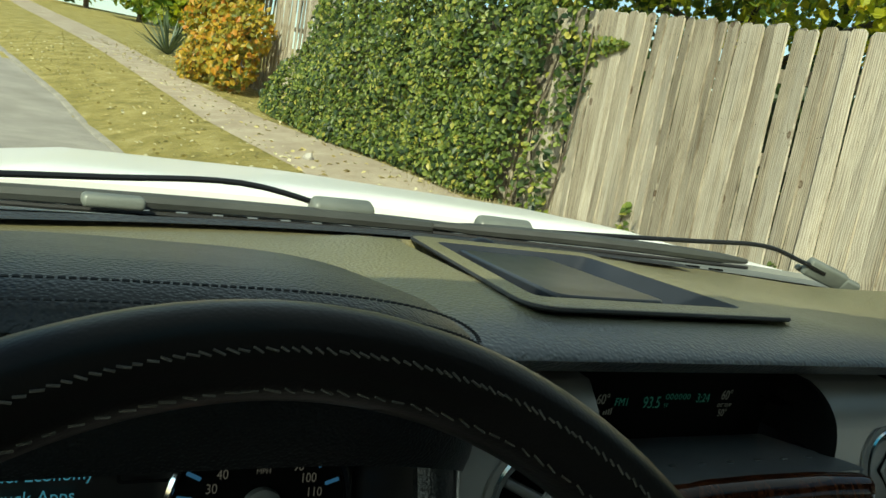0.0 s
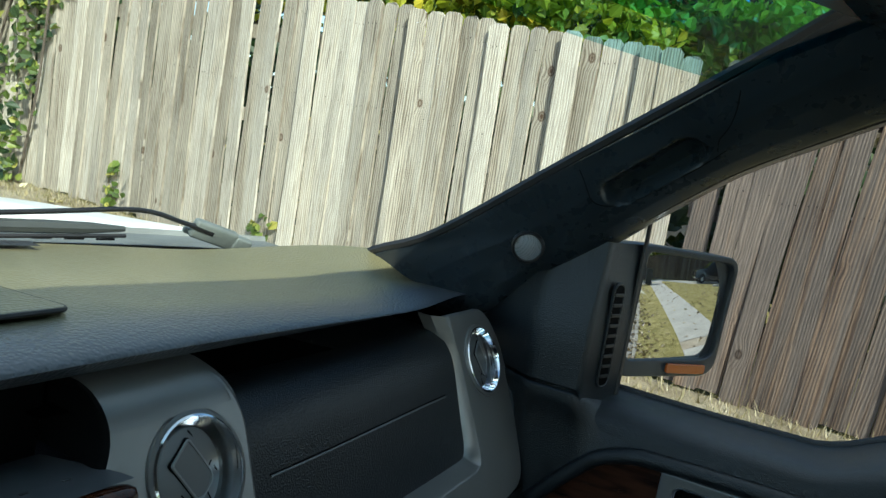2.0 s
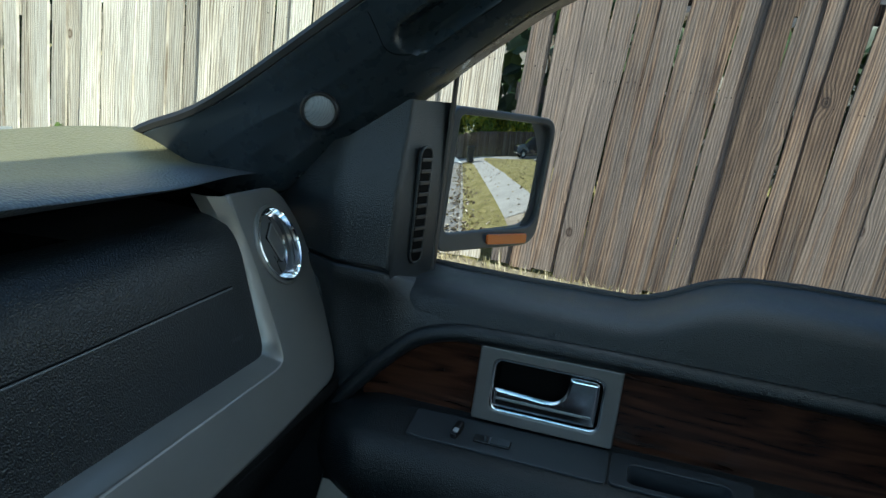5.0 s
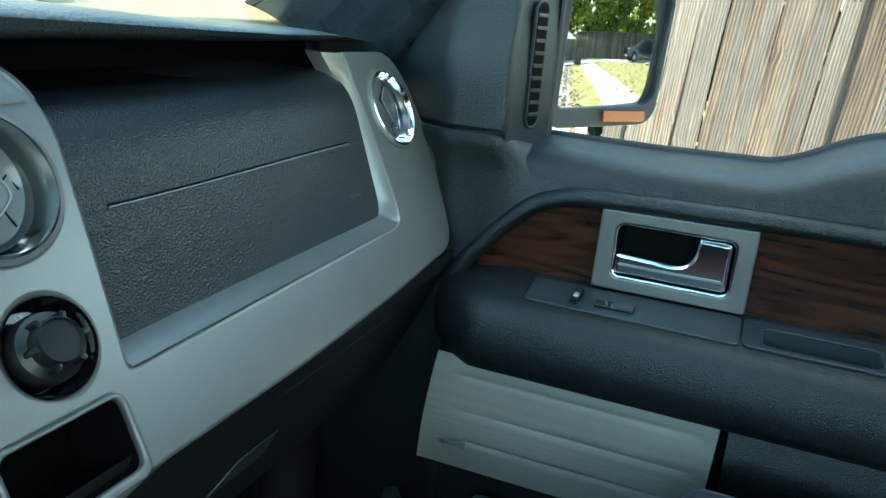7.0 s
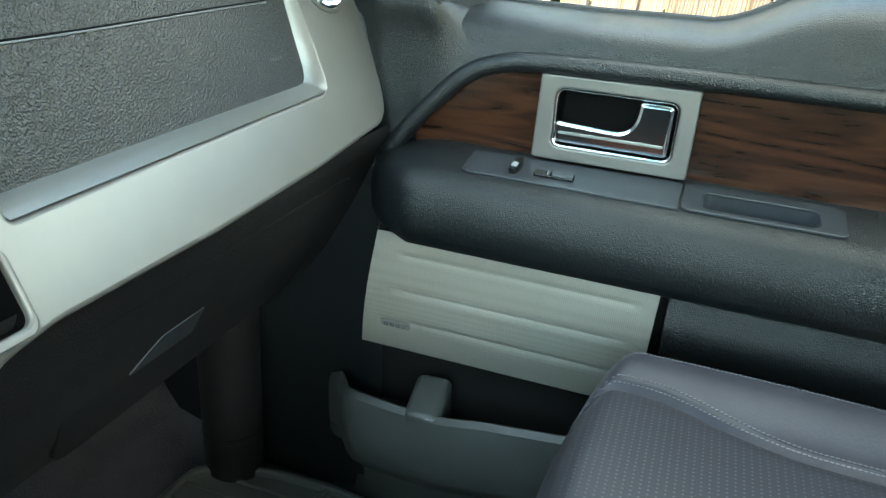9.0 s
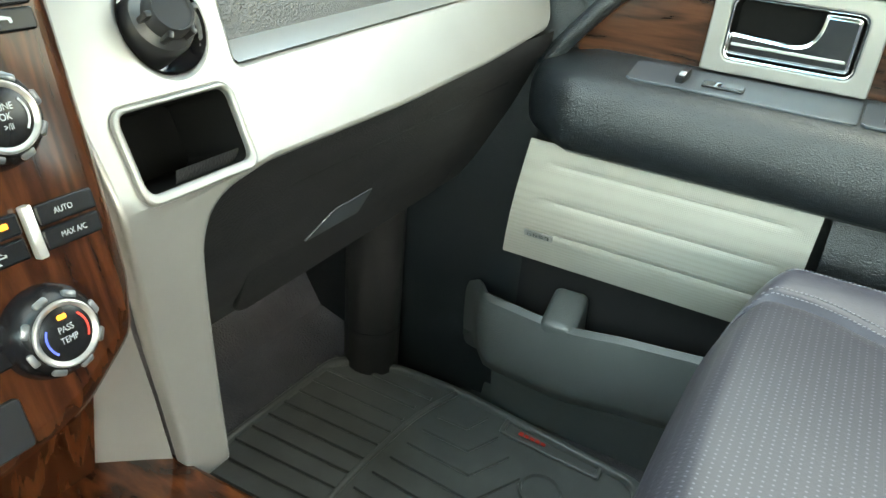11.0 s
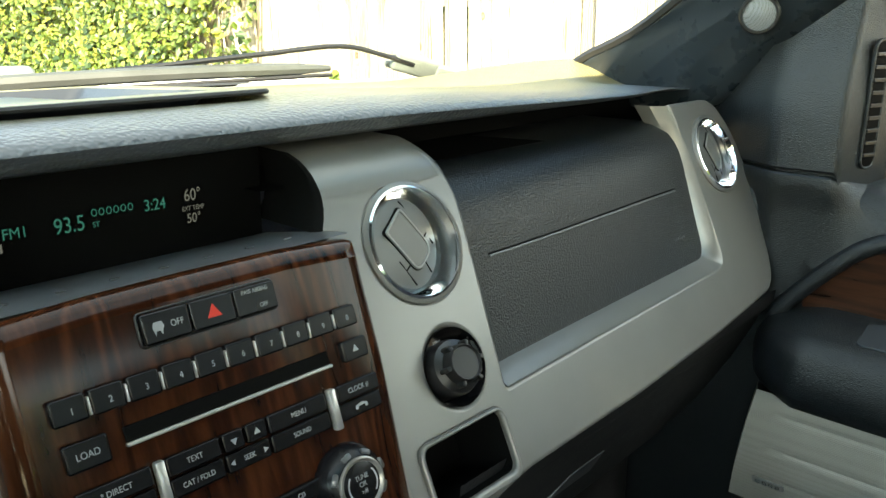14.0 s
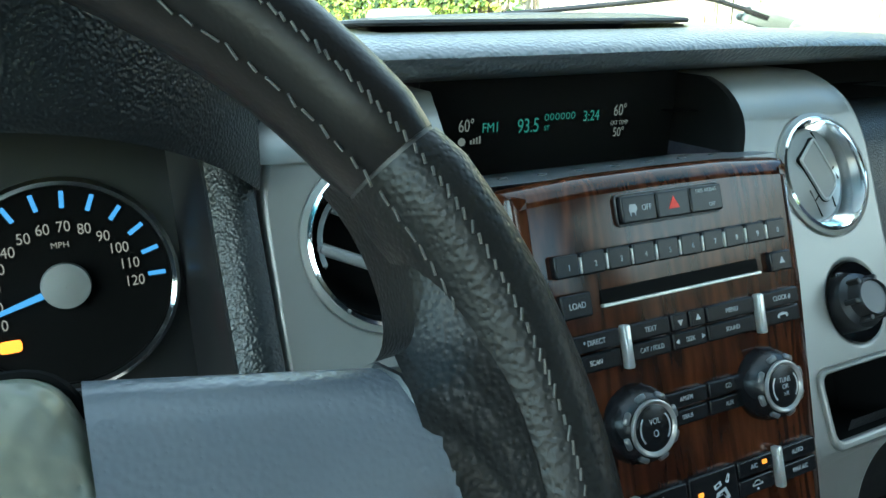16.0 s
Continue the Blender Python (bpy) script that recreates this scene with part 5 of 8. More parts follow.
# handle bezel and handle
BZ = frame_at((0.790, -0.316, 1.140), (0, -1, 0), (0, 0, 1))
bez = plate("handle_bezel", [rounded([(-0.091, -0.0505), (0.089, -0.0505), (0.089, 0.0505), (-0.089, 0.0485)], 0.004), rrect(0.140, 0.070, 0.010)], 0.012, 0.002, BZ @ Matrix.Translation((0, 0, 0.004)), SILVER, door, "satin silver handle surround")
plate("bezel_lip", [rrect(0.144, 0.074, 0.012), rrect(0.134, 0.064, 0.009)], 0.008, 0.002, BZ @ Matrix.Translation((0, 0, 0.002)), CHROME, bez)
bm = bmesh.new()
fr = [BZ @ Vector((x, y, 0.0)) for x, y in rrect(0.138, 0.068, 0.009)]
bk = [BZ @ Vector((x * 0.92, y * 0.9, -0.020)) for x, y in rrect(0.138, 0.068, 0.009)]
loft(bm, [fr, bk], True)
bm.faces.new([bm.verts.new(p) for p in bk])
part("handle_pocket", bm, DARK, bez)
lever = rounded([(-0.066, -0.0290), (0.064, -0.0290), (0.064, 0.0300), (0.026, 0.0300), (0.024, 0.006), (0.012, -0.007), (-0.066, -0.003)], [0.004, 0.006, 0.006, 0.004, 0.012, 0.014, 0.006], 6)
plate("handle_lever", [lever], 0.012, 0.0045, BZ @ Matrix.Translation((0, 0, 0.004)), CHROME, bez, "chrome door handle")
plate("lever_groove", [rrect(0.120, 0.0030, 0.0014, -0.002, -0.0165)], 0.002, 0.0004, BZ @ Matrix.Translation((0, 0, 0.0052)), SATIN_DARK, bez)
# armrest
bm = bmesh.new()
rows = []
arm_ys = sorted([-0.030 - 1.05 * (i / 59) ** 1.25 for i in range(60)] + [-0.4235, -0.4240, -0.5480, -0.5485], reverse=True)
for i, y in enumerate(arm_ys):
    dip = 0.045 if -0.5482 < y < -0.4238 else 0.0
    k = min(1.0, max(0.0, (-(y) - 0.028) / 0.075)) ** 0.5
    mid = 1.03
    ring = []
    for x, z in ((0.812, 1.0885), (0.790, 1.0855), (0.7765, 1.0835), (0.7760, 1.0833 - dip), (0.7330, 1.0772 - dip), (0.7325, 1.0770), (0.722, 1.0752), (0.709, 1.0712), (0.699, 1.0630), (0.693, 1.048), (0.690, 1.025), (0.693, 1.000), (0.702, 0.983), (0.722, 0.973), (0.770, 0.968), (0.812, 0.968)):
        ring.append((0.812 + (x - 0.812) * (0.35 + 0.65 * k), y, mid + (z - mid) * (0.55 + 0.45 * k) if i else mid + (z - mid) * 0.5))
    rows.append(ring)
loft(bm, rows)
bm.faces.new([bm.verts.new(p) for p in rows[0]])
arm = part("armrest", bm, VINYL_DOOR, door, "dark grained armrest")
AT = frame_at((0.754, -0.25, 1.0808), (0, -1, 0), (1, 0, 0.150))
plate("switch_plate", [rounded([(-0.092, -0.030), (0.154, -0.033), (0.154, 0.033), (-0.094, 0.030)], 0.008)], 0.004, 0.001, AT @ Matrix.Translation((0, 0, 0.0020)), ARM_PLATE, arm)
bm = bmesh.new()
box(bm, (0.009, 0.026, 0.012), AT @ pose(-0.032, -0.006, 0.006, 12, 0, -8), 0.002)
part("window_switch", bm, SMOOTH_BLACK, arm, "black window switch")
bm = bmesh.new()
box(bm, (0.007, 0.007, 0.003), AT @ pose(-0.031, -0.015, 0.0125, 12, 0, -8), 0.001)
part("switch_tip", bm, LEGEND, arm)
plate("lock_switch", [rrect(0.046, 0.015, 0.002, 0.014, -0.008)], 0.003, 0.0008, AT @ Matrix.Translation((0, 0, 0.0050)), GLOSS_BLACK, arm)
plate("lock_rocker", [rrect(0.024, 0.013, 0.002, 0.024, -0.008)], 0.003, 0.0008, AT @ Matrix.Translation((0, 0, 0.0064)), ARM_PLATE, arm)
plate("pull_plate", [rrect(0.164, 0.064, 0.008, 0.2385, 0.0), rrect(0.118, 0.040, 0.010, 0.236, -0.004)], 0.004, 0.001, AT @ Matrix.Translation((0, 0, 0.0030)), ARM_PLATE, arm)
bm = bmesh.new()
cup = rrect(0.120, 0.042, 0.011, 0.236, -0.004)
loft(bm, [[AT @ Vector((x, y, 0.003)) for x, y in cup], [AT @ Vector((0.236 + (x - 0.236) * 0.97, -0.004 + (y + 0.004) * 0.94, -0.004)) for x, y in cup], [AT @ Vector((0.236 + (x - 0.236) * 0.94, -0.004 + (y + 0.004) * 0.88, -0.040)) for x, y in cup]], True)
bm.faces.new([bm.verts.new(AT @ Vector((0.236 + (x - 0.236) * 0.94, -0.004 + (y + 0.004) * 0.88, -0.040))) for x, y in cup])
part("pull_cup", bm, ARM_PLATE, arm)
# speaker grille
def grille_pt(u, v, d=0.0):
    """u from the hinge rearwards, v from top to bottom."""
    top = Vector((0.762, -0.040 - 0.365 * u, 0.966))
    bot = Vector((0.808, 0.000 - 0.398 * u, 0.764 + 0.004 * u))
    p = top.lerp(bot, v)
    bulge = 0.014 * math.sin(math.pi * min(1, max(0, v * 0.9 + 0.05)))
    return p + Vector((-0.95, 0, -0.25)).normalized() * (bulge + d)


bm = bmesh.new()
def rib(v):
    return sum(-0.0030 * math.exp(-((v - c) / 0.020) ** 2) for c in (0.15, 0.42, 0.70))


loft(bm, [[grille_pt(0.0 + u / 30, v / 40, rib(v / 40) * smoothstep(0.07, 0.12, u / 30) * smoothstep(0.97, 0.92, u / 30)) for v in range(41)] for u in range(31)])
edge = [grille_pt(0, v / 20) for v in range(21)]
loft(bm, [edge, [p + Vector((0.03, 0.01, 0)) for p in edge]])
edge = [grille_pt(1, v / 20) for v in range(21)]
loft(bm, [edge, [p + Vector((0.03, 0.0, 0)) for p in edge]])
edge = [grille_pt(u / 20, 1) for u in range(21)]
loft(bm, [edge, [p + Vector((0.03, 0.0, 0.0)) for p in edge]])
spk = part("speaker_grille", bm, GRILLE, door, "beige-grey woven speaker grille with pressed ribs")
p0, p1 = grille_pt(0.075, 0.72, 0.001), grille_pt(0.21, 0.72, 0.001)
up = (grille_pt(0.14, 0.66) - grille_pt(0.14, 0.78)).normalized()
BP = frame_at((p0 + p1) / 2 + Vector((-0.003, 0, 0)), p1 - p0, up)
plate("badge", [rrect(0.044, 0.011, 0.002)], 0.003, 0.0006, BP @ Matrix.Translation((-0.004, 0, 0.001)), SATIN_DARK, spk, "small grey badge")
for k in range(4):
    plate("badge_mark", [rrect(0.0062, 0.0065, 0.0016), rrect(0.0032, 0.0035, 0.0008)], 0.0012, 0.0002, BP @ Matrix.Translation((-0.0175 + 0.009 * k, 0, 0.0018)), CHROME, spk)
# lower trim and map pocket
def pocket_top(y):
    return lerp_curve([(-1.0, 0.80), (-0.5, 0.775), (-0.32, 0.752), (-0.22, 0.740), (-0.15, 0.727), (-0.10, 0.728), (-0.03, 0.733), (0.01, 0.722), (0.05, 0.690), (0.10, 0.68)], y)


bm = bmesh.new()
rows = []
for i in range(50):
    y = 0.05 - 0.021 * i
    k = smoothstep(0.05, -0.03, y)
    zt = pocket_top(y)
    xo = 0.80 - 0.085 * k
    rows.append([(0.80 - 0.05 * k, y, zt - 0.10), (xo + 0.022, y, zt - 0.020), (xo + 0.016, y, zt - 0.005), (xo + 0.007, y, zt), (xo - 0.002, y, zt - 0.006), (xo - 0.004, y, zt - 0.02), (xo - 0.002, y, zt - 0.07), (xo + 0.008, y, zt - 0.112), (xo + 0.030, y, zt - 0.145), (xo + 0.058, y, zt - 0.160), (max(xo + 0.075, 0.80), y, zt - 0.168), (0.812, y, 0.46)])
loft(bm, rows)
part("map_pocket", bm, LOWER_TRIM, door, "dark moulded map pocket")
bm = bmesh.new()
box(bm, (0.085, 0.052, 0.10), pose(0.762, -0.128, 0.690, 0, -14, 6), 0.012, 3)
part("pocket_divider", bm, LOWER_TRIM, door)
bm = bmesh.new()
box(bm, (0.10, 0.08, 0.02), pose(0.77, -0.07, 0.655), 0.006)
part("pocket_floor", bm, VINYL_LOW, door)
# panel behind the grille towards the seat
bm = bmesh.new()
loft(bm, [[(0.80, y, 0.975), (0.772, y, 0.93), (0.775, y, 0.86), (0.812, y, 0.80)] for y in (-0.415, -0.5, -0.7, -1.05)])
part("rear_bolster", bm, VINYL_DOOR, door)
# mirror sail panel in the corner of the window, its rear wall with the vent, and the trim under it
def sail_x(z):
    return 0.772 + 0.030 * smoothstep(1.33, 1.50, z)


def flare(y):
    return 0.62 * max(0.0, y + 0.022)


def sail_top(y):
    return lerp_curve([(-0.150, 1.520), (-0.137, 1.512), (-0.09, 1.473), (0.02, 1.388), (0.12, 1.30)], y)


bm = bmesh.new()
rows = []
for i in range(16):
    y = 0.120 - 0.212 * i / 15
    top = sail_top(y) + 0.004 + 0.40 * max(0.0, y + 0.022)
    rows.append([(x + flare(y), y, z) for x, y, z in [(0.786, y, 1.2480), (0.786, y, 1.2645), (0.7755, y, 1.2645), (0.772, y, 1.2675)] + [(sail_x(1.2675 + (top - 1.2675) * k / 8), y, 1.2675 + (top - 1.2675) * k / 8) for k in range(1, 9)]])
zs_col = [(q[0], q[2]) for q in rows[-1]]
top = sail_top(-0.098)
for dx, y in ((0.0008, -0.0955), (0.0035, -0.0985), (0.010, -0.1005), (0.020, -0.1035), (0.040, -0.1100), (0.062, -0.1170), (0.094, -0.1270)):
    low = min(1.0, dx / 0.010)
    rows.append([(0.772 + dx + (x - 0.772) * (1 - low) if k < 3 else x + dx, y, (1.232 + 0.006 * k) * low + z * (1 - low) if k < 3 else z) for k, (x, z) in enumerate(zs_col)])
loft(bm, rows)
part("sail_panel", bm, VINYL_DOOR, door, "black corner panel with slotted vent")
bm = bmesh.new()
loft(bm, [[(0.864, -0.1262, 1.230), (0.8655, -0.1290, 1.230), (0.875, -0.130, 1.230), (0.925, -0.118, 1.230)], [(0.872, -0.1262, 1.520), (0.8735, -0.1290, 1.52), (0.883, -0.130, 1.52), (0.930, -0.112, 1.52)]])
part("window_edge", bm, RUBBER, door)
VW = frame_at((0.824, -0.1128, 1.345), (0.074, -0.0235, 0), (0, 0, 1))
plate("demister_slot", [rrect(0.024, 0.150, 0.010)], 0.004, 0.0015, VW @ Matrix.Translation((0, 0, 0.0035)), DARK, door)
plate("demister_rim", [rrect(0.029, 0.156, 0.013), rrect(0.023, 0.149, 0.010)], 0.005, 0.0015, VW @ Matrix.Translation((0, 0, 0.0045)), VINYL_DOOR, door)
for k in range(9):
    plate("demister_bar", [rrect(0.022, 0.0042, 0.001, 0, -0.060 + 0.015 * k)], 0.003, 0.0006, VW @ Matrix.Translation((0, 0, 0.0055)), SMOOTH_BLACK, door)
bm = bmesh.new()
rows = []
for i in range(44):
    y = 0.075 - 0.400 * i / 43
    b = smoothstep(-0.088, -0.135, y)
    out = 0.004 - 0.011 * (1 - smoothstep(-0.10, -0.31, y))
    za = arch_z(y) if y < -0.05 else 1.05
    fore = ((0.790, 1.2600), (0.7745, 1.2605), (0.7720, 1.2580), (0.7715, 1.250), (0.774, 1.240), (0.780, 1.228), (0.784, 1.21), (0.787, 1.17), (0.790, 1.12), (0.794, 1.05))
    aft = ((0.870, 1.240), (0.852, 1.2395), (0.836, 1.2360), (0.822, 1.2290), (0.811, 1.220), (0.803, 1.210), (0.7995, 1.196), (0.7975, 1.17), (0.796, 1.12), (0.795, 1.05))
    rows.append([(f[0] + flare(y) + (g[0] + out - f[0]) * b, y, max(f[1] + (g[1] - f[1]) * b, za if f[1] < 1.215 else 0)) for f, g in zip(fore, aft)])
loft(bm, rows)
part("corner_trim", bm, VINYL_DOOR, door)
# kick panel and hinge post below the sail
bm = bmesh.new()
loft(bm, [[(0.802, y, 1.26), (0.800, y, 1.15), (0.802, y, 1.0), (0.815, y, 0.75), (0.82, y, 0.45)] for y in (0.60, 0.32, 0.2, 0.1, 0.0, -0.03)])
part("kick_panel", bm, VINYL_DOOR, door)
# window frame along the roof rail
bm = bmesh.new()
rail = spline([(0.806, -0.135, 1.514), (0.792, -0.195, 1.560), (0.779, -0.255, 1.603), (0.765, -0.342, 1.651), (0.752, -0.427, 1.693), (0.74, -0.52, 1.725), (0.73, -0.70, 1.76), (0.73, -1.12, 1.78)], 5)
loft(bm, [[p + Vector((0.09, 0.0, 0.045)), p + Vector((0.02, 0, 0.010)), p, p + Vector((-0.014, 0.004, 0.012)), p + Vector((-0.02, 0.02, 0.05)), p + Vector((0.0, 0.04, 0.12))] for p in rail])
part("window_frame", bm, RUBBER, door)
bm = bmesh.new()
loft(bm, [[(0.915 - 0.1 * t - 0.06 * t * t, y, sill_z(min(y, -0.13)) - 0.02 + t * (1.80 - sill_z(min(y, -0.13)))) for t in (0, 0.25, 0.5, 0.75, 1.0)] for y in [-0.09 - 0.05 * i for i in range(21)]])
pane = part("door_glass", bm, GLASS_SIDE, door, "lightly tinted side glass")
pane.visible_shadow = False


# ---- floor, console, seat ----
FL = frame_at((0.50, 0.0, 0.500), (1, 0, 0), (0, 1, 0.10))
fmat = thing("floor_mat", (0.5, 0.0, 0.49), "black ribbed rubber floor mat with a small red mark", "floor mat")
mat_line = rounded([(0.262, -0.30), (0.262, 0.02), (0.245, 0.13), (0.19, 0.232), (-0.05, 0.238), (-0.30, 0.240), (-0.30, -0.30)], 0.03)
plate("mat_sheet", [mat_line], 0.012, 0.003, FL @ Matrix.Translation((0, 0, 0.004)), MAT_RUBBER, fmat)
plate("mat_edge", [mat_line, [(x * 0.955, y * 0.955) for x, y in mat_line]], 0.020, 0.004, FL @ Matrix.Translation((0, 0, 0.015)), MAT_RUBBER, fmat)
for k in range(13):
    x = -0.215 + 0.034 * k
    bm = bmesh.new()
    tube(bm, [FL @ Vector((x + 0.02 * (1 - j / 4), 0.062 + 0.045 * j - 0.010 * (k > 11), 0.006)) for j in range(5)], 0.0034, 6)
    part("rib", bm, MAT_RUBBER, fmat)
bm = bmesh.new()
tube(bm, [FL @ p for p in spline([(0.258, 0.025, 0.007), (0.16, 0.050, 0.007), (0.03, 0.058, 0.007), (-0.04, 0.057, 0.007), (-0.25, 0.045, 0.007)], 4)], 0.005, 8)
part("ridge", bm, MAT_RUBBER, fmat)
bm = bmesh.new()
tube(bm, [FL @ Vector((0.258, y, 0.007)) for y in (0.025, -0.02, -0.065)], 0.004, 8)
part("ridge", bm, MAT_RUBBER, fmat)
for k in range(6):
    x = 0.187 - 0.039 * k
    bm = bmesh.new()
    tube(bm, [FL @ Vector(p) for p in ((x, 0.023 + 0.004 * k, 0.006), (x + 0.006 - 0.001 * k, -0.025 - 0.024 * k, 0.006), (x + 0.048 + 0.012 * k, -0.039 - 0.032 * k, 0.006))], 0.0036, 6)
    part("chevron", bm, MAT_RUBBER, fmat)
LB = FL @ Matrix.Translation((0.240, -0.150, 0.008)) @ Matrix.Rotation(radians(-87), 4, "Z")
plate("mark_frame", [rrect(0.165, 0.036, 0.006), rrect(0.150, 0.024, 0.004)], 0.006, 0.002, LB @ Matrix.Translation((0, 0, 0.003)), MAT_RUBBER, fmat)
for k in range(5):
    plate("mark_bar", [rrect(0.0075, 0.0055 + 0.002 * (k == 0), 0.001, -0.050 + 0.0092 * k, 0)], 0.002, 0.0004, LB @ Matrix.Translation((0, 0, 0.0005)), LEGEND_RED, fmat, "small red lettering bars")
bm = bmesh.new()
lathe(bm, [(0.034, 0.004), (0.034, 0.010), (0.030, 0.010), (0.028, 0.005)], FL @ Matrix.Translation((0.152, -0.172, 0)), 28)
part("mat_boss", bm, MAT_RUBBER, fmat)

# carpeted tunnel side with a pale bulge
bm = bmesh.new()
rows = []
for i in range(12):
    y = 0.38 - 0.06 * i
    rows.append([(0.10, y, 0.78), (0.20, y, 0.76), (0.235 + 0.03 * math.exp(-((y - 0.24) / 0.1) ** 2), y, 0.70), (0.265 + 0.07 * math.exp(-((y - 0.26) / 0.09) ** 2), y, 0.62), (0.285, y, 0.53), (0.30, y, 0.47)])
loft(bm, rows)
tunnel = tagged(part("floor_tunnel", bm, CARPET), "dark carpet over the transmission tunnel", "carpet", kind="structure")
bm = bmesh.new()
loft(bm, [[(0.10, 0.50, 1.0), (0.84, 0.50, 1.0)], [(0.10, 0.48, 0.72), (0.84, 0.48, 0.72)], [(0.10, 0.36, 0.52), (0.84, 0.36, 0.52)], [(0.10, 0.20, 0.475), (0.84, 0.20, 0.475)]])
tagged(part("toe_board", bm, CARPET), "dark carpeted toe board", "carpet", kind="structure")

console = thing("centre_console", (0, -0.35, 0.5), "walnut-trimmed centre console with a black tray", "console")
bm = bmesh.new()
rows = []
for i in range(16):
    y = 0.03 - 0.075 * i
    w = 0.150 + 0.010 * smoothstep(-0.1, -0.5, y)
    rows.append([(-w, y, 0.50), (-w, y, 0.855), (-w + 0.008, y, 0.866), (w - 0.008, y, 0.866), (w, y, 0.855), (w, y, 0.50)])
loft(bm, rows)
part("console_body", bm, VINYL_LOW, console)
CT = frame_at((0, -0.28, 0.872), (1, 0, 0), (0, 1, 0.02))
plate("console_trim", [rounded([(-0.148, 0.29), (0.146, 0.29), (0.156, 0.05), (0.158, -0.42), (-0.158, -0.42), (-0.156, 0.05)], 0.02), rrect(0.215, 0.42, 0.035, 0.0, 0.005)], 0.016, 0.005, CT @ Matrix.Translation((0, 0, 0.006)), WALNUT, console, "glossy walnut-look console trim")
bm = bmesh.new()
fr = [CT @ Vector((x, y, 0.004)) for x, y in rrect(0.217, 0.422, 0.036, 0.0, 0.005, 6)]
bk = [CT @ Vector((x * 0.9, y * 0.95, -0.06)) for x, y in rrect(0.217, 0.422, 0.036, 0.0, 0.005, 6)]
loft(bm, [fr, bk], True)
bm.faces.new([bm.verts.new(p) for p in bk])
part("console_tray", bm, SMOOTH_BLACK, console)
plate("tray_ring", [rrect(0.219, 0.424, 0.037, 0.0, 0.005, 8), rrect(0.207, 0.412, 0.032, 0.0, 0.005, 8)], 0.010, 0.003, CT @ Matrix.Translation((0, 0, 0.010)), SMOOTH_BLACK, console)


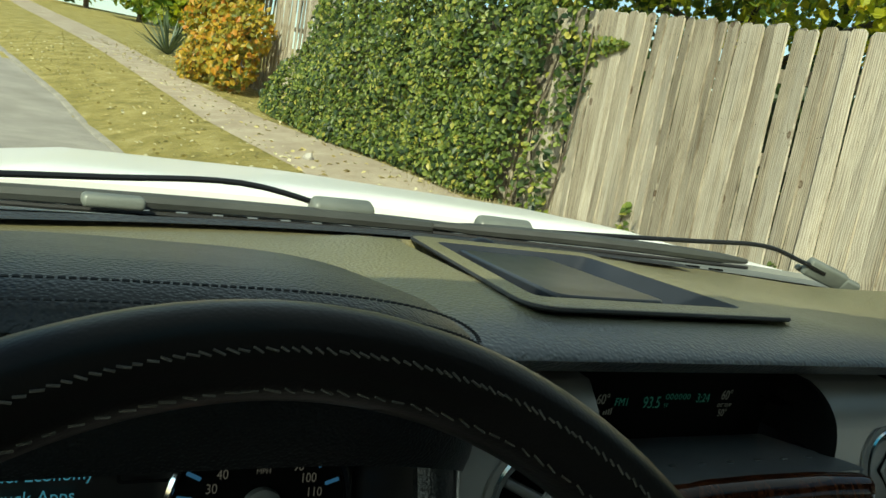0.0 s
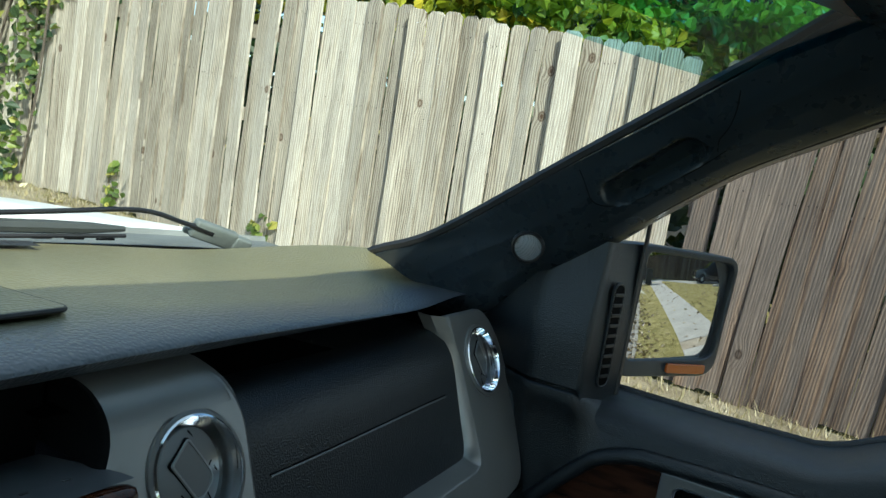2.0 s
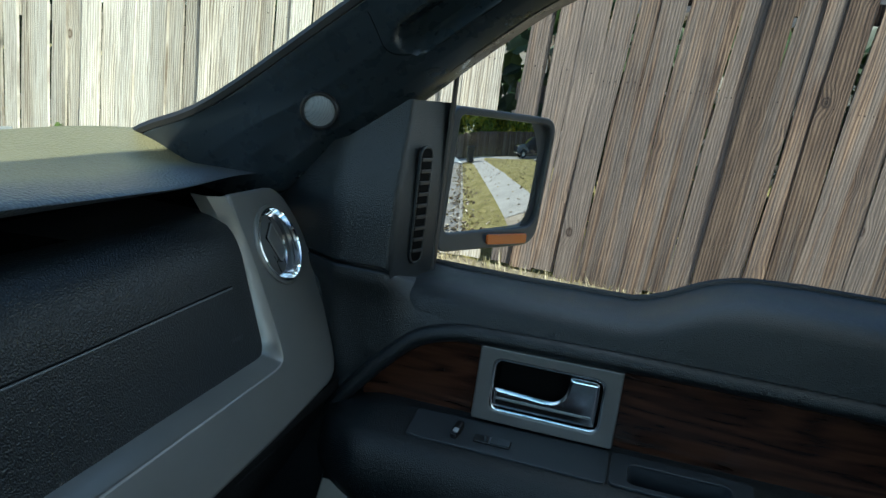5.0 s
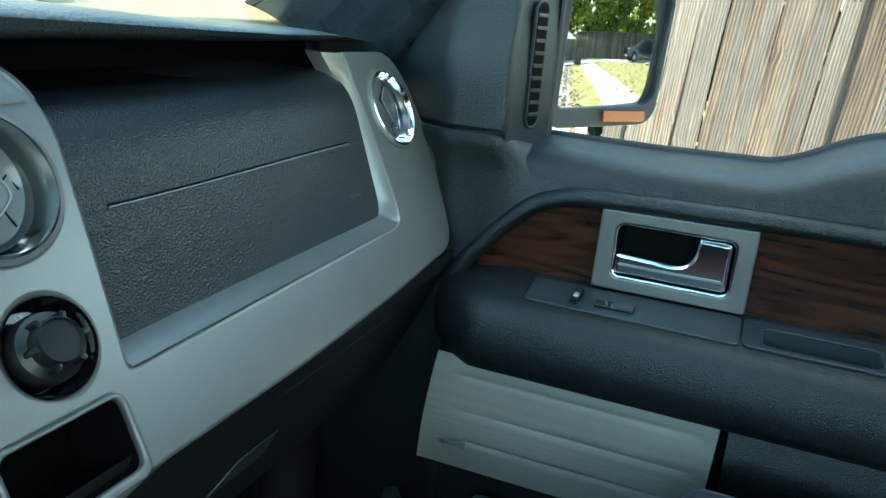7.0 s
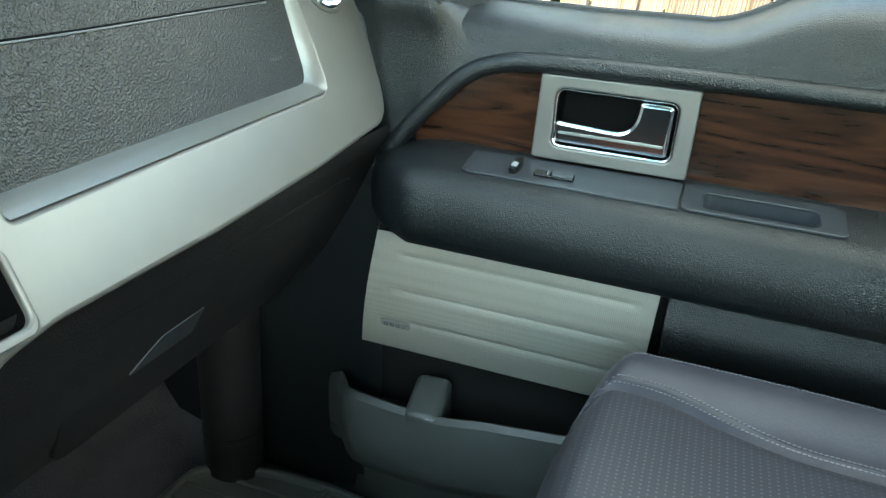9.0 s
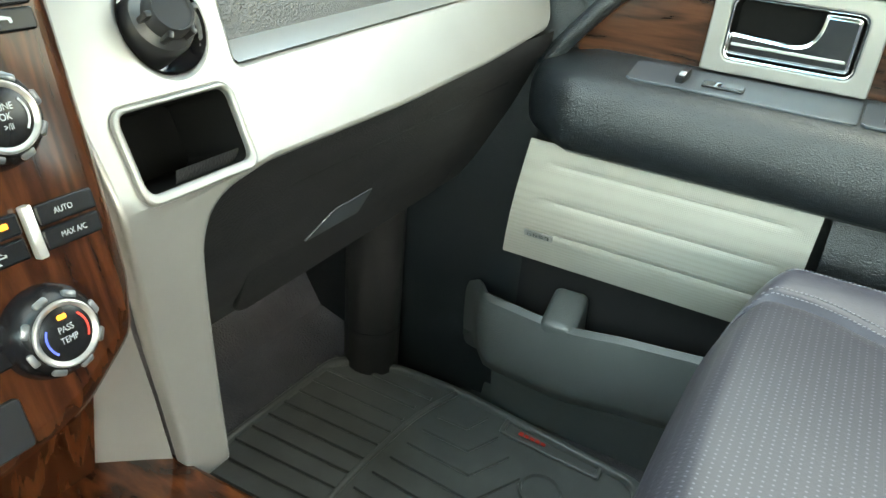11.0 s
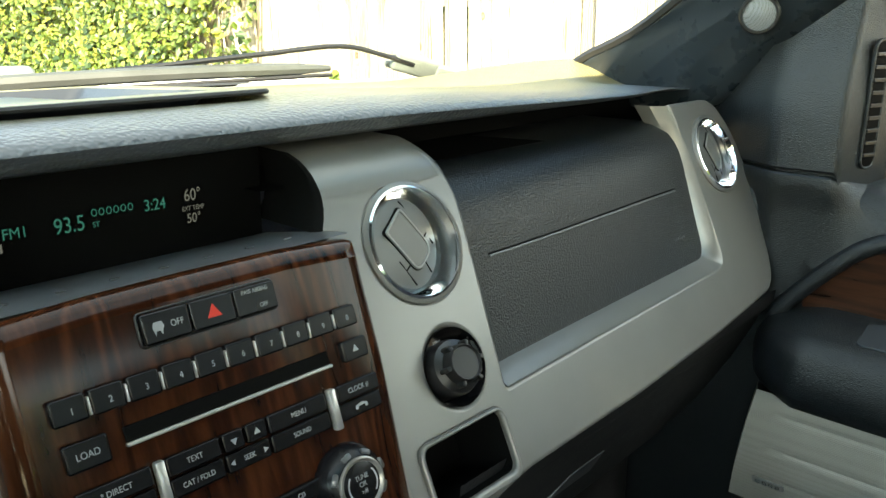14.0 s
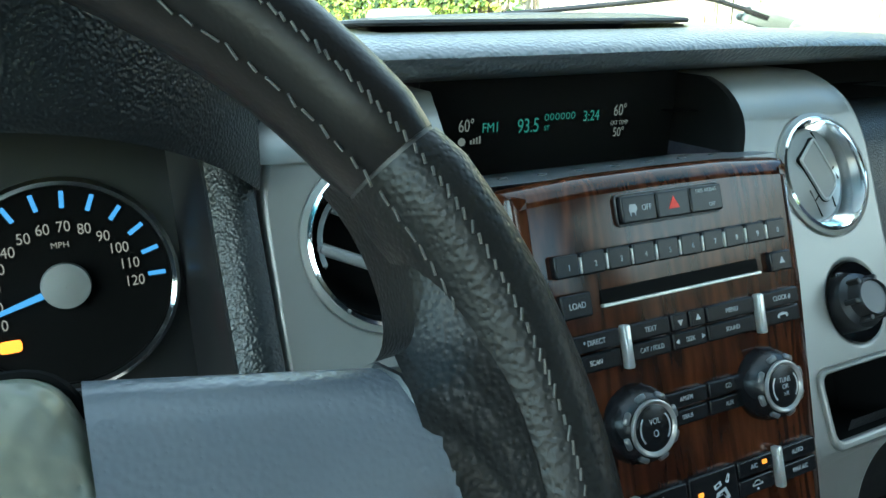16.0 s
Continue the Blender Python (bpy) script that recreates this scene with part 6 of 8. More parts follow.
def seat(xc, name, label):
    s = thing(name, (xc, -0.6, 0.5), label, "car seat", "front seats")
    hw = 0.258

    def top(u, v):
        """u across -1..1, v from the front edge back."""
        a = abs(u)
        edge = max(0.0, (a - 0.90) / 0.10) ** 2
        bol = 0.016 * smoothstep(0.60, 0.88, a)
        front = (1 - min(1.0, v / 0.07)) ** 2.4
        z = 0.931 + bol - 0.020 * edge - 0.050 * front + 0.010 * math.sin(math.pi * min(1.0, v)) * (1 - a * a)
        y = -0.338 - 0.034 * a ** 3 - v * 0.50
        return Vector((xc + u * hw * (1 - 0.03 * smoothstep(0.2, 0.8, v)), y, z))

    def join_u(v):
        """Where the perforated middle meets the side bolster."""
        return 0.70 - 0.16 * smoothstep(0.10, 0.45, v) - 0.10 * smoothstep(0.0, 0.06, 0.06 - v)

    panels = (("cushion_centre", lambda v: -join_u(v), join_u), ("cushion_side", lambda v: -1.0, lambda v: -join_u(v)), ("cushion_side", join_u, lambda v: 1.0))
    for nm, u0, u1 in panels:
        bm = bmesh.new()
        rows = []
        for i in range(29):
            row = []
            for j in range(45):
                v = (j / 44) ** 1.35
                a, b = u0(v), u1(v)
                u = a + (b - a) * i / 28
                e = min((u - a) * hw if a > -1 else 1, (b - u) * hw if b < 1 else 1)
                row.append(top(u, v) - Vector((0, 0, 0.005 * (1 - smoothstep(0, 0.010, e)))))
            rows.append(row)
        loft(bm, rows)
        part(nm, bm, PERFORATED if nm == "cushion_centre" else LEATHER, s)
    # front and side walls below the stitched edge
    bm = bmesh.new()
    loft(bm, [[top(-1 + i / 14, 0.0), top(-1 + i / 14, 0.0) + Vector((0, 0.003, -0.020)), top(-1 + i / 14, 0.0) + Vector((0, 0.0, -0.06)), top(-1 + i / 14, 0.0) + Vector((0, -0.015, -0.11)), top(-1 + i / 14, 0.0) + Vector((0, -0.06, -0.19))] for i in range(29)])
    part("cushion_front", bm, PERFORATED, s)
    for e in (1, -1):
        bm = bmesh.new()
        loft(bm, [[top(e, j / 14), top(e, j / 14) + Vector((e * 0.006, 0, -0.012)), top(e, j / 14) + Vector((e * 0.008, 0, -0.06)), top(e, j / 14) + Vector((-e * 0.01, 0, -0.19))] for j in range(15)])
        part("cushion_flank", bm, LEATHER, s)
    st = bmesh.new()
    for e in (1, -1):
        for line in (0.0, 0.016):
            for j in range(110):
                v = 0.004 + 0.0088 * j
                d = join_u(v) + 0.02 + line * 2.2
                tube(st, [top(e * d, v) + Vector((0, 0, 0.0006)), top(e * d, v + 0.0055) + Vector((0, 0, 0.0006))], 0.0005, 5)
        for line in (0.925, 0.96):
            for j in range(110):
                v = 0.004 + 0.0088 * j
                tube(st, [top(e * line, v) + Vector((0, 0, 0.0006)), top(e * line, v + 0.0055) + Vector((0, 0, 0.0006))], 0.0005, 5)
    part("stitching", st, STITCH_PALE, s, "pale double stitching")
    bm = bmesh.new()
    box(bm, (0.44, 0.46, 0.24), pose(xc, -0.66, 0.62), 0.02)
    part("seat_base", bm, SMOOTH_BLACK, s)
    bm = bmesh.new()
    rows = []
    for k, (z, y, w, d) in enumerate(((0.86, -0.88, 0.25, 0.06), (1.0, -0.92, 0.255, 0.065), (1.2, -0.97, 0.245, 0.06), (1.38, -1.01, 0.22, 0.05), (1.47, -1.03, 0.18, 0.035), (1.49, -1.035, 0.10, 0.01))):
        rows.append([(xc + w * math.copysign(abs(math.cos(a)) ** 0.4, math.cos(a)), y + d * math.copysign(abs(math.sin(a)) ** 0.6, math.sin(a)), z) for a in [2 * math.pi * i / 32 for i in range(32)]])
    loft(bm, rows, True, True)
    part("backrest", bm, LEATHER, s)
    return s


STITCH_PALE = material("thread_pale", (0.17, 0.17, 0.19), 0.7)
PERFORATED = grained("seat_leather_perforated", (0.034, 0.034, 0.043), 0.40, 420, 0.0004, 0.4, 0.15)
pv = add(PERFORATED, "ShaderNodeTexVoronoi", Scale=190.0)
pv.inputs["Randomness"].default_value = 0.0
join(PERFORATED, coords(PERFORATED, (1, 0.8, 0.0)), pv.inputs["Vector"])
PERFORATED.node_tree.links.new(ramp(PERFORATED, pv.outputs["Distance"], [(0.10, (0.085, 0.085, 0.10)), (0.20, (0.034, 0.034, 0.042))]), bsdf(PERFORATED).inputs["Base Color"])
for m in (LEATHER, PERFORATED):
    bsdf(m).inputs["Specular IOR Level"].default_value = 0.22
seat(0.395, "passenger_seat", "grey-black leather front seat with perforated centre and pale stitching")


# ---- truck outside: hood, cowl, wipers, door mirror ----
hood = thing("hood", (0, 1.3, 1.2), "white painted truck hood", "vehicle hood", kind="")
bm = bmesh.new()
rows = []
for i in range(37):
    x = -0.92 + 1.84 * i / 36
    a = abs(x)
    crown = 0.020 * smoothstep(0.62, 0.50, a) + 0.006 * smoothstep(0.3, 0.0, a)
    edge = -0.035 * smoothstep(0.78, 0.93, a) - 0.06 * smoothstep(0.90, 0.93, a)
    row = []
    for y, z in ((0.81, 1.335), (0.812, 1.352), (0.825, 1.360), (0.90, 1.358), (1.0, 1.352), (1.3, 1.333), (1.6, 1.307), (1.80, 1.283), (1.90, 1.262), (1.97, 1.225), (2.0, 1.15)):
        row.append((x, y - 0.28 * a ** 2, z + edge + crown * smoothstep(0.70, 0.9, y) * 0.7 - 0.008 * (a > 0.62)))
    rows.append(row)
loft(bm, rows)
part("panel", bm, TRUCK_WHITE, hood)
bm = bmesh.new()
for s in (1, -1):
    loft(bm, [[(s * 0.925, y - 0.12, 1.26), (s * 0.97, y - 0.12, 1.20), (s * 1.0, y - 0.12, 0.9), (s * 1.0, y - 0.12, 0.45)] for y in (0.3, 0.8, 1.4, 1.9, 2.0)])
part("fender", bm, TRUCK_WHITE, hood)
cowl = thing("cowl_panel", (0, 0.6, 1.34), "weathered grey-black plastic cowl grille", "cowl panel")
COWL = grained("cowl_plastic", (0.16, 0.168, 0.16), 0.5, 500, 0.0006, 0.4)
bm = bmesh.new()
loft(bm, [[(x, glass_base(x * 0.85) + 0.015, 1.368), (x, glass_base(x * 0.85) + 0.03, 1.362), (x, 0.64 - 0.22 * x ** 2, 1.352), (x, 0.72 - 0.25 * x ** 2, 1.345), (x, 0.775 - 0.27 * x ** 2, 1.347), (x, 0.785 - 0.28 * x ** 2, 1.356), (x, 0.80 - 0.28 * x ** 2, 1.352), (x, 0.84 - 0.28 * x ** 2, 1.30)] for x in [-0.86 + 0.04 * i for i in range(44)]])
part("panel", bm, COWL, cowl)
for k in range(26):
    x = -0.60 + 0.045 * k
    bm = bmesh.new()
    box(bm, (0.030, 0.006, 0.006), pose(x, 0.660 - 0.23 * x ** 2, 1.3505, -5), 0.001)
    part("slot", bm, DARK, cowl)


BLADE = grained("blade_plastic", (0.06, 0.064, 0.062), 0.45, 500, 0.0004, 0.3)


def wiper(pivot, arm, blade0, blade1, label):
    w = thing("windshield_wiper", pivot, label, "wiper", "windshield wipers")
    bm = bmesh.new()
    tube(bm, spline(arm, 5), [0.0065] * 4 + [0.0036] * (len(arm) * 5 - 8), 8)
    part("arm", bm, SMOOTH_BLACK, w)
    bm = bmesh.new()
    d = Vector(arm[1]) - Vector(arm[0])
    m = frame_at(Vector(pivot), d, (0, -0.45, 0.9))
    box(bm, (0.075, 0.030, 0.016), m @ Matrix.Translation((0.01, 0, 0)), 0.005, 3)
    box(bm, (0.030, 0.024, 0.014), m @ Matrix.Translation((-0.038, 0, -0.003)), 0.004, 3)
    box(bm, (0.045, 0.010, 0.010), m @ Matrix.Translation((0.03, -0.012, 0.008)), 0.003, 2)
    part("pivot_head", bm, WORN_PLASTIC, w)
    bm = bmesh.new()
    b0, b1 = Vector(blade0), Vector(blade1)
    tube(bm, [b0.lerp(b1, t) + Vector((0, 0, 0.004 * math.sin(math.pi * t))) for t in [i / 10 for i in range(11)]], [0.004, 0.008, 0.009, 0.009, 0.009, 0.009, 0.009, 0.009, 0.009, 0.008, 0.004], 8)
    part("blade", bm, BLADE, w)
    bm = bmesh.new()
    tube(bm, [b0 + Vector((0, -0.004, -0.009)), b1 + Vector((0, -0.004, -0.009))], 0.003, 6)
    part("wiper_rubber", bm, RUBBER, w)
    bm = bmesh.new()
    c = Vector(arm[-1])
    box(bm, (0.085, 0.030, 0.026), frame_at(c, b1 - b0, (0, -0.5, 0.85)), 0.009, 3)
    part("blade_clip", bm, WORN_PLASTIC, w)


WORN_PLASTIC = grained("worn_grey_plastic", (0.15, 0.165, 0.155), 0.4, 300, 0.0004, 0.3)
wiper((0.600, 0.440, 1.386), [(0.585, 0.44, 1.391), (0.54, 0.452, 1.404), (0.476, 0.472, 1.418), (0.36, 0.50, 1.409), (0.20, 0.535, 1.396), (0.06, 0.55, 1.388)], (-0.05, 0.545, 1.383), (0.47, 0.49, 1.388), "black windshield wiper resting at the foot of the glass")
wiper((-0.90, 0.36, 1.36), [(-0.86, 0.38, 1.372), (-0.74, 0.43, 1.383), (-0.62, 0.48, 1.390), (-0.45, 0.53, 1.399), (-0.30, 0.55, 1.408), (-0.175, 0.552, 1.388)], (-0.62, 0.49, 1.376), (0.02, 0.56, 1.380), "black windshield wiper with a worn grey clip")
bm = bmesh.new()
box(bm, (0.060, 0.022, 0.014), pose(-0.437, 0.484, 1.382, 0, 0, 6), 0.005, 3)
tagged(part("washer_cap", bm, WORN_PLASTIC), "worn grey plastic wiper cover on the cowl", "wiper part")

# door mirror
MN = Vector((-0.60, -0.795, 0.045)).normalized()
mirror = thing("door_mirror", (1.05, 0.02, 1.20), "black door mirror with amber reflector, standing off the door", "door mirror")
MC = Vector((1.083, -0.163, 1.367))
MF = frame_at(MC, Vector((0, 0, 1)).cross(MN), (0, 0, 1))
MIRROR_BLACK = grained("mirror_plastic", (0.055, 0.060, 0.066), 0.35, 900, 0.0003, 0.3)
hl = rounded([(-0.115, -0.119), (0.093, -0.112), (0.106, 0.101), (-0.112, 0.107)], [0.02, 0.035, 0.03, 0.02], 6)
gl = rounded([(-0.105, -0.089), (0.087, -0.080), (0.096, 0.090), (-0.098, 0.095)], [0.012, 0.028, 0.022, 0.012], 6)
plate("mirror_rim", [hl, gl], 0.016, 0.003, MF @ Matrix.Translation((0, 0, 0.007)), MIRROR_BLACK, mirror)
# the convex glass sits turned a little in its rim
GN = Vector((-0.560, -0.828, 0.010)).normalized()
GF = frame_at(MC, Vector((0, 0, 1)).cross(GN), (0, 0, 1))
dense = [(a[0] + (b[0] - a[0]) * k / 10, a[1] + (b[1] - a[1]) * k / 10) for a, b in zip(gl, gl[1:] + gl[:1]) for k in range(10 if math.hypot(a[0] - b[0], a[1] - b[1]) > 0.03 else 1)]
bm = bmesh.new()
rings = [[GF @ Vector((x * k / 12, y * k / 12, 0.003 - ((x * k / 12) ** 2 + (y * k / 12) ** 2) / 2.8)) for x, y in [(px * 1.03, py * 1.03) for px, py in dense]] for k in range(12, 0, -1)]
loft(bm, rings, True, False)
bm.faces.new([bm.verts.new(p) for p in rings[-1]])
bmesh.ops.remove_doubles(bm, verts=bm.verts, dist=1e-6)
part("mirror_glass", bm, MIRROR, mirror, "convex mirror glass")
bm = bmesh.new()
rings = []
for s, d in ((1.0, -0.004), (1.0, -0.03), (0.96, -0.07), (0.85, -0.11), (0.62, -0.14), (0.3, -0.152), (0.02, -0.154)):
    rings.append([MF @ Vector((x * s, y * s, d)) for x, y in hl])
loft(bm, rings, True, True)
part("mirror_housing", bm, MIRROR_BLACK, mirror)
plate("reflector", [rrect(0.086, 0.017, 0.004, 0.023, -0.0990)], 0.006, 0.0015, MF @ Matrix.Translation((0, 0, 0.014)), AMBER, mirror, "amber reflector")
bm = bmesh.new()
tube(bm, [(0.93, 0.03, 1.27), (1.02, 0.02, 1.29), (1.12, -0.03, 1.33)], 0.04, 10)
part("mirror_arm", bm, SMOOTH_BLACK, mirror)


# ---- outside ----
def lift(y):
    """How the street climbs ahead."""
    return lerp_curve([(-400, -0.6), (-30, -0.3), (0, 0.0), (12, 0.60), (60, 5.0), (400, 7.0)], y)


def kerb_x(y):
    return lerp_curve([(-60, 1.0), (-5, 1.30), (0, 1.28), (10, -0.10), (14.7, -0.94), (21.4, -2.46), (60, -11.5)], y)


def path_l(y):
    return lerp_curve([(-26, 2.05), (-5, 2.22), (0, 2.20), (7.7, 1.65), (13.8, 0.90), (21.0, -0.20), (33.0, -2.2), (60, -7.0)], y)


def path_r(y):
    return lerp_curve([(-26, 3.10), (-5, 3.22), (0, 3.20), (7.6, 2.80), (12.8, 1.95), (20.5, 1.0), (35.0, -1.0), (60, -5.6)], y)


def fence_x(y):
    return 3.72 - 0.05 * y if y > 0 else 3.72


def ground_z(x, y):
    k = kerb_x(y)
    rise = lerp_curve([(0, 1.0), (20, 0.75), (40, 0.4)], abs(y))
    up = rise * lerp_curve([(0.0, 0.02), (0.5, 0.20), (1.2, 0.42), (2.4, 0.63), (8, 0.75)], x - k) if x > k else 0.0
    return lift(y) + up - 0.04


def strip(name, left, right, y0, y1, n, above, mat, cross=6):
    bm = bmesh.new()
    rows = []
    for i in range(n + 1):
        y = y0 + (y1 - y0) * i / n
        a, b = left(y), right(y)
        rows.append([(a + (b - a) * j / cross, y, ground_z(a + (b - a) * j / cross, y) + above) for j in range(cross + 1)])
    loft(bm, rows)
    return part(name, bm, mat)


def earth(name, stops, scale, rough=0.95, fine=60.0, depth=0.02):
    m = material(name, stops[len(stops) // 2][1], rough)
    v = coords(m)
    a = noise_tex(m, v, scale, 8, 0.7)
    f = noise_tex(m, v, fine, 4, 0.7)
    mix = m.node_tree.nodes.new("ShaderNodeMath")
    mix.operation = "MULTIPLY_ADD"
    mix.inputs[1].default_value = 0.6
    join(m, f, mix.inputs[0])
    join(m, a, mix.inputs[2])
    join(m, ramp(m, mix.outputs[0], stops), bsdf(m).inputs["Base Color"])
    bump(m, f, 0.8, depth)
    return m


LAWN = earth("dry_lawn", [(0.55, (0.16, 0.145, 0.036)), (0.78, (0.34, 0.285, 0.085)), (1.05, (0.50, 0.42, 0.18))], 2.5, 0.95, 60, 0.06)
DIRT = earth("packed_dirt", [(0.55, (0.26, 0.21, 0.155)), (0.78, (0.36, 0.30, 0.23)), (1.05, (0.47, 0.41, 0.32))], 1.8, 0.95, 70, 0.01)
ASPHALT = earth("old_asphalt", [(0.55, (0.22, 0.205, 0.185)), (0.8, (0.30, 0.28, 0.255)), (1.05, (0.38, 0.355, 0.325))], 1.2, 0.9, 160, 0.006)
CONCRETE = earth("concrete", [(0.55, (0.30, 0.285, 0.26)), (0.8, (0.39, 0.37, 0.34)), (1.05, (0.47, 0.45, 0.42))], 1.5, 0.9, 90, 0.004)

bm = bmesh.new()
rows = []
gy = [-400, -200, -100, -60, -40, -30, -25, -20] + [-16 + i for i in range(60)] + [50, 60, 80, 120, 200, 400]
gx = [-400, -150, -60, -30, -15, -8, -5, -3] + [-2 + 0.5 * i for i in range(17)] + [8, 11, 15, 25, 50, 120, 400]
for y in gy:
    rows.append([(x, y, ground_z(x, y) - 0.14 if x < kerb_x(y) + 0.05 else ground_z(x, y)) for x in gx])
loft(bm, rows)
tagged(part("ground", bm, LAWN), "dry yellow-green lawn scattered with leaves", "lawn", kind="structure")
tagged(strip("verge", lambda y: kerb_x(y) + 0.02, lambda y: path_l(y) + 0.05, -60, 58, 160, 0.008, LAWN), "dry yellow-green grass verge beside the street", "verge", kind="structure")
road = strip("road", lambda y: kerb_x(y) - 7.5, lambda y: kerb_x(y), -60, 60, 120, 0.0, ASPHALT, 8)
tagged(road, "weathered grey asphalt street", "road", kind="structure")
bm = bmesh.new()
rows = []
for i in range(121):
    y = -60 + i
    k = kerb_x(y)
    z = lift(y) - 0.04
    rows.append([(k - 0.03, y, z - 0.05), (k - 0.02, y, z + 0.03), (k + 0.01, y, z + 0.045), (k + 0.10, y, z + 0.050), (k + 0.12, y, z - 0.02)])
loft(bm, rows)
KERB = earth("worn_kerb", [(0.55, (0.20, 0.185, 0.16)), (0.8, (0.28, 0.26, 0.23)), (1.05, (0.38, 0.36, 0.32))], 3.0, 0.9, 60, 0.01)
tagged(part("kerb", bm, KERB), "worn concrete kerb along the street", "kerb", kind="structure")
tagged(strip("path", path_l, path_r, -4.6, 58, 130, 0.012, DIRT), "bare earth footpath through the verge", "path", kind="structure")
for y0, y1 in ((-21.0, -4.55), (-4.05, -2.6)):
    tagged(strip("sidewalk", path_l, path_r, y0, y1, 24, 0.020, CONCRETE), "pale concrete sidewalk with a broken earthy gap", "sidewalk", "sidewalk stretches", kind="structure")

# fence
def board_material(name, a, b, c, grey_tone, streak, spread=0.26):
    """Weathered pine: growth lines that bend round knots, fibres, grey streaks, dark edges; each board its own."""
    m = material(name, b, 0.85)
    nodes = m.node_tree.nodes

    def maths(op, x, y, z=None):
        n = nodes.new("ShaderNodeMath")
        n.operation = op
        for k, v in enumerate((x, y, z)):
            if v is None:
                continue
            if isinstance(v, (int, float)):
                n.inputs[k].default_value = v
            else:
                join(m, v, n.inputs[k])
        return n.outputs[0]

    def vec(x, y, z):
        n = nodes.new("ShaderNodeCombineXYZ")
        for k, v in enumerate((x, y, z)):
            if isinstance(v, (int, float)):
                n.inputs[k].default_value = v
            else:
                join(m, v, n.inputs[k])
        return n.outputs[0]

    def mixed(fac, one, two):
        n = nodes.new("ShaderNodeMix")
        n.data_type = "RGBA"
        join(m, fac, n.inputs["Factor"])
        for sock, v in (("A", one), ("B", two)):
            if isinstance(v, tuple):
                n.inputs[sock].default_value = (*v, 1)
            else:
                join(m, v, n.inputs[sock])
        return n.outputs["Result"]

    sep = nodes.new("ShaderNodeSeparateXYZ")
    join(m, nodes.new("ShaderNodeTexCoord").outputs["Object"], sep.inputs[0])
    rnd = nodes.new("ShaderNodeObjectInfo").outputs["Random"]
    y, z = sep.outputs["Y"], sep.outputs["Z"]
    zr = maths("MULTIPLY_ADD", rnd, 71.0, z)
    yr = maths("MULTIPLY_ADD", rnd, 13.0, y)
    # knots, in about a third of the cells
    kv = add(m, "ShaderNodeTexVoronoi", Scale=5.0)
    join(m, vec(yr, maths("MULTIPLY", zr, 0.70), maths("MULTIPLY", rnd, 9.0)), kv.inputs["Vector"])
    ks = nodes.new("ShaderNodeSeparateColor")
    join(m, kv.outputs["Color"], ks.inputs[0])
    gate = ramp(m, ks.outputs[0], [(0.34, (0, 0, 0)), (0.36, (1, 1, 1))])
    knot = maths("MULTIPLY", ramp(m, kv.outputs["Distance"], [(0.040, (1, 1, 1)), (0.060, (0.5, 0.5, 0.5)), (0.088, (0.95, 0.95, 0.95)), (0.120, (0, 0, 0))]), gate)
    halo = maths("MULTIPLY", ramp(m, kv.outputs["Distance"], [(0.06, (1, 1, 1)), (0.30, (0, 0, 0))]), gate)
    # growth lines
    wave = add(m, "ShaderNodeTexWave", Scale=21.0, Distortion=7.5, Detail=3.0, Detail_Scale=1.1)
    join(m, vec(maths("MULTIPLY_ADD", halo, 0.022, yr), maths("MULTIPLY", zr, 0.085), rnd), wave.inputs["Vector"])
    fibre = noise_tex(m, vec(maths("MULTIPLY", yr, 330.0), maths("MULTIPLY", zr, 7.0), rnd), 1.0, 4, 0.6)
    wide = noise_tex(m, vec(maths("MULTIPLY", yr, 11.0), maths("MULTIPLY", zr, 1.5), rnd), 1.0, 5, 0.6, 0.4)
    tone = maths("MULTIPLY_ADD", wave.outputs["Fac"], 0.22, maths("MULTIPLY_ADD", fibre, 0.38, maths("MULTIPLY", wide, 0.62)))
    col = ramp(m, tone, [(0.42, a), (0.60, b), (0.80, c)])
    # silver-grey weathering in long streaks
    wz = noise_tex(m, vec(maths("MULTIPLY", yr, 18.0), maths("MULTIPLY", zr, 0.9), maths("ADD", rnd, 4.0)), 1.0, 6, 0.6, 0.3)
    greys = ramp(m, fibre, [(0.35, shade(grey_tone, 0.62)), (0.65, shade(grey_tone, 1.2))])
    col = mixed(ramp(m, maths("MULTIPLY_ADD", rnd, 0.36, maths("SUBTRACT", wz, 0.18)), [(0.44, (0, 0, 0)), (0.60, (streak, streak, streak))]), col, greys)
    col = mixed(maths("MULTIPLY", ramp(m, wave.outputs["Fac"], [(0.05, (1, 1, 1)), (0.22, (0, 0, 0))]), 0.30), col, shade(a, 1.1))
    # drying cracks along the grain, dark edges, knots
    crack = noise_tex(m, vec(maths("MULTIPLY", yr, 95.0), maths("MULTIPLY", zr, 2.2), maths("ADD", rnd, 7.0)), 1.0, 2, 0.5, 0.2)
    col = mixed(ramp(m, crack, [(0.290, (0.8, 0.8, 0.8)), (0.330, (0, 0, 0))]), col, shade(a, 0.55))
    edge = maths("MULTIPLY_ADD", maths("ABSOLUTE", y, 0.0), 13.0, wz)
    col = mixed(ramp(m, edge, [(1.0, (0, 0, 0)), (1.32, (0.55, 0.55, 0.55))]), col, shade(grey_tone, 0.40))
    col = mixed(knot, col, (a[0] * 0.62, a[1] * 0.42, a[2] * 0.28))
    hsv = nodes.new("ShaderNodeHueSaturation")
    rr = add(m, "ShaderNodeMapRange")
    rr.inputs["To Min"].default_value, rr.inputs["To Max"].default_value = 1 - spread, 1 + 0.7 * spread
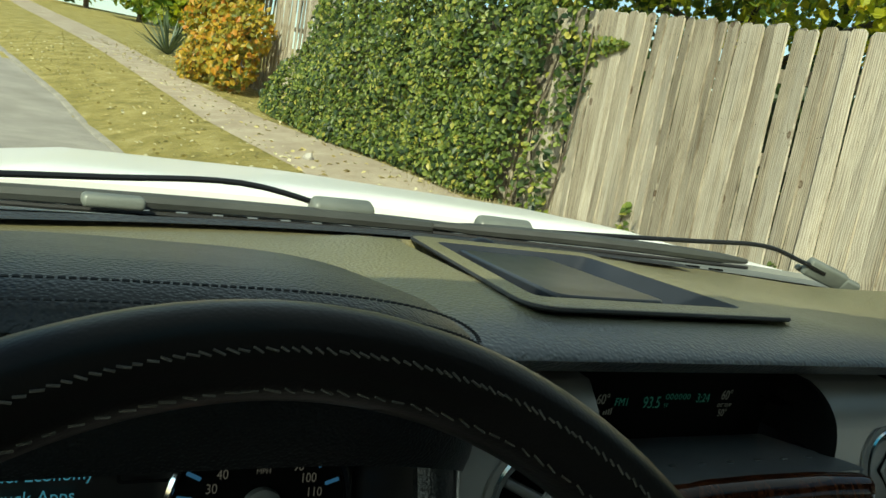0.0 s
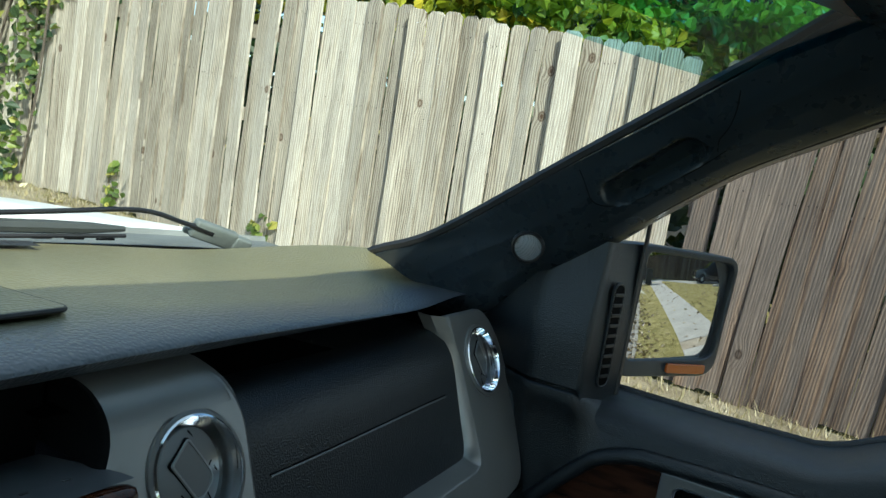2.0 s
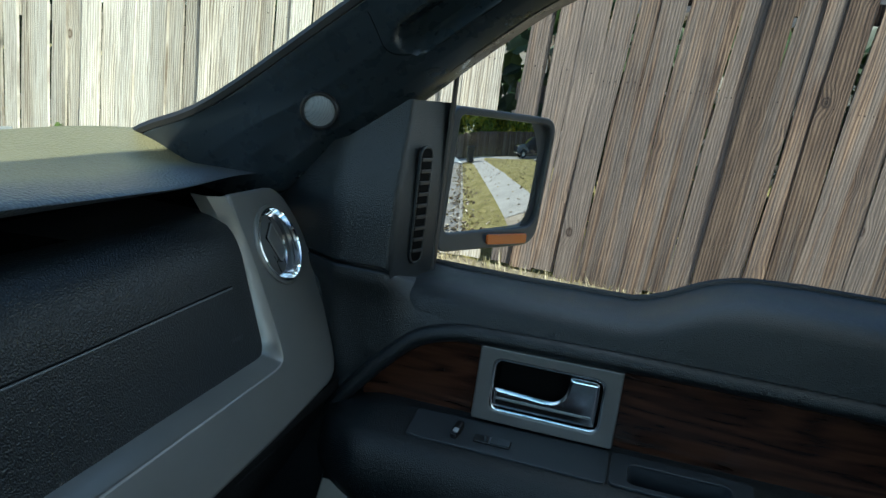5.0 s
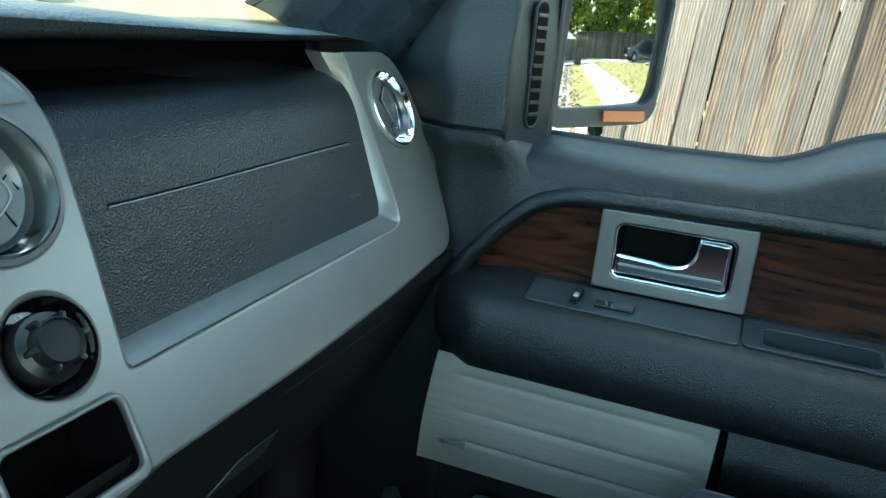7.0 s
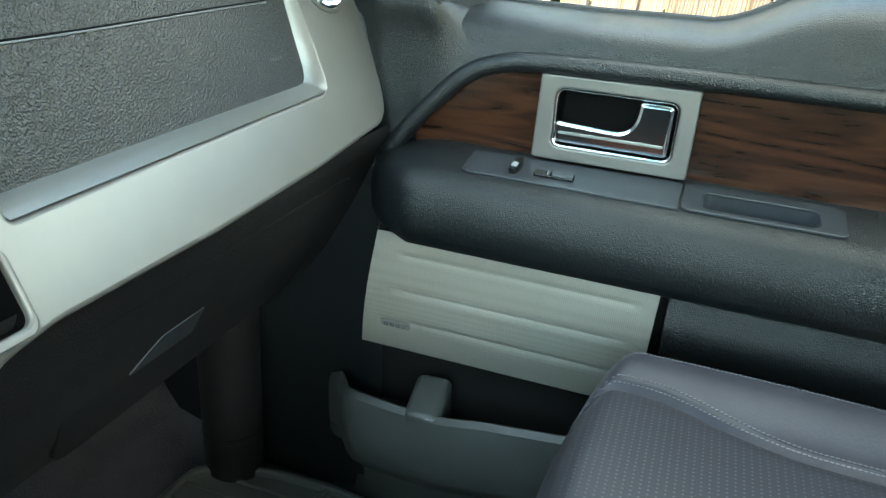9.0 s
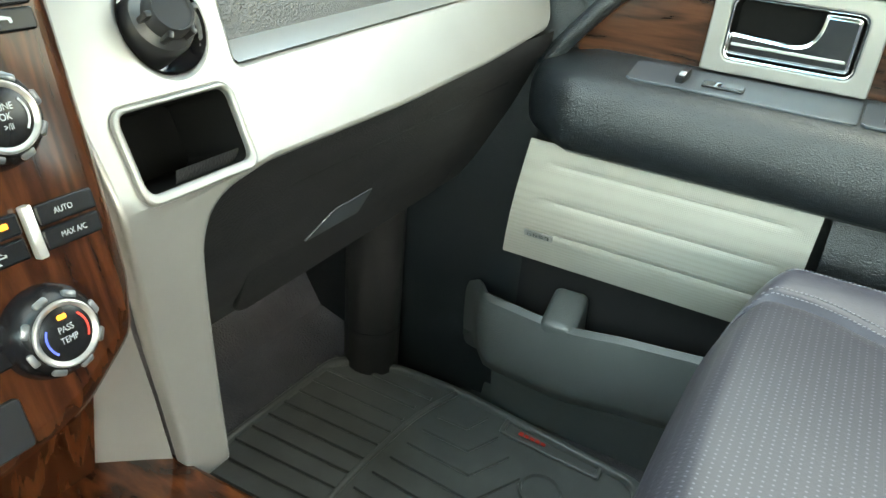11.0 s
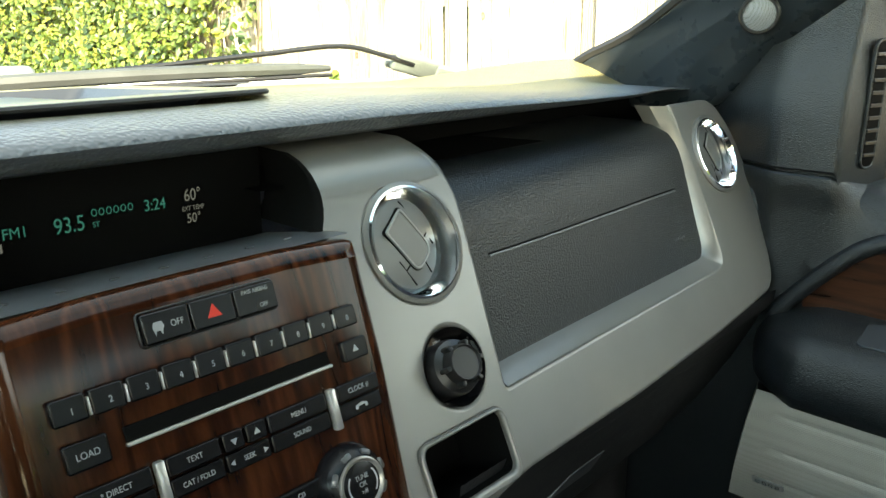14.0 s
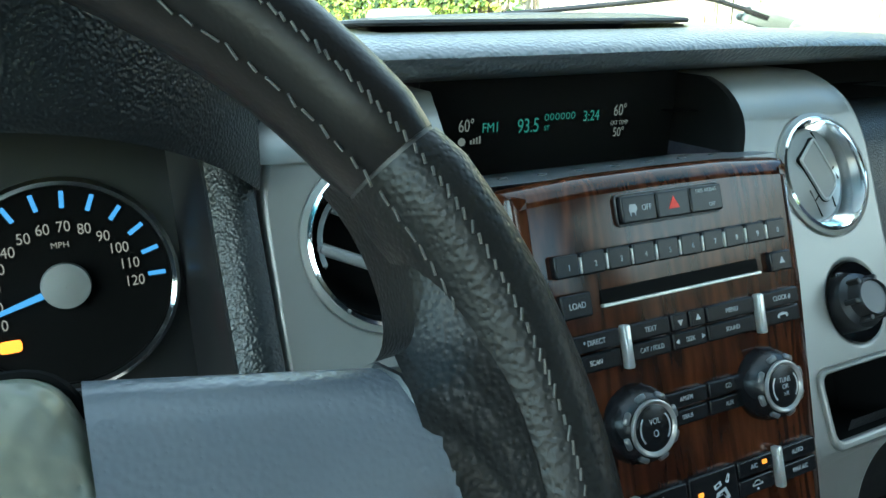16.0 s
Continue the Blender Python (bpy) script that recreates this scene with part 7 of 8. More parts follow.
    join(m, rnd, rr.inputs["Value"])
    join(m, rr.outputs["Result"], hsv.inputs["Value"])
    join(m, col, hsv.inputs["Color"])
    join(m, hsv.outputs[0], bsdf(m).inputs["Base Color"])
    bump(m, tone, 0.9, 0.007)
    return m


BOARD = board_material("weathered_pine", (0.15, 0.119, 0.084), (0.385, 0.335, 0.262), (0.545, 0.490, 0.400), (0.41, 0.385, 0.34), 0.5, 0.34)
BOARD_BROWN = board_material("brown_pine", (0.022, 0.013, 0.010), (0.090, 0.056, 0.036), (0.205, 0.145, 0.100), (0.105, 0.092, 0.084), 0.7, 0.55)


def board_mesh(w, h, warp, seed):
    r = rng(seed)
    ear = 0.022
    line = [(-w / 2, 0), (w / 2, 0), (w / 2, h - ear), (w / 2 - ear, h), (-w / 2 + ear, h), (-w / 2, h - ear)]
    bm = bmesh.new()
    t = 0.018
    rows = []
    lean = r.uniform(-0.005, 0.005)
    wob = [r.uniform(0, 6.28) for _ in range(4)]
    for k in range(13):
        f = k / 12
        z = f * (h - ear)
        off = warp * math.sin(math.pi * f) + lean * f
        el = 0.0022 * math.sin(5.1 * f + wob[0]) + 0.0016 * math.sin(11.7 * f + wob[1])
        er = 0.0022 * math.sin(4.6 * f + wob[2]) + 0.0016 * math.sin(13.1 * f + wob[3])
        tw = warp * 0.6 + 0.003 * math.sin(3.0 * f + wob[1])
        rows.append([(x + warp * f * f + tw * (1 if y > 0 else -1), y + off + (er if y > 0 else el), zz) for x, y, zz in ((-t, -w / 2, z), (-t, w / 2, z), (0, w / 2, z), (0, -w / 2, z))])
    z = h
    last = rows[-1]
    rows.append([(last[0][0], last[0][1] + ear, z), (last[1][0], last[1][1] - ear, z), (last[2][0], last[2][1] - ear, z), (last[3][0], last[3][1] + ear, z)])
    loft(bm, rows, True, True)
    mesh = bpy.data.meshes.new("board")
    bm.normal_update()
    bm.to_mesh(mesh)
    bm.free()
    return mesh


def fence_top(y):
    return lerp_curve([(-5, 2.20), (-0.95, 2.22), (0.23, 2.27), (2.9, 2.48), (5.0, 2.69), (12, 3.2), (21, 4.0)], y)


def build_fence(name, label, y0, y1, mat, seed, height, base, lean_deg, width=0.100, jitter=0.2):
    r = rng(seed)
    f = thing(name, (fence_x(y0), (y0 + y1) / 2, 0.4), label, "fence", kind="structure")
    variants = [board_mesh(width * 0.978, height, w, seed * 10 + k) for k, w in enumerate((0.0, 0.005, -0.005, 0.010, -0.009, 0.013, 0.003, -0.012))]
    nails = bmesh.new()
    y = y0
    while y < y1:
        mesh = variants[r.randrange(len(variants))]
        ob = link_mesh("board", mesh, mat, f, "", False)
        z = base(y) + r.uniform(-0.02, 0.02)
        proud = r.choice((0.0, 0.0, 0.005, -0.007, 0.012, -0.012)) * (1 + jitter)
        ob.matrix_basis = pose(fence_x(y) + proud, y, z, r.uniform(-jitter, jitter) + lean_deg * smoothstep(0.9, -0.6, y), r.uniform(-0.6, 0.6), r.uniform(-6, 6))
        ob.matrix_parent_inverse = f.matrix_basis.inverted()
        ob.scale = (1, r.uniform(0.975, 1.03), (fence_top(y) - z) / height * r.uniform(0.992, 1.008))
        turn = ob.matrix_basis.copy()
        for down in (0.13, 0.62):
            for side in (-0.27, -0.02, 0.25):
                if r.random() < 0.2:
                    continue
                c = turn @ Vector((-0.0195, side * width + r.uniform(-0.006, 0.006), height - down + r.uniform(-0.008, 0.008)))
                nails.faces.new([nails.verts.new(c + Vector((0, 0.0032 * math.cos(q), 0.0038 * math.sin(q)))) for q in (0, -1.05, -2.1, -3.14, -4.19, -5.24)])
        y += width * 0.955 + r.choice((-0.001, 0.0, 0.0, 0.0, 0.0, 0.001, 0.001, 0.002, 0.005))
    tagged(part("nail_heads", nails, DARK, f, "dark rusty nail heads", False), kind="stuff")
    for h in (0.30, 0.85, 1.40):
        bm = bmesh.new()
        loft(bm, [[(fence_x(q) + 0.03 + dx, q, base(q) + h + dz) for dx, dz in ((0, 0), (0.04, 0), (0.04, 0.09), (0, 0.09))] for q in (y0, (y0 + y1) / 2, y1)], True, True)
        part("rail", bm, mat, f, "", False)
    return f


def fence_base(y):
    return ground_z(fence_x(y), y) + 0.02


build_fence("fence_front", "weathered pale dog-eared pine board fence", 0.45, 11.6, BOARD, 3, 1.68, fence_base, 0.6, 0.110, 0.35)
build_fence("fence_side", "brown weathered pine board fence with leaning boards", -4.4, 0.33, BOARD_BROWN, 5, 1.64, fence_base, 5.0, 0.116, 0.9)
build_fence("fence_far", "grey weathered board fence behind the bush", 11.7, 21.0, BOARD, 8, 1.75, fence_base, 0.0, 0.14)


# foliage
def leaf_material(name, stops, trans=0.35):
    m = material(name, stops[1][1], 0.45)
    g = m.node_tree.nodes.new("ShaderNodeNewGeometry")
    join(m, ramp(m, g.outputs["Random Per Island"], stops), bsdf(m).inputs["Base Color"])
    tl = add(m, "ShaderNodeBsdfTranslucent")
    join(m, ramp(m, g.outputs["Random Per Island"], [(p, (c[0] * 1.3, c[1] * 1.3, c[2] * 0.8)) for p, c in stops]), tl.inputs["Color"])
    mx = add(m, "ShaderNodeMixShader")
    mx.inputs[0].default_value = trans
    join(m, bsdf(m).outputs[0], mx.inputs[1])
    join(m, tl.outputs[0], mx.inputs[2])
    join(m, mx.outputs[0], m.node_tree.nodes["Material Output"].inputs["Surface"])
    return m


IVY = leaf_material("ivy_leaf", [(0.0, (0.045, 0.075, 0.014)), (0.45, (0.11, 0.165, 0.030)), (0.85, (0.23, 0.27, 0.055)), (1.0, (0.40, 0.36, 0.08))], 0.3)
YELLOW = leaf_material("yellow_leaf", [(0.0, (0.10, 0.13, 0.020)), (0.4, (0.28, 0.24, 0.030)), (0.8, (0.48, 0.30, 0.030)), (1.0, (0.45, 0.17, 0.02))])
LIME = leaf_material("lime_leaf", [(0.0, (0.18, 0.24, 0.02)), (0.4, (0.36, 0.40, 0.035)), (0.85, (0.52, 0.50, 0.05)), (1.0, (0.58, 0.45, 0.04))], 0.5)
GREEN = leaf_material("green_leaf", [(0.0, (0.045, 0.09, 0.014)), (0.5, (0.13, 0.21, 0.03)), (0.85, (0.22, 0.27, 0.035)), (1.0, (0.38, 0.32, 0.05))], 0.45)
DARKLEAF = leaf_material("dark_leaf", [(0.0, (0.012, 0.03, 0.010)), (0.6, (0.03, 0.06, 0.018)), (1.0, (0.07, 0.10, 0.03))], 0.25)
BARK = earth("bark", [(0.5, (0.05, 0.04, 0.03)), (0.8, (0.10, 0.08, 0.06)), (1.0, (0.17, 0.14, 0.11))], 8, 0.95, 60, 0.01)


def leaves(name, spots, size, mat, seed, face=None, parent=None, label=""):
    """Many small pointed leaves, each of four triangles, in one mesh."""
    r = rng(seed)
    verts, faces = [], []
    for p in spots:
        n = Vector((r.gauss(0, 1), r.gauss(0, 1), r.gauss(0, 1)))
        if face is not None:
            n = n * 0.55 + Vector(face) * 1.2
        n.normalize()
        a = n.cross(Vector((r.gauss(0, 1), r.gauss(0, 1), r.gauss(0, 0.6) - 0.4))).normalized()
        b = n.cross(a)
        s = size * r.uniform(0.6, 1.25)
        k = len(verts)
        p = Vector(p)
        for u, v, w in ((-0.55, 0, 0), (-0.15, 0.42, 0.10), (0.25, 0.30, 0.06), (0.62, 0, -0.10), (0.25, -0.30, 0.06), (-0.15, -0.42, 0.10)):
            q = p + a * (u * s) + b * (v * s) + n * (w * s)
            verts.append(tuple(q))
        faces += [(k, k + 1, k + 2, k + 3), (k, k + 3, k + 4, k + 5)]
    mesh = bpy.data.meshes.new(name)
    mesh.from_pydata(verts, [], faces)
    ob = link_mesh(name, mesh, mat, parent, label, False)
    return tagged(ob, kind="stuff")


def clump(r, c, radii, n):
    out = []
    for _ in range(n):
        v = Vector((r.gauss(0, 1), r.gauss(0, 1), r.gauss(0, 1))).normalized() * (r.uniform(0.35, 1.0) ** 0.5)
        out.append((c[0] + v.x * radii[0], c[1] + v.y * radii[1], c[2] + v.z * radii[2]))
    return out


# ivy over the fence
r = rng(11)
ivy = thing("ivy", (3.3, 7.0, 0.8), "dense green ivy hanging over the board fence", "ivy")
spots, back = [], []
for _ in range(30000):
    y = r.uniform(5.20, 13.2)
    f = r.random()
    if y > 13.0 - 2.4 * f + 0.5 * math.sin(9 * f) + r.gauss(0, 0.12):
        continue
    z0 = fence_base(y)
    z = z0 + f * 2.7
    if y < 5.55 + 0.35 * abs(0.62 - f) * 2 and r.random() < 0.75:
        continue
    bulge = 0.12 + 0.30 * smoothstep(5.2, 6.6, y) + 0.20 * noise.noise(Vector((y * 1.3, z * 1.3, 2.0))) + 0.35 * (1 - f) * smoothstep(7.0, 11.0, y)
    d = bulge - abs(r.gauss(0, 0.05))
    # a fifth of the leaves, picked at random, take the darker colour
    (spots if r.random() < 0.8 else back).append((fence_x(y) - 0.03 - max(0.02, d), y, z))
for _ in range(220):
    y = r.uniform(4.75, 5.6)
    z = fence_base(y) + 1.70 - abs(r.gauss(0, 0.28)) * smoothstep(4.7, 5.5, y) - 0.15 * (5.5 - y)
    spots.append((fence_x(y) - r.uniform(0.02, 0.06), y, z))
leaves("leaf_mass", spots, 0.060, IVY, 21, (-0.8, -0.4, 0.35), ivy)
leaves("dark_leaf_mass", back, 0.085, DARKLEAF, 22, (-0.8, -0.2, 0.2), ivy)
bm = bmesh.new()
for k in range(16):
    y = 5.4 + 3.6 * k / 16
    tube(bm, spline([(fence_x(y) - 0.05, y, fence_base(y)), (fence_x(y) - 0.10, y + r.uniform(-0.3, 0.3), fence_base(y) + 0.8), (fence_x(y) - 0.10, y + r.uniform(-0.4, 0.4), fence_base(y) + 1.7)], 4), 0.010, 5)
part("stems", bm, BARK, ivy)
for y, h in ((4.35, 0.35), (2.95, 0.28), (2.3, 0.15)):
    v = thing("vine_sprig", (fence_x(y), y, fence_base(y)), "small ivy sprig climbing the fence boards", "ivy", "ivy sprigs")
    sp = [(fence_x(y) - r.uniform(0.03, 0.07), y + r.gauss(0, 0.05), fence_base(y) + h * r.random()) for _ in range(26)]
    leaves("sprig_leaves", sp, 0.06, IVY, int(y * 10), (-0.8, -0.3, 0.3), v)


def tree(name, base, height, crown, mats, seed, label, size=0.12, trunk=0.12):
    r = rng(seed)
    t = thing(name, base, label, "tree")
    b = Vector(base)
    bm = bmesh.new()
    top = b + Vector((r.uniform(-0.3, 0.3), r.uniform(-0.3, 0.3), height))
    tube(bm, [b + (top - b) * k / 6 + Vector((r.uniform(-0.05, 0.05), r.uniform(-0.05, 0.05), 0)) for k in range(7)], [trunk * (1 - 0.11 * k) for k in range(7)], 8)
    for c, rad, n in crown:
        s = b.lerp(top, r.uniform(0.4, 0.8))
        m = s.lerp(Vector(c), 0.5) + Vector((0, 0, 0.15))
        tube(bm, spline([s, m, c], 4), [trunk * 0.45 * (1 - 0.1 * k) for k in range(9)], 6)
    part("trunk", bm, BARK, t)
    for i, mat in enumerate(mats):
        pts = []
        for c, rad, n in crown:
            q = n // len(mats)
            for _ in range(5):
                cc = [c[k] + r.uniform(-0.6, 0.6) * rad[k] for k in range(3)]
                pts += clump(r, cc, [0.55 * w for w in rad], q // 5)
        leaves("crown", pts, size, mat, seed * 7 + i, None, t)
    return t


tree("maple_tree", (5.9, 6.0, 1.2), 2.9, [((4.7, 4.6, 3.35), (0.8, 1.5, 0.75), 3200), ((4.9, 2.9, 3.00), (0.7, 1.2, 0.60), 2400), ((4.9, 6.8, 3.7), (0.9, 1.5, 0.9), 2800), ((4.8, 9.5, 4.2), (1.0, 1.8, 1.1), 2600)], (GREEN, LIME), 31, "yellow-green maple leaning over the board fence", 0.085)
tree("fence_tree", (5.4, 8.5, 1.2), 3.0, [((4.4, 5.6, 3.4), (0.6, 0.9, 0.5), 1800), ((4.2, 8.0, 3.9), (0.8, 1.2, 0.6), 2000), ((4.0, 10.5, 4.4), (0.8, 1.3, 0.7), 1800)], (GREEN, LIME), 35, "yellow-green young tree rising behind the ivy", 0.085)
tree("shade_tree", (6.4, 1.2, 0.7), 2.6, [((4.9, 1.5, 2.75), (0.6, 1.1, 0.42), 2600), ((5.6, 0.4, 2.75), (0.9, 0.8, 0.45), 1800), ((5.4, 2.4, 2.95), (0.9, 1.0, 0.6), 2000), ((6.2, 3.6, 3.0), (0.9, 1.4, 0.7), 2000)], (GREEN, LIME), 32, "green leafy tree behind the board fence", 0.085)
tree("dark_tree", (8.8, 0.9, 0.5), 3.4, [((8.6, 1.5, 3.7), (0.9, 0.9, 0.7), 1600), ((8.6, 0.3, 3.9), (1.0, 1.0, 0.9), 1600), ((8.8, -2.6, 4.2), (1.2, 1.5, 0.9), 1400), ((8.8, -4.6, 4.0), (1.4, 1.4, 1.0), 1100)], (DARKLEAF,), 33, "dark evergreen tree beyond the fence", 0.16)
r = rng(61)
pts = []
for k in range(30):
    y = 1.5 + 0.62 * k
    for h in range(2):
        pts += clump(r, (5.6 + r.uniform(0, 0.8), y, 1.6 + 0.045 * y + 1.0 * h), (0.5, 0.5, 0.6), 90)
# row added close behind the boards to block bright sky between them
for k in range(104):
    y = -4.4 + 0.16 * k
    pts += clump(r, (fence_x(y) + 0.55, y, 1.45 + 0.05 * y), (0.28, 0.35, 0.75), 60)
tagged(leaves("hedge", pts, 0.13, DARKLEAF, 62, (-0.7, -0.4, 0.4)), "dark green hedge behind the fence, with an added row closing the board gaps", "hedge", kind="stuff")
# bush by the far fence
bush = thing("bush", (2.3, 16.0, 1.2), "yellow and orange autumn bush beside the path", "bush")
r = rng(41)
pts = []
for c in ((2.10, 15.4, 0.5), (1.8, 16.6, 0.7), (2.3, 15.2, 1.2), (1.9, 17.4, 0.5), (2.2, 16.2, 1.6), (1.8, 17.8, 1.4), (1.7, 17.0, 0.4), (2.3, 16.9, 2.2), (1.9, 18.4, 2.2), (2.5, 16.0, 2.6)):
    pts += clump(r, (c[0], c[1], c[2] + ground_z(2.3, 16.0)), (0.55, 0.8, 0.6), 520)
leaves("bush_leaves", pts, 0.12, YELLOW, 42, (-0.6, -0.5, 0.4), bush)
bm = bmesh.new()
for k in range(9):
    tube(bm, [(2.3, 16.4, ground_z(2.3, 16.4)), (2.3 + r.uniform(-0.4, 0.4), 16.4 + r.uniform(-0.9, 0.9), 3.0)], [0.025, 0.010], 5)
part("bush_stems", bm, BARK, bush)
spiky = thing("spiky_plant", (1.6, 24.0, 2.0), "grey-green spiky yucca clump at the path edge", "plant")
bm = bmesh.new()
base = Vector((1.6, 24.0, ground_z(1.6, 24.0)))
for k in range(70):
    a, e = r.uniform(0, 6.28), r.uniform(0.25, 1.35)
    d = Vector((math.cos(a) * math.cos(e), math.sin(a) * math.cos(e), math.sin(e)))
    s = d.cross(Vector((0, 0, 1))).normalized() * 0.035
    L = r.uniform(1.0, 1.6)
    bm.faces.new([bm.verts.new(q) for q in (base - s, base + s, base + d * L * 0.6 + s * 0.8, base + d * L, base + d * L * 0.6 - s * 0.8)])
part("spikes", bm, leaf_material("yucca_leaf", [(0, (0.05, 0.08, 0.05)), (0.5, (0.09, 0.13, 0.08)), (1, (0.16, 0.2, 0.13))], 0.1), spiky)

for i, (x, y) in enumerate(((-21, 63), (-15, 60), (-10, 64), (-5, 60), (-1, 56), (2, 50), (4, 44))):
    gz = ground_z(x, y)
    tree("street_end_tree", (x, y, gz), 4.5, [((x, y, gz + 1.6), (2.8, 1.6, 1.4), 900), ((x + 0.8, y, gz + 4.0), (2.6, 1.6, 1.8), 1000), ((x - 0.6, y, gz + 6.2), (2.4, 1.6, 1.6), 800)], (GREEN, LIME), 130 + i, "leafy green tree at the end of the street", 0.40, 0.18)

# leaf litter and dry grass
DRY = earth("dry_verge", [(0.55, (0.16, 0.125, 0.075)), (0.78, (0.30, 0.25, 0.16)), (1.05, (0.46, 0.41, 0.30))], 4.0, 0.95, 120, 0.02)
tagged(strip("dry_verge", path_r, lambda y: fence_x(y) - 0.01, -4.4, 6.0, 40, 0.010, DRY), "bare dry verge of straw and earth under the fence", "verge", kind="structure")
r = rng(51)
lit = []
for _ in range(1500):
    y = r.uniform(3, 26)
    x = r.uniform(kerb_x(y) + 0.2, fence_x(y) - 0.1)
    lit.append((x, y, ground_z(x, y) + 0.02))
LITTER = leaf_material("fallen_leaf", [(0, (0.42, 0.33, 0.12)), (0.5, (0.55, 0.48, 0.24)), (1, (0.62, 0.58, 0.42))], 0.1)
ob = leaves("fallen_leaves", lit, 0.06, LITTER, 52, (0, 0, 1.5))
tagged(ob, "pale yellow fallen leaves on the verge", "leaves", kind="stuff")
verts, faces = [], []
for _ in range(9000):
    y = r.uniform(-4.5, 7.5)
    x = fence_x(y) - abs(r.gauss(0, 0.35)) - 0.02
    z = ground_z(x, y)
    hgt = r.uniform(0.02, 0.07) * (2.2 if r.random() < 0.05 and x > fence_x(y) - 0.15 else 1)
    a = r.uniform(0, 6.28)
    w = 0.004
    dx, dy = math.cos(a), math.sin(a)
    k = len(verts)
    verts += [(x - dx * w, y - dy * w, z), (x + dx * w, y + dy * w, z), (x + dy * hgt * 0.6, y - dx * hgt * 0.6, z + hgt)]
    faces.append((k, k + 1, k + 2))
mesh = bpy.data.meshes.new("dry_grass")
mesh.from_pydata(verts, [], faces)
STRAW = leaf_material("straw", [(0, (0.15, 0.14, 0.05)), (0.5, (0.33, 0.27, 0.14)), (1, (0.50, 0.44, 0.29))], 0.2)
tagged(link_mesh("dry_grass", mesh, STRAW, None, "", False), "short dry grass along the foot of the fence", "grass", kind="stuff")
for x, y, s in ((3.25, 0.95, 0.055), (1.9, 8.2, 0.06)):
    bm = bmesh.new()
    bmesh.ops.create_icosphere(bm, subdivisions=2, radius=s, matrix=Matrix.Translation((x, y, ground_z(x, y) + s * 0.5)))
    for v in bm.verts:
        v.co += v.normal * 0.4 * s * noise.noise(v.co * 30)
    tagged(part("stone", bm, CONCRETE), "pale stone lying in the dry grass", "stone", "loose stones")

# neighbour's dark roof over the fence
house = thing("neighbour_house", (14, -3.0, 0.4), "dark shingled house roof beyond the fence", "house")
bm = bmesh.new()
box(bm, (6, 8, 2.6), pose(14.5, -1.5, 1.7), 0.02)
part("wall", bm, earth("siding", [(0.5, (0.25, 0.23, 0.21)), (0.8, (0.32, 0.30, 0.28)), (1, (0.38, 0.36, 0.33))], 2), house)
bm = bmesh.new()
loft(bm, [[(11.0, -6.0, 2.8), (14.5, -6.0, 5.0), (18.0, -6.0, 2.8)], [(11.0, 3.0, 2.8), (14.5, 3.0, 5.0), (18.0, 3.0, 2.8)]])
part("roof", bm, earth("shingles", [(0.5, (0.02, 0.02, 0.022)), (0.8, (0.04, 0.04, 0.042)), (1, (0.07, 0.07, 0.07))], 5), house)


# ---- the street behind the truck, seen in the door mirror ----
bm = bmesh.new()
loft(bm, [[(x, y, ground_z(max(x, 1.6), -22.5) + 0.03) for x in (0.95, 2.0, 3.1, 6.0, 10.0, 14.0)] for y in (-24.6, -23.0, -21.6, -20.6)])
tagged(part("driveway", bm, CONCRETE), "pale concrete driveway crossing the sidewalk", "driveway", kind="structure")
CAR_BLACK = material("black_car_paint", (0.010, 0.010, 0.012), 0.15, 0, 1.0)
CAR_GLASS = material("tinted_car_glass", (0.02, 0.025, 0.03), 0.06)
TYRE = material("tyre_rubber", (0.02, 0.02, 0.02), 0.8)
gz = ground_z(8.0, -22.5) + 0.03
car = thing("parked_car", (8.6, -22.6, gz), "black compact car parked on the driveway", "car")
side_line = rounded([(-2.05, 0.30), (-2.10, 0.62), (-1.95, 0.90), (-1.0, 1.0), (-0.35, 1.42), (0.75, 1.46), (1.60, 1.10), (2.05, 1.02), (2.10, 0.55), (2.0, 0.28)], 0.14, 4)
bm = bmesh.new()
loft(bm, [[(8.6 + x * (1 - 0.02 * (w > 0.8)), -22.6 + sgn * w * (1.0 if z < 1.0 else 1.0 - 0.42 * (z - 1.0)), gz + z) for x, z in side_line] for sgn, w in ((-1, 0.84), (-1, 0.80), (1, 0.80), (1, 0.84))], True, True)
body = part("body", bm, CAR_BLACK, car)
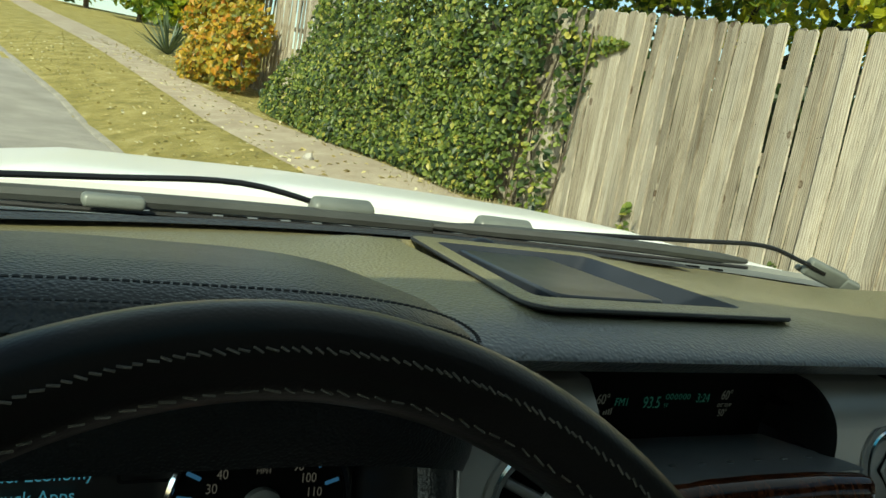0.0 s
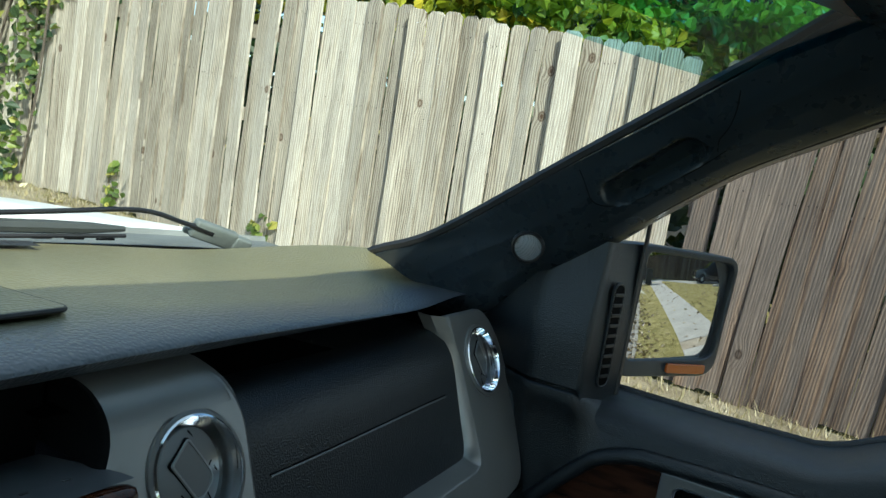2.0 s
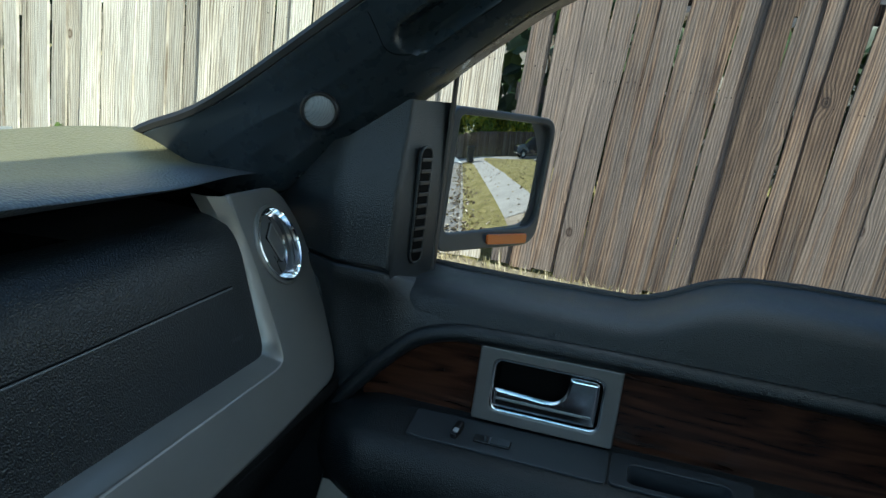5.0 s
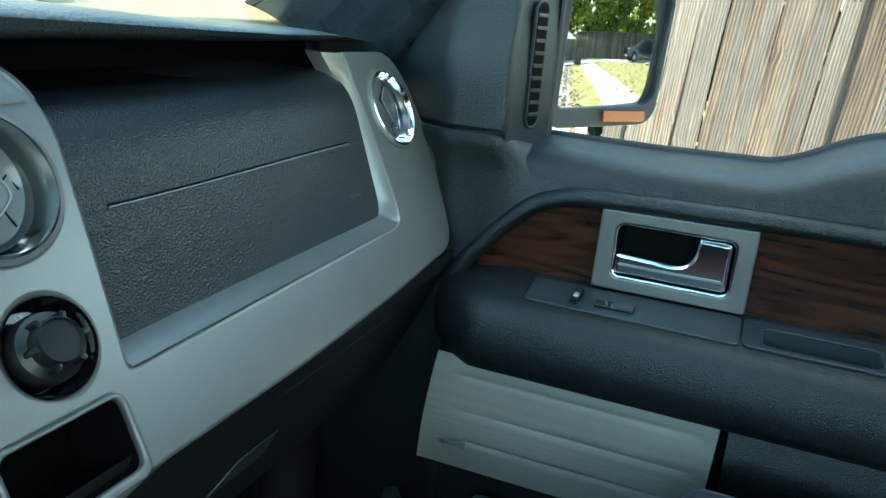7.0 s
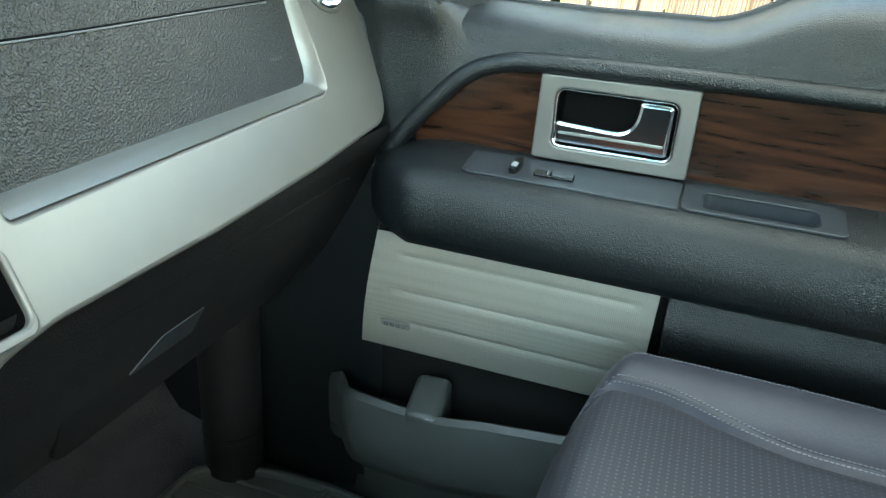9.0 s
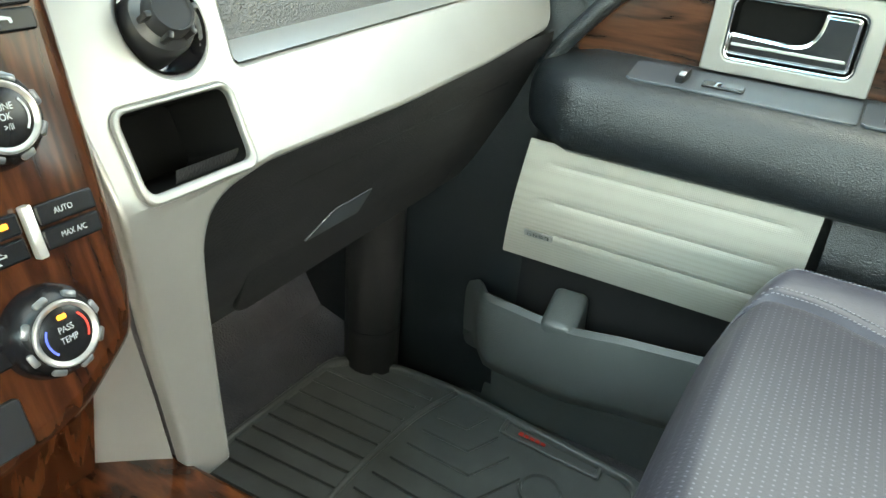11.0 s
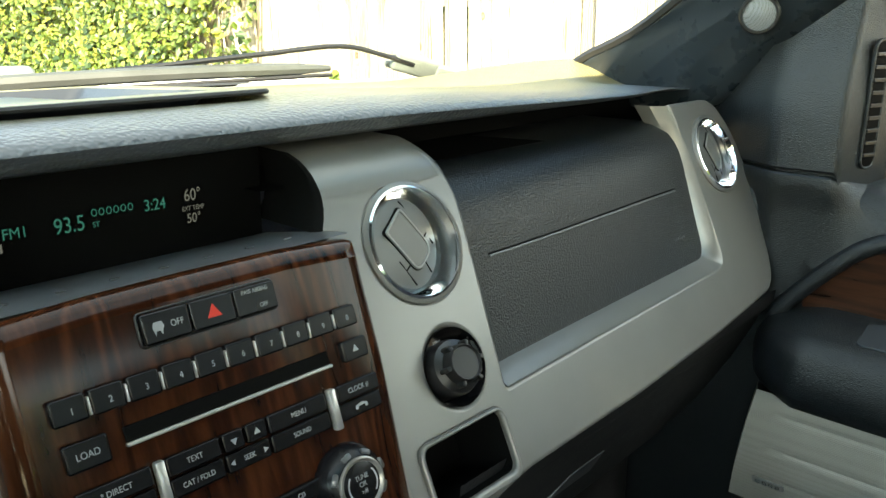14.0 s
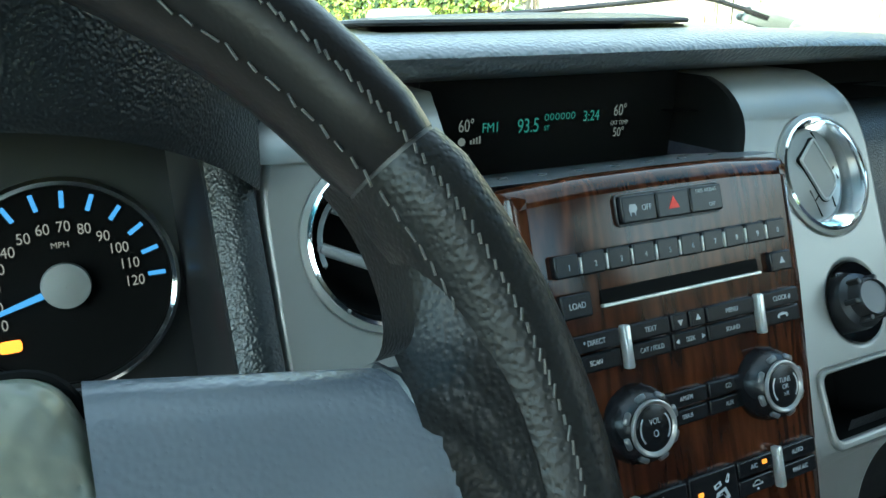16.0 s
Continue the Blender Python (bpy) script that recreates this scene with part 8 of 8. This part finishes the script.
for sgn in (-1, 1):
    M = frame_at((8.6, -22.6 + sgn * 0.745, gz + 1.18), (1, 0, 0), (0, -sgn * 0.34, 0.94)) if sgn < 0 else frame_at((8.6, -22.6 + sgn * 0.745, gz + 1.18), (-1, 0, 0), (0, -sgn * 0.34, 0.94))
    q = -1 if sgn > 0 else 1
    for a, b in (((-0.80, -0.12), (-0.36, 0.19)), ((0.10, -0.12), (0.66, 0.20))):
        w = 0.72 if a[0] < 0 else 0.80
        plate("side_window", [rounded([(q * a[0], a[1]), (q * (a[0] + w), a[1]), (q * (b[0] + w * 0.55), b[1]), (q * b[0], b[1])], 0.03)], 0.02, 0.004, M @ Matrix.Translation((0, 0, 0.012)), CAR_GLASS, car)
    for x in (-1.30, 1.30):
        bm = bmesh.new()
        lathe(bm, [(0.18, 0.0), (0.31, 0.0), (0.325, -0.02), (0.325, -0.18), (0.30, -0.20)], frame_at((8.6 + x, -22.6 + sgn * 0.85, gz + 0.325), (sgn * -1, 0, 0), (0, 0, 1)), 24)
        wheel_ob = part("wheel", bm, TYRE, car)
        bm = bmesh.new()
        lathe(bm, [(0.19, -0.01), (0.15, -0.03), (0.06, 0.0), (0.001, 0.005)], frame_at((8.6 + x, -22.6 + sgn * 0.85, gz + 0.325), (sgn * -1, 0, 0), (0, 0, 1)), 20)
        part("rim", bm, SATIN, wheel_ob)
gz = ground_z(1.9, -20.0)
wbin = thing("wheelie_bin", (1.9, -20.0, gz), "dark grey plastic wheelie bin at the driveway edge", "bin")
BIN = grained("bin_plastic", (0.045, 0.050, 0.055), 0.5, 60, 0.002, 0.3)
bm = bmesh.new()
loft(bm, [[(1.9 + px, -20.0 + py, gz + z) for px, py in rrect(w, d, 0.05)] for z, w, d in ((0.06, 0.44, 0.50), (0.10, 0.46, 0.54), (0.95, 0.56, 0.68), (0.98, 0.60, 0.72))], True, True)
part("bin_body", bm, BIN, wbin)
bm = bmesh.new()
box(bm, (0.60, 0.74, 0.06), pose(1.9, -20.0, gz + 1.02, 4), 0.025, 3)
part("bin_lid", bm, BIN, wbin)
for s in (-1, 1):
    bm = bmesh.new()
    lathe(bm, [(0.001, 0.0), (0.12, 0.0), (0.125, -0.02), (0.12, -0.05)], frame_at((1.9 + s * 0.27, -20.25, gz + 0.125), (0, -s, 0), (0, 0, 1)), 20)
    part("bin_wheel", bm, TYRE, wbin)
fence_r = thing("fence_rear", (2.0, -28.0, 0.0), "brown board fence across the far end of the lawn", "fence", kind="structure")
rear_board = board_mesh(0.19, 2.1, 0.0, 77)
for k in range(150):
    x = -14 + 0.2 * k
    ob = link_mesh("board", rear_board, BOARD_BROWN, fence_r, "", False)
    ob.matrix_basis = pose(x, -28.0, ground_z(x, -28.0) + rng(k).uniform(-0.02, 0.02), 0, 0, 90)
    ob.matrix_parent_inverse = fence_r.matrix_basis.inverted()
for i in range(12):
    x, y, h = -15 + 3.2 * i, -31.0 - (i % 3), 5.0 + 0.5 * ((i * 7) % 4)
    tree("yard_tree", (x, y, -0.2), h, [((x - 0.8, y + 0.4, 2.6), (2.0, 1.2, 1.2), 1300), ((x + 0.8, y, 4.4), (2.2, 1.4, 1.5), 1500), ((x, y, 6.6), (2.4, 1.6, 1.6), 1300)], (LIME, GREEN), 90 + i, "tall yellow-green tree behind the far fence", 0.32, 0.16)
street = tree("street_tree", (5.6, -11.0, ground_z(5.6, -11.0) - 0.05), 6.0, [((5.2, -11.4, 6.3), (2.4, 2.4, 1.6), 2200), ((6.8, -10.2, 5.8), (2.0, 2.0, 1.4), 1600)], (GREEN, LIME), 99, "old lawn tree with a thick dark trunk", 0.16, 0.30)
for x, y, s in ((7.6, -18.0, 0.16), (7.9, -18.2, 0.11)):
    bm = bmesh.new()
    bmesh.ops.create_icosphere(bm, subdivisions=2, radius=s, matrix=Matrix.Translation((x, y, ground_z(x, y) + s * 0.3)) @ Matrix.Diagonal((1.8, 1.2, 0.6, 1)))
    for v in bm.verts:
        v.co += v.normal * 0.3 * s * noise.noise(v.co * 9)
    tagged(part("stone", bm, CONCRETE), "flat pale stone lying on the lawn", "stone", "loose stones")
lit = []
r = rng(58)
for _ in range(1600):
    y = r.uniform(-20, -1.5)
    x = kerb_x(y) + abs(r.gauss(0, 0.22)) * r.choice((-1, -1, 1)) if r.random() < 0.5 else r.uniform(kerb_x(y), 9.0)
    lit.append((x, y, ground_z(x, y) + 0.025))
tagged(leaves("fallen_leaves", lit, 0.09, leaf_material("brown_leaf", [(0, (0.10, 0.06, 0.03)), (0.5, (0.22, 0.14, 0.06)), (1, (0.40, 0.32, 0.16))], 0.1), 59, (0, 0, 1.5)), "brown fallen leaves along the kerb and lawn", "leaves", kind="stuff")
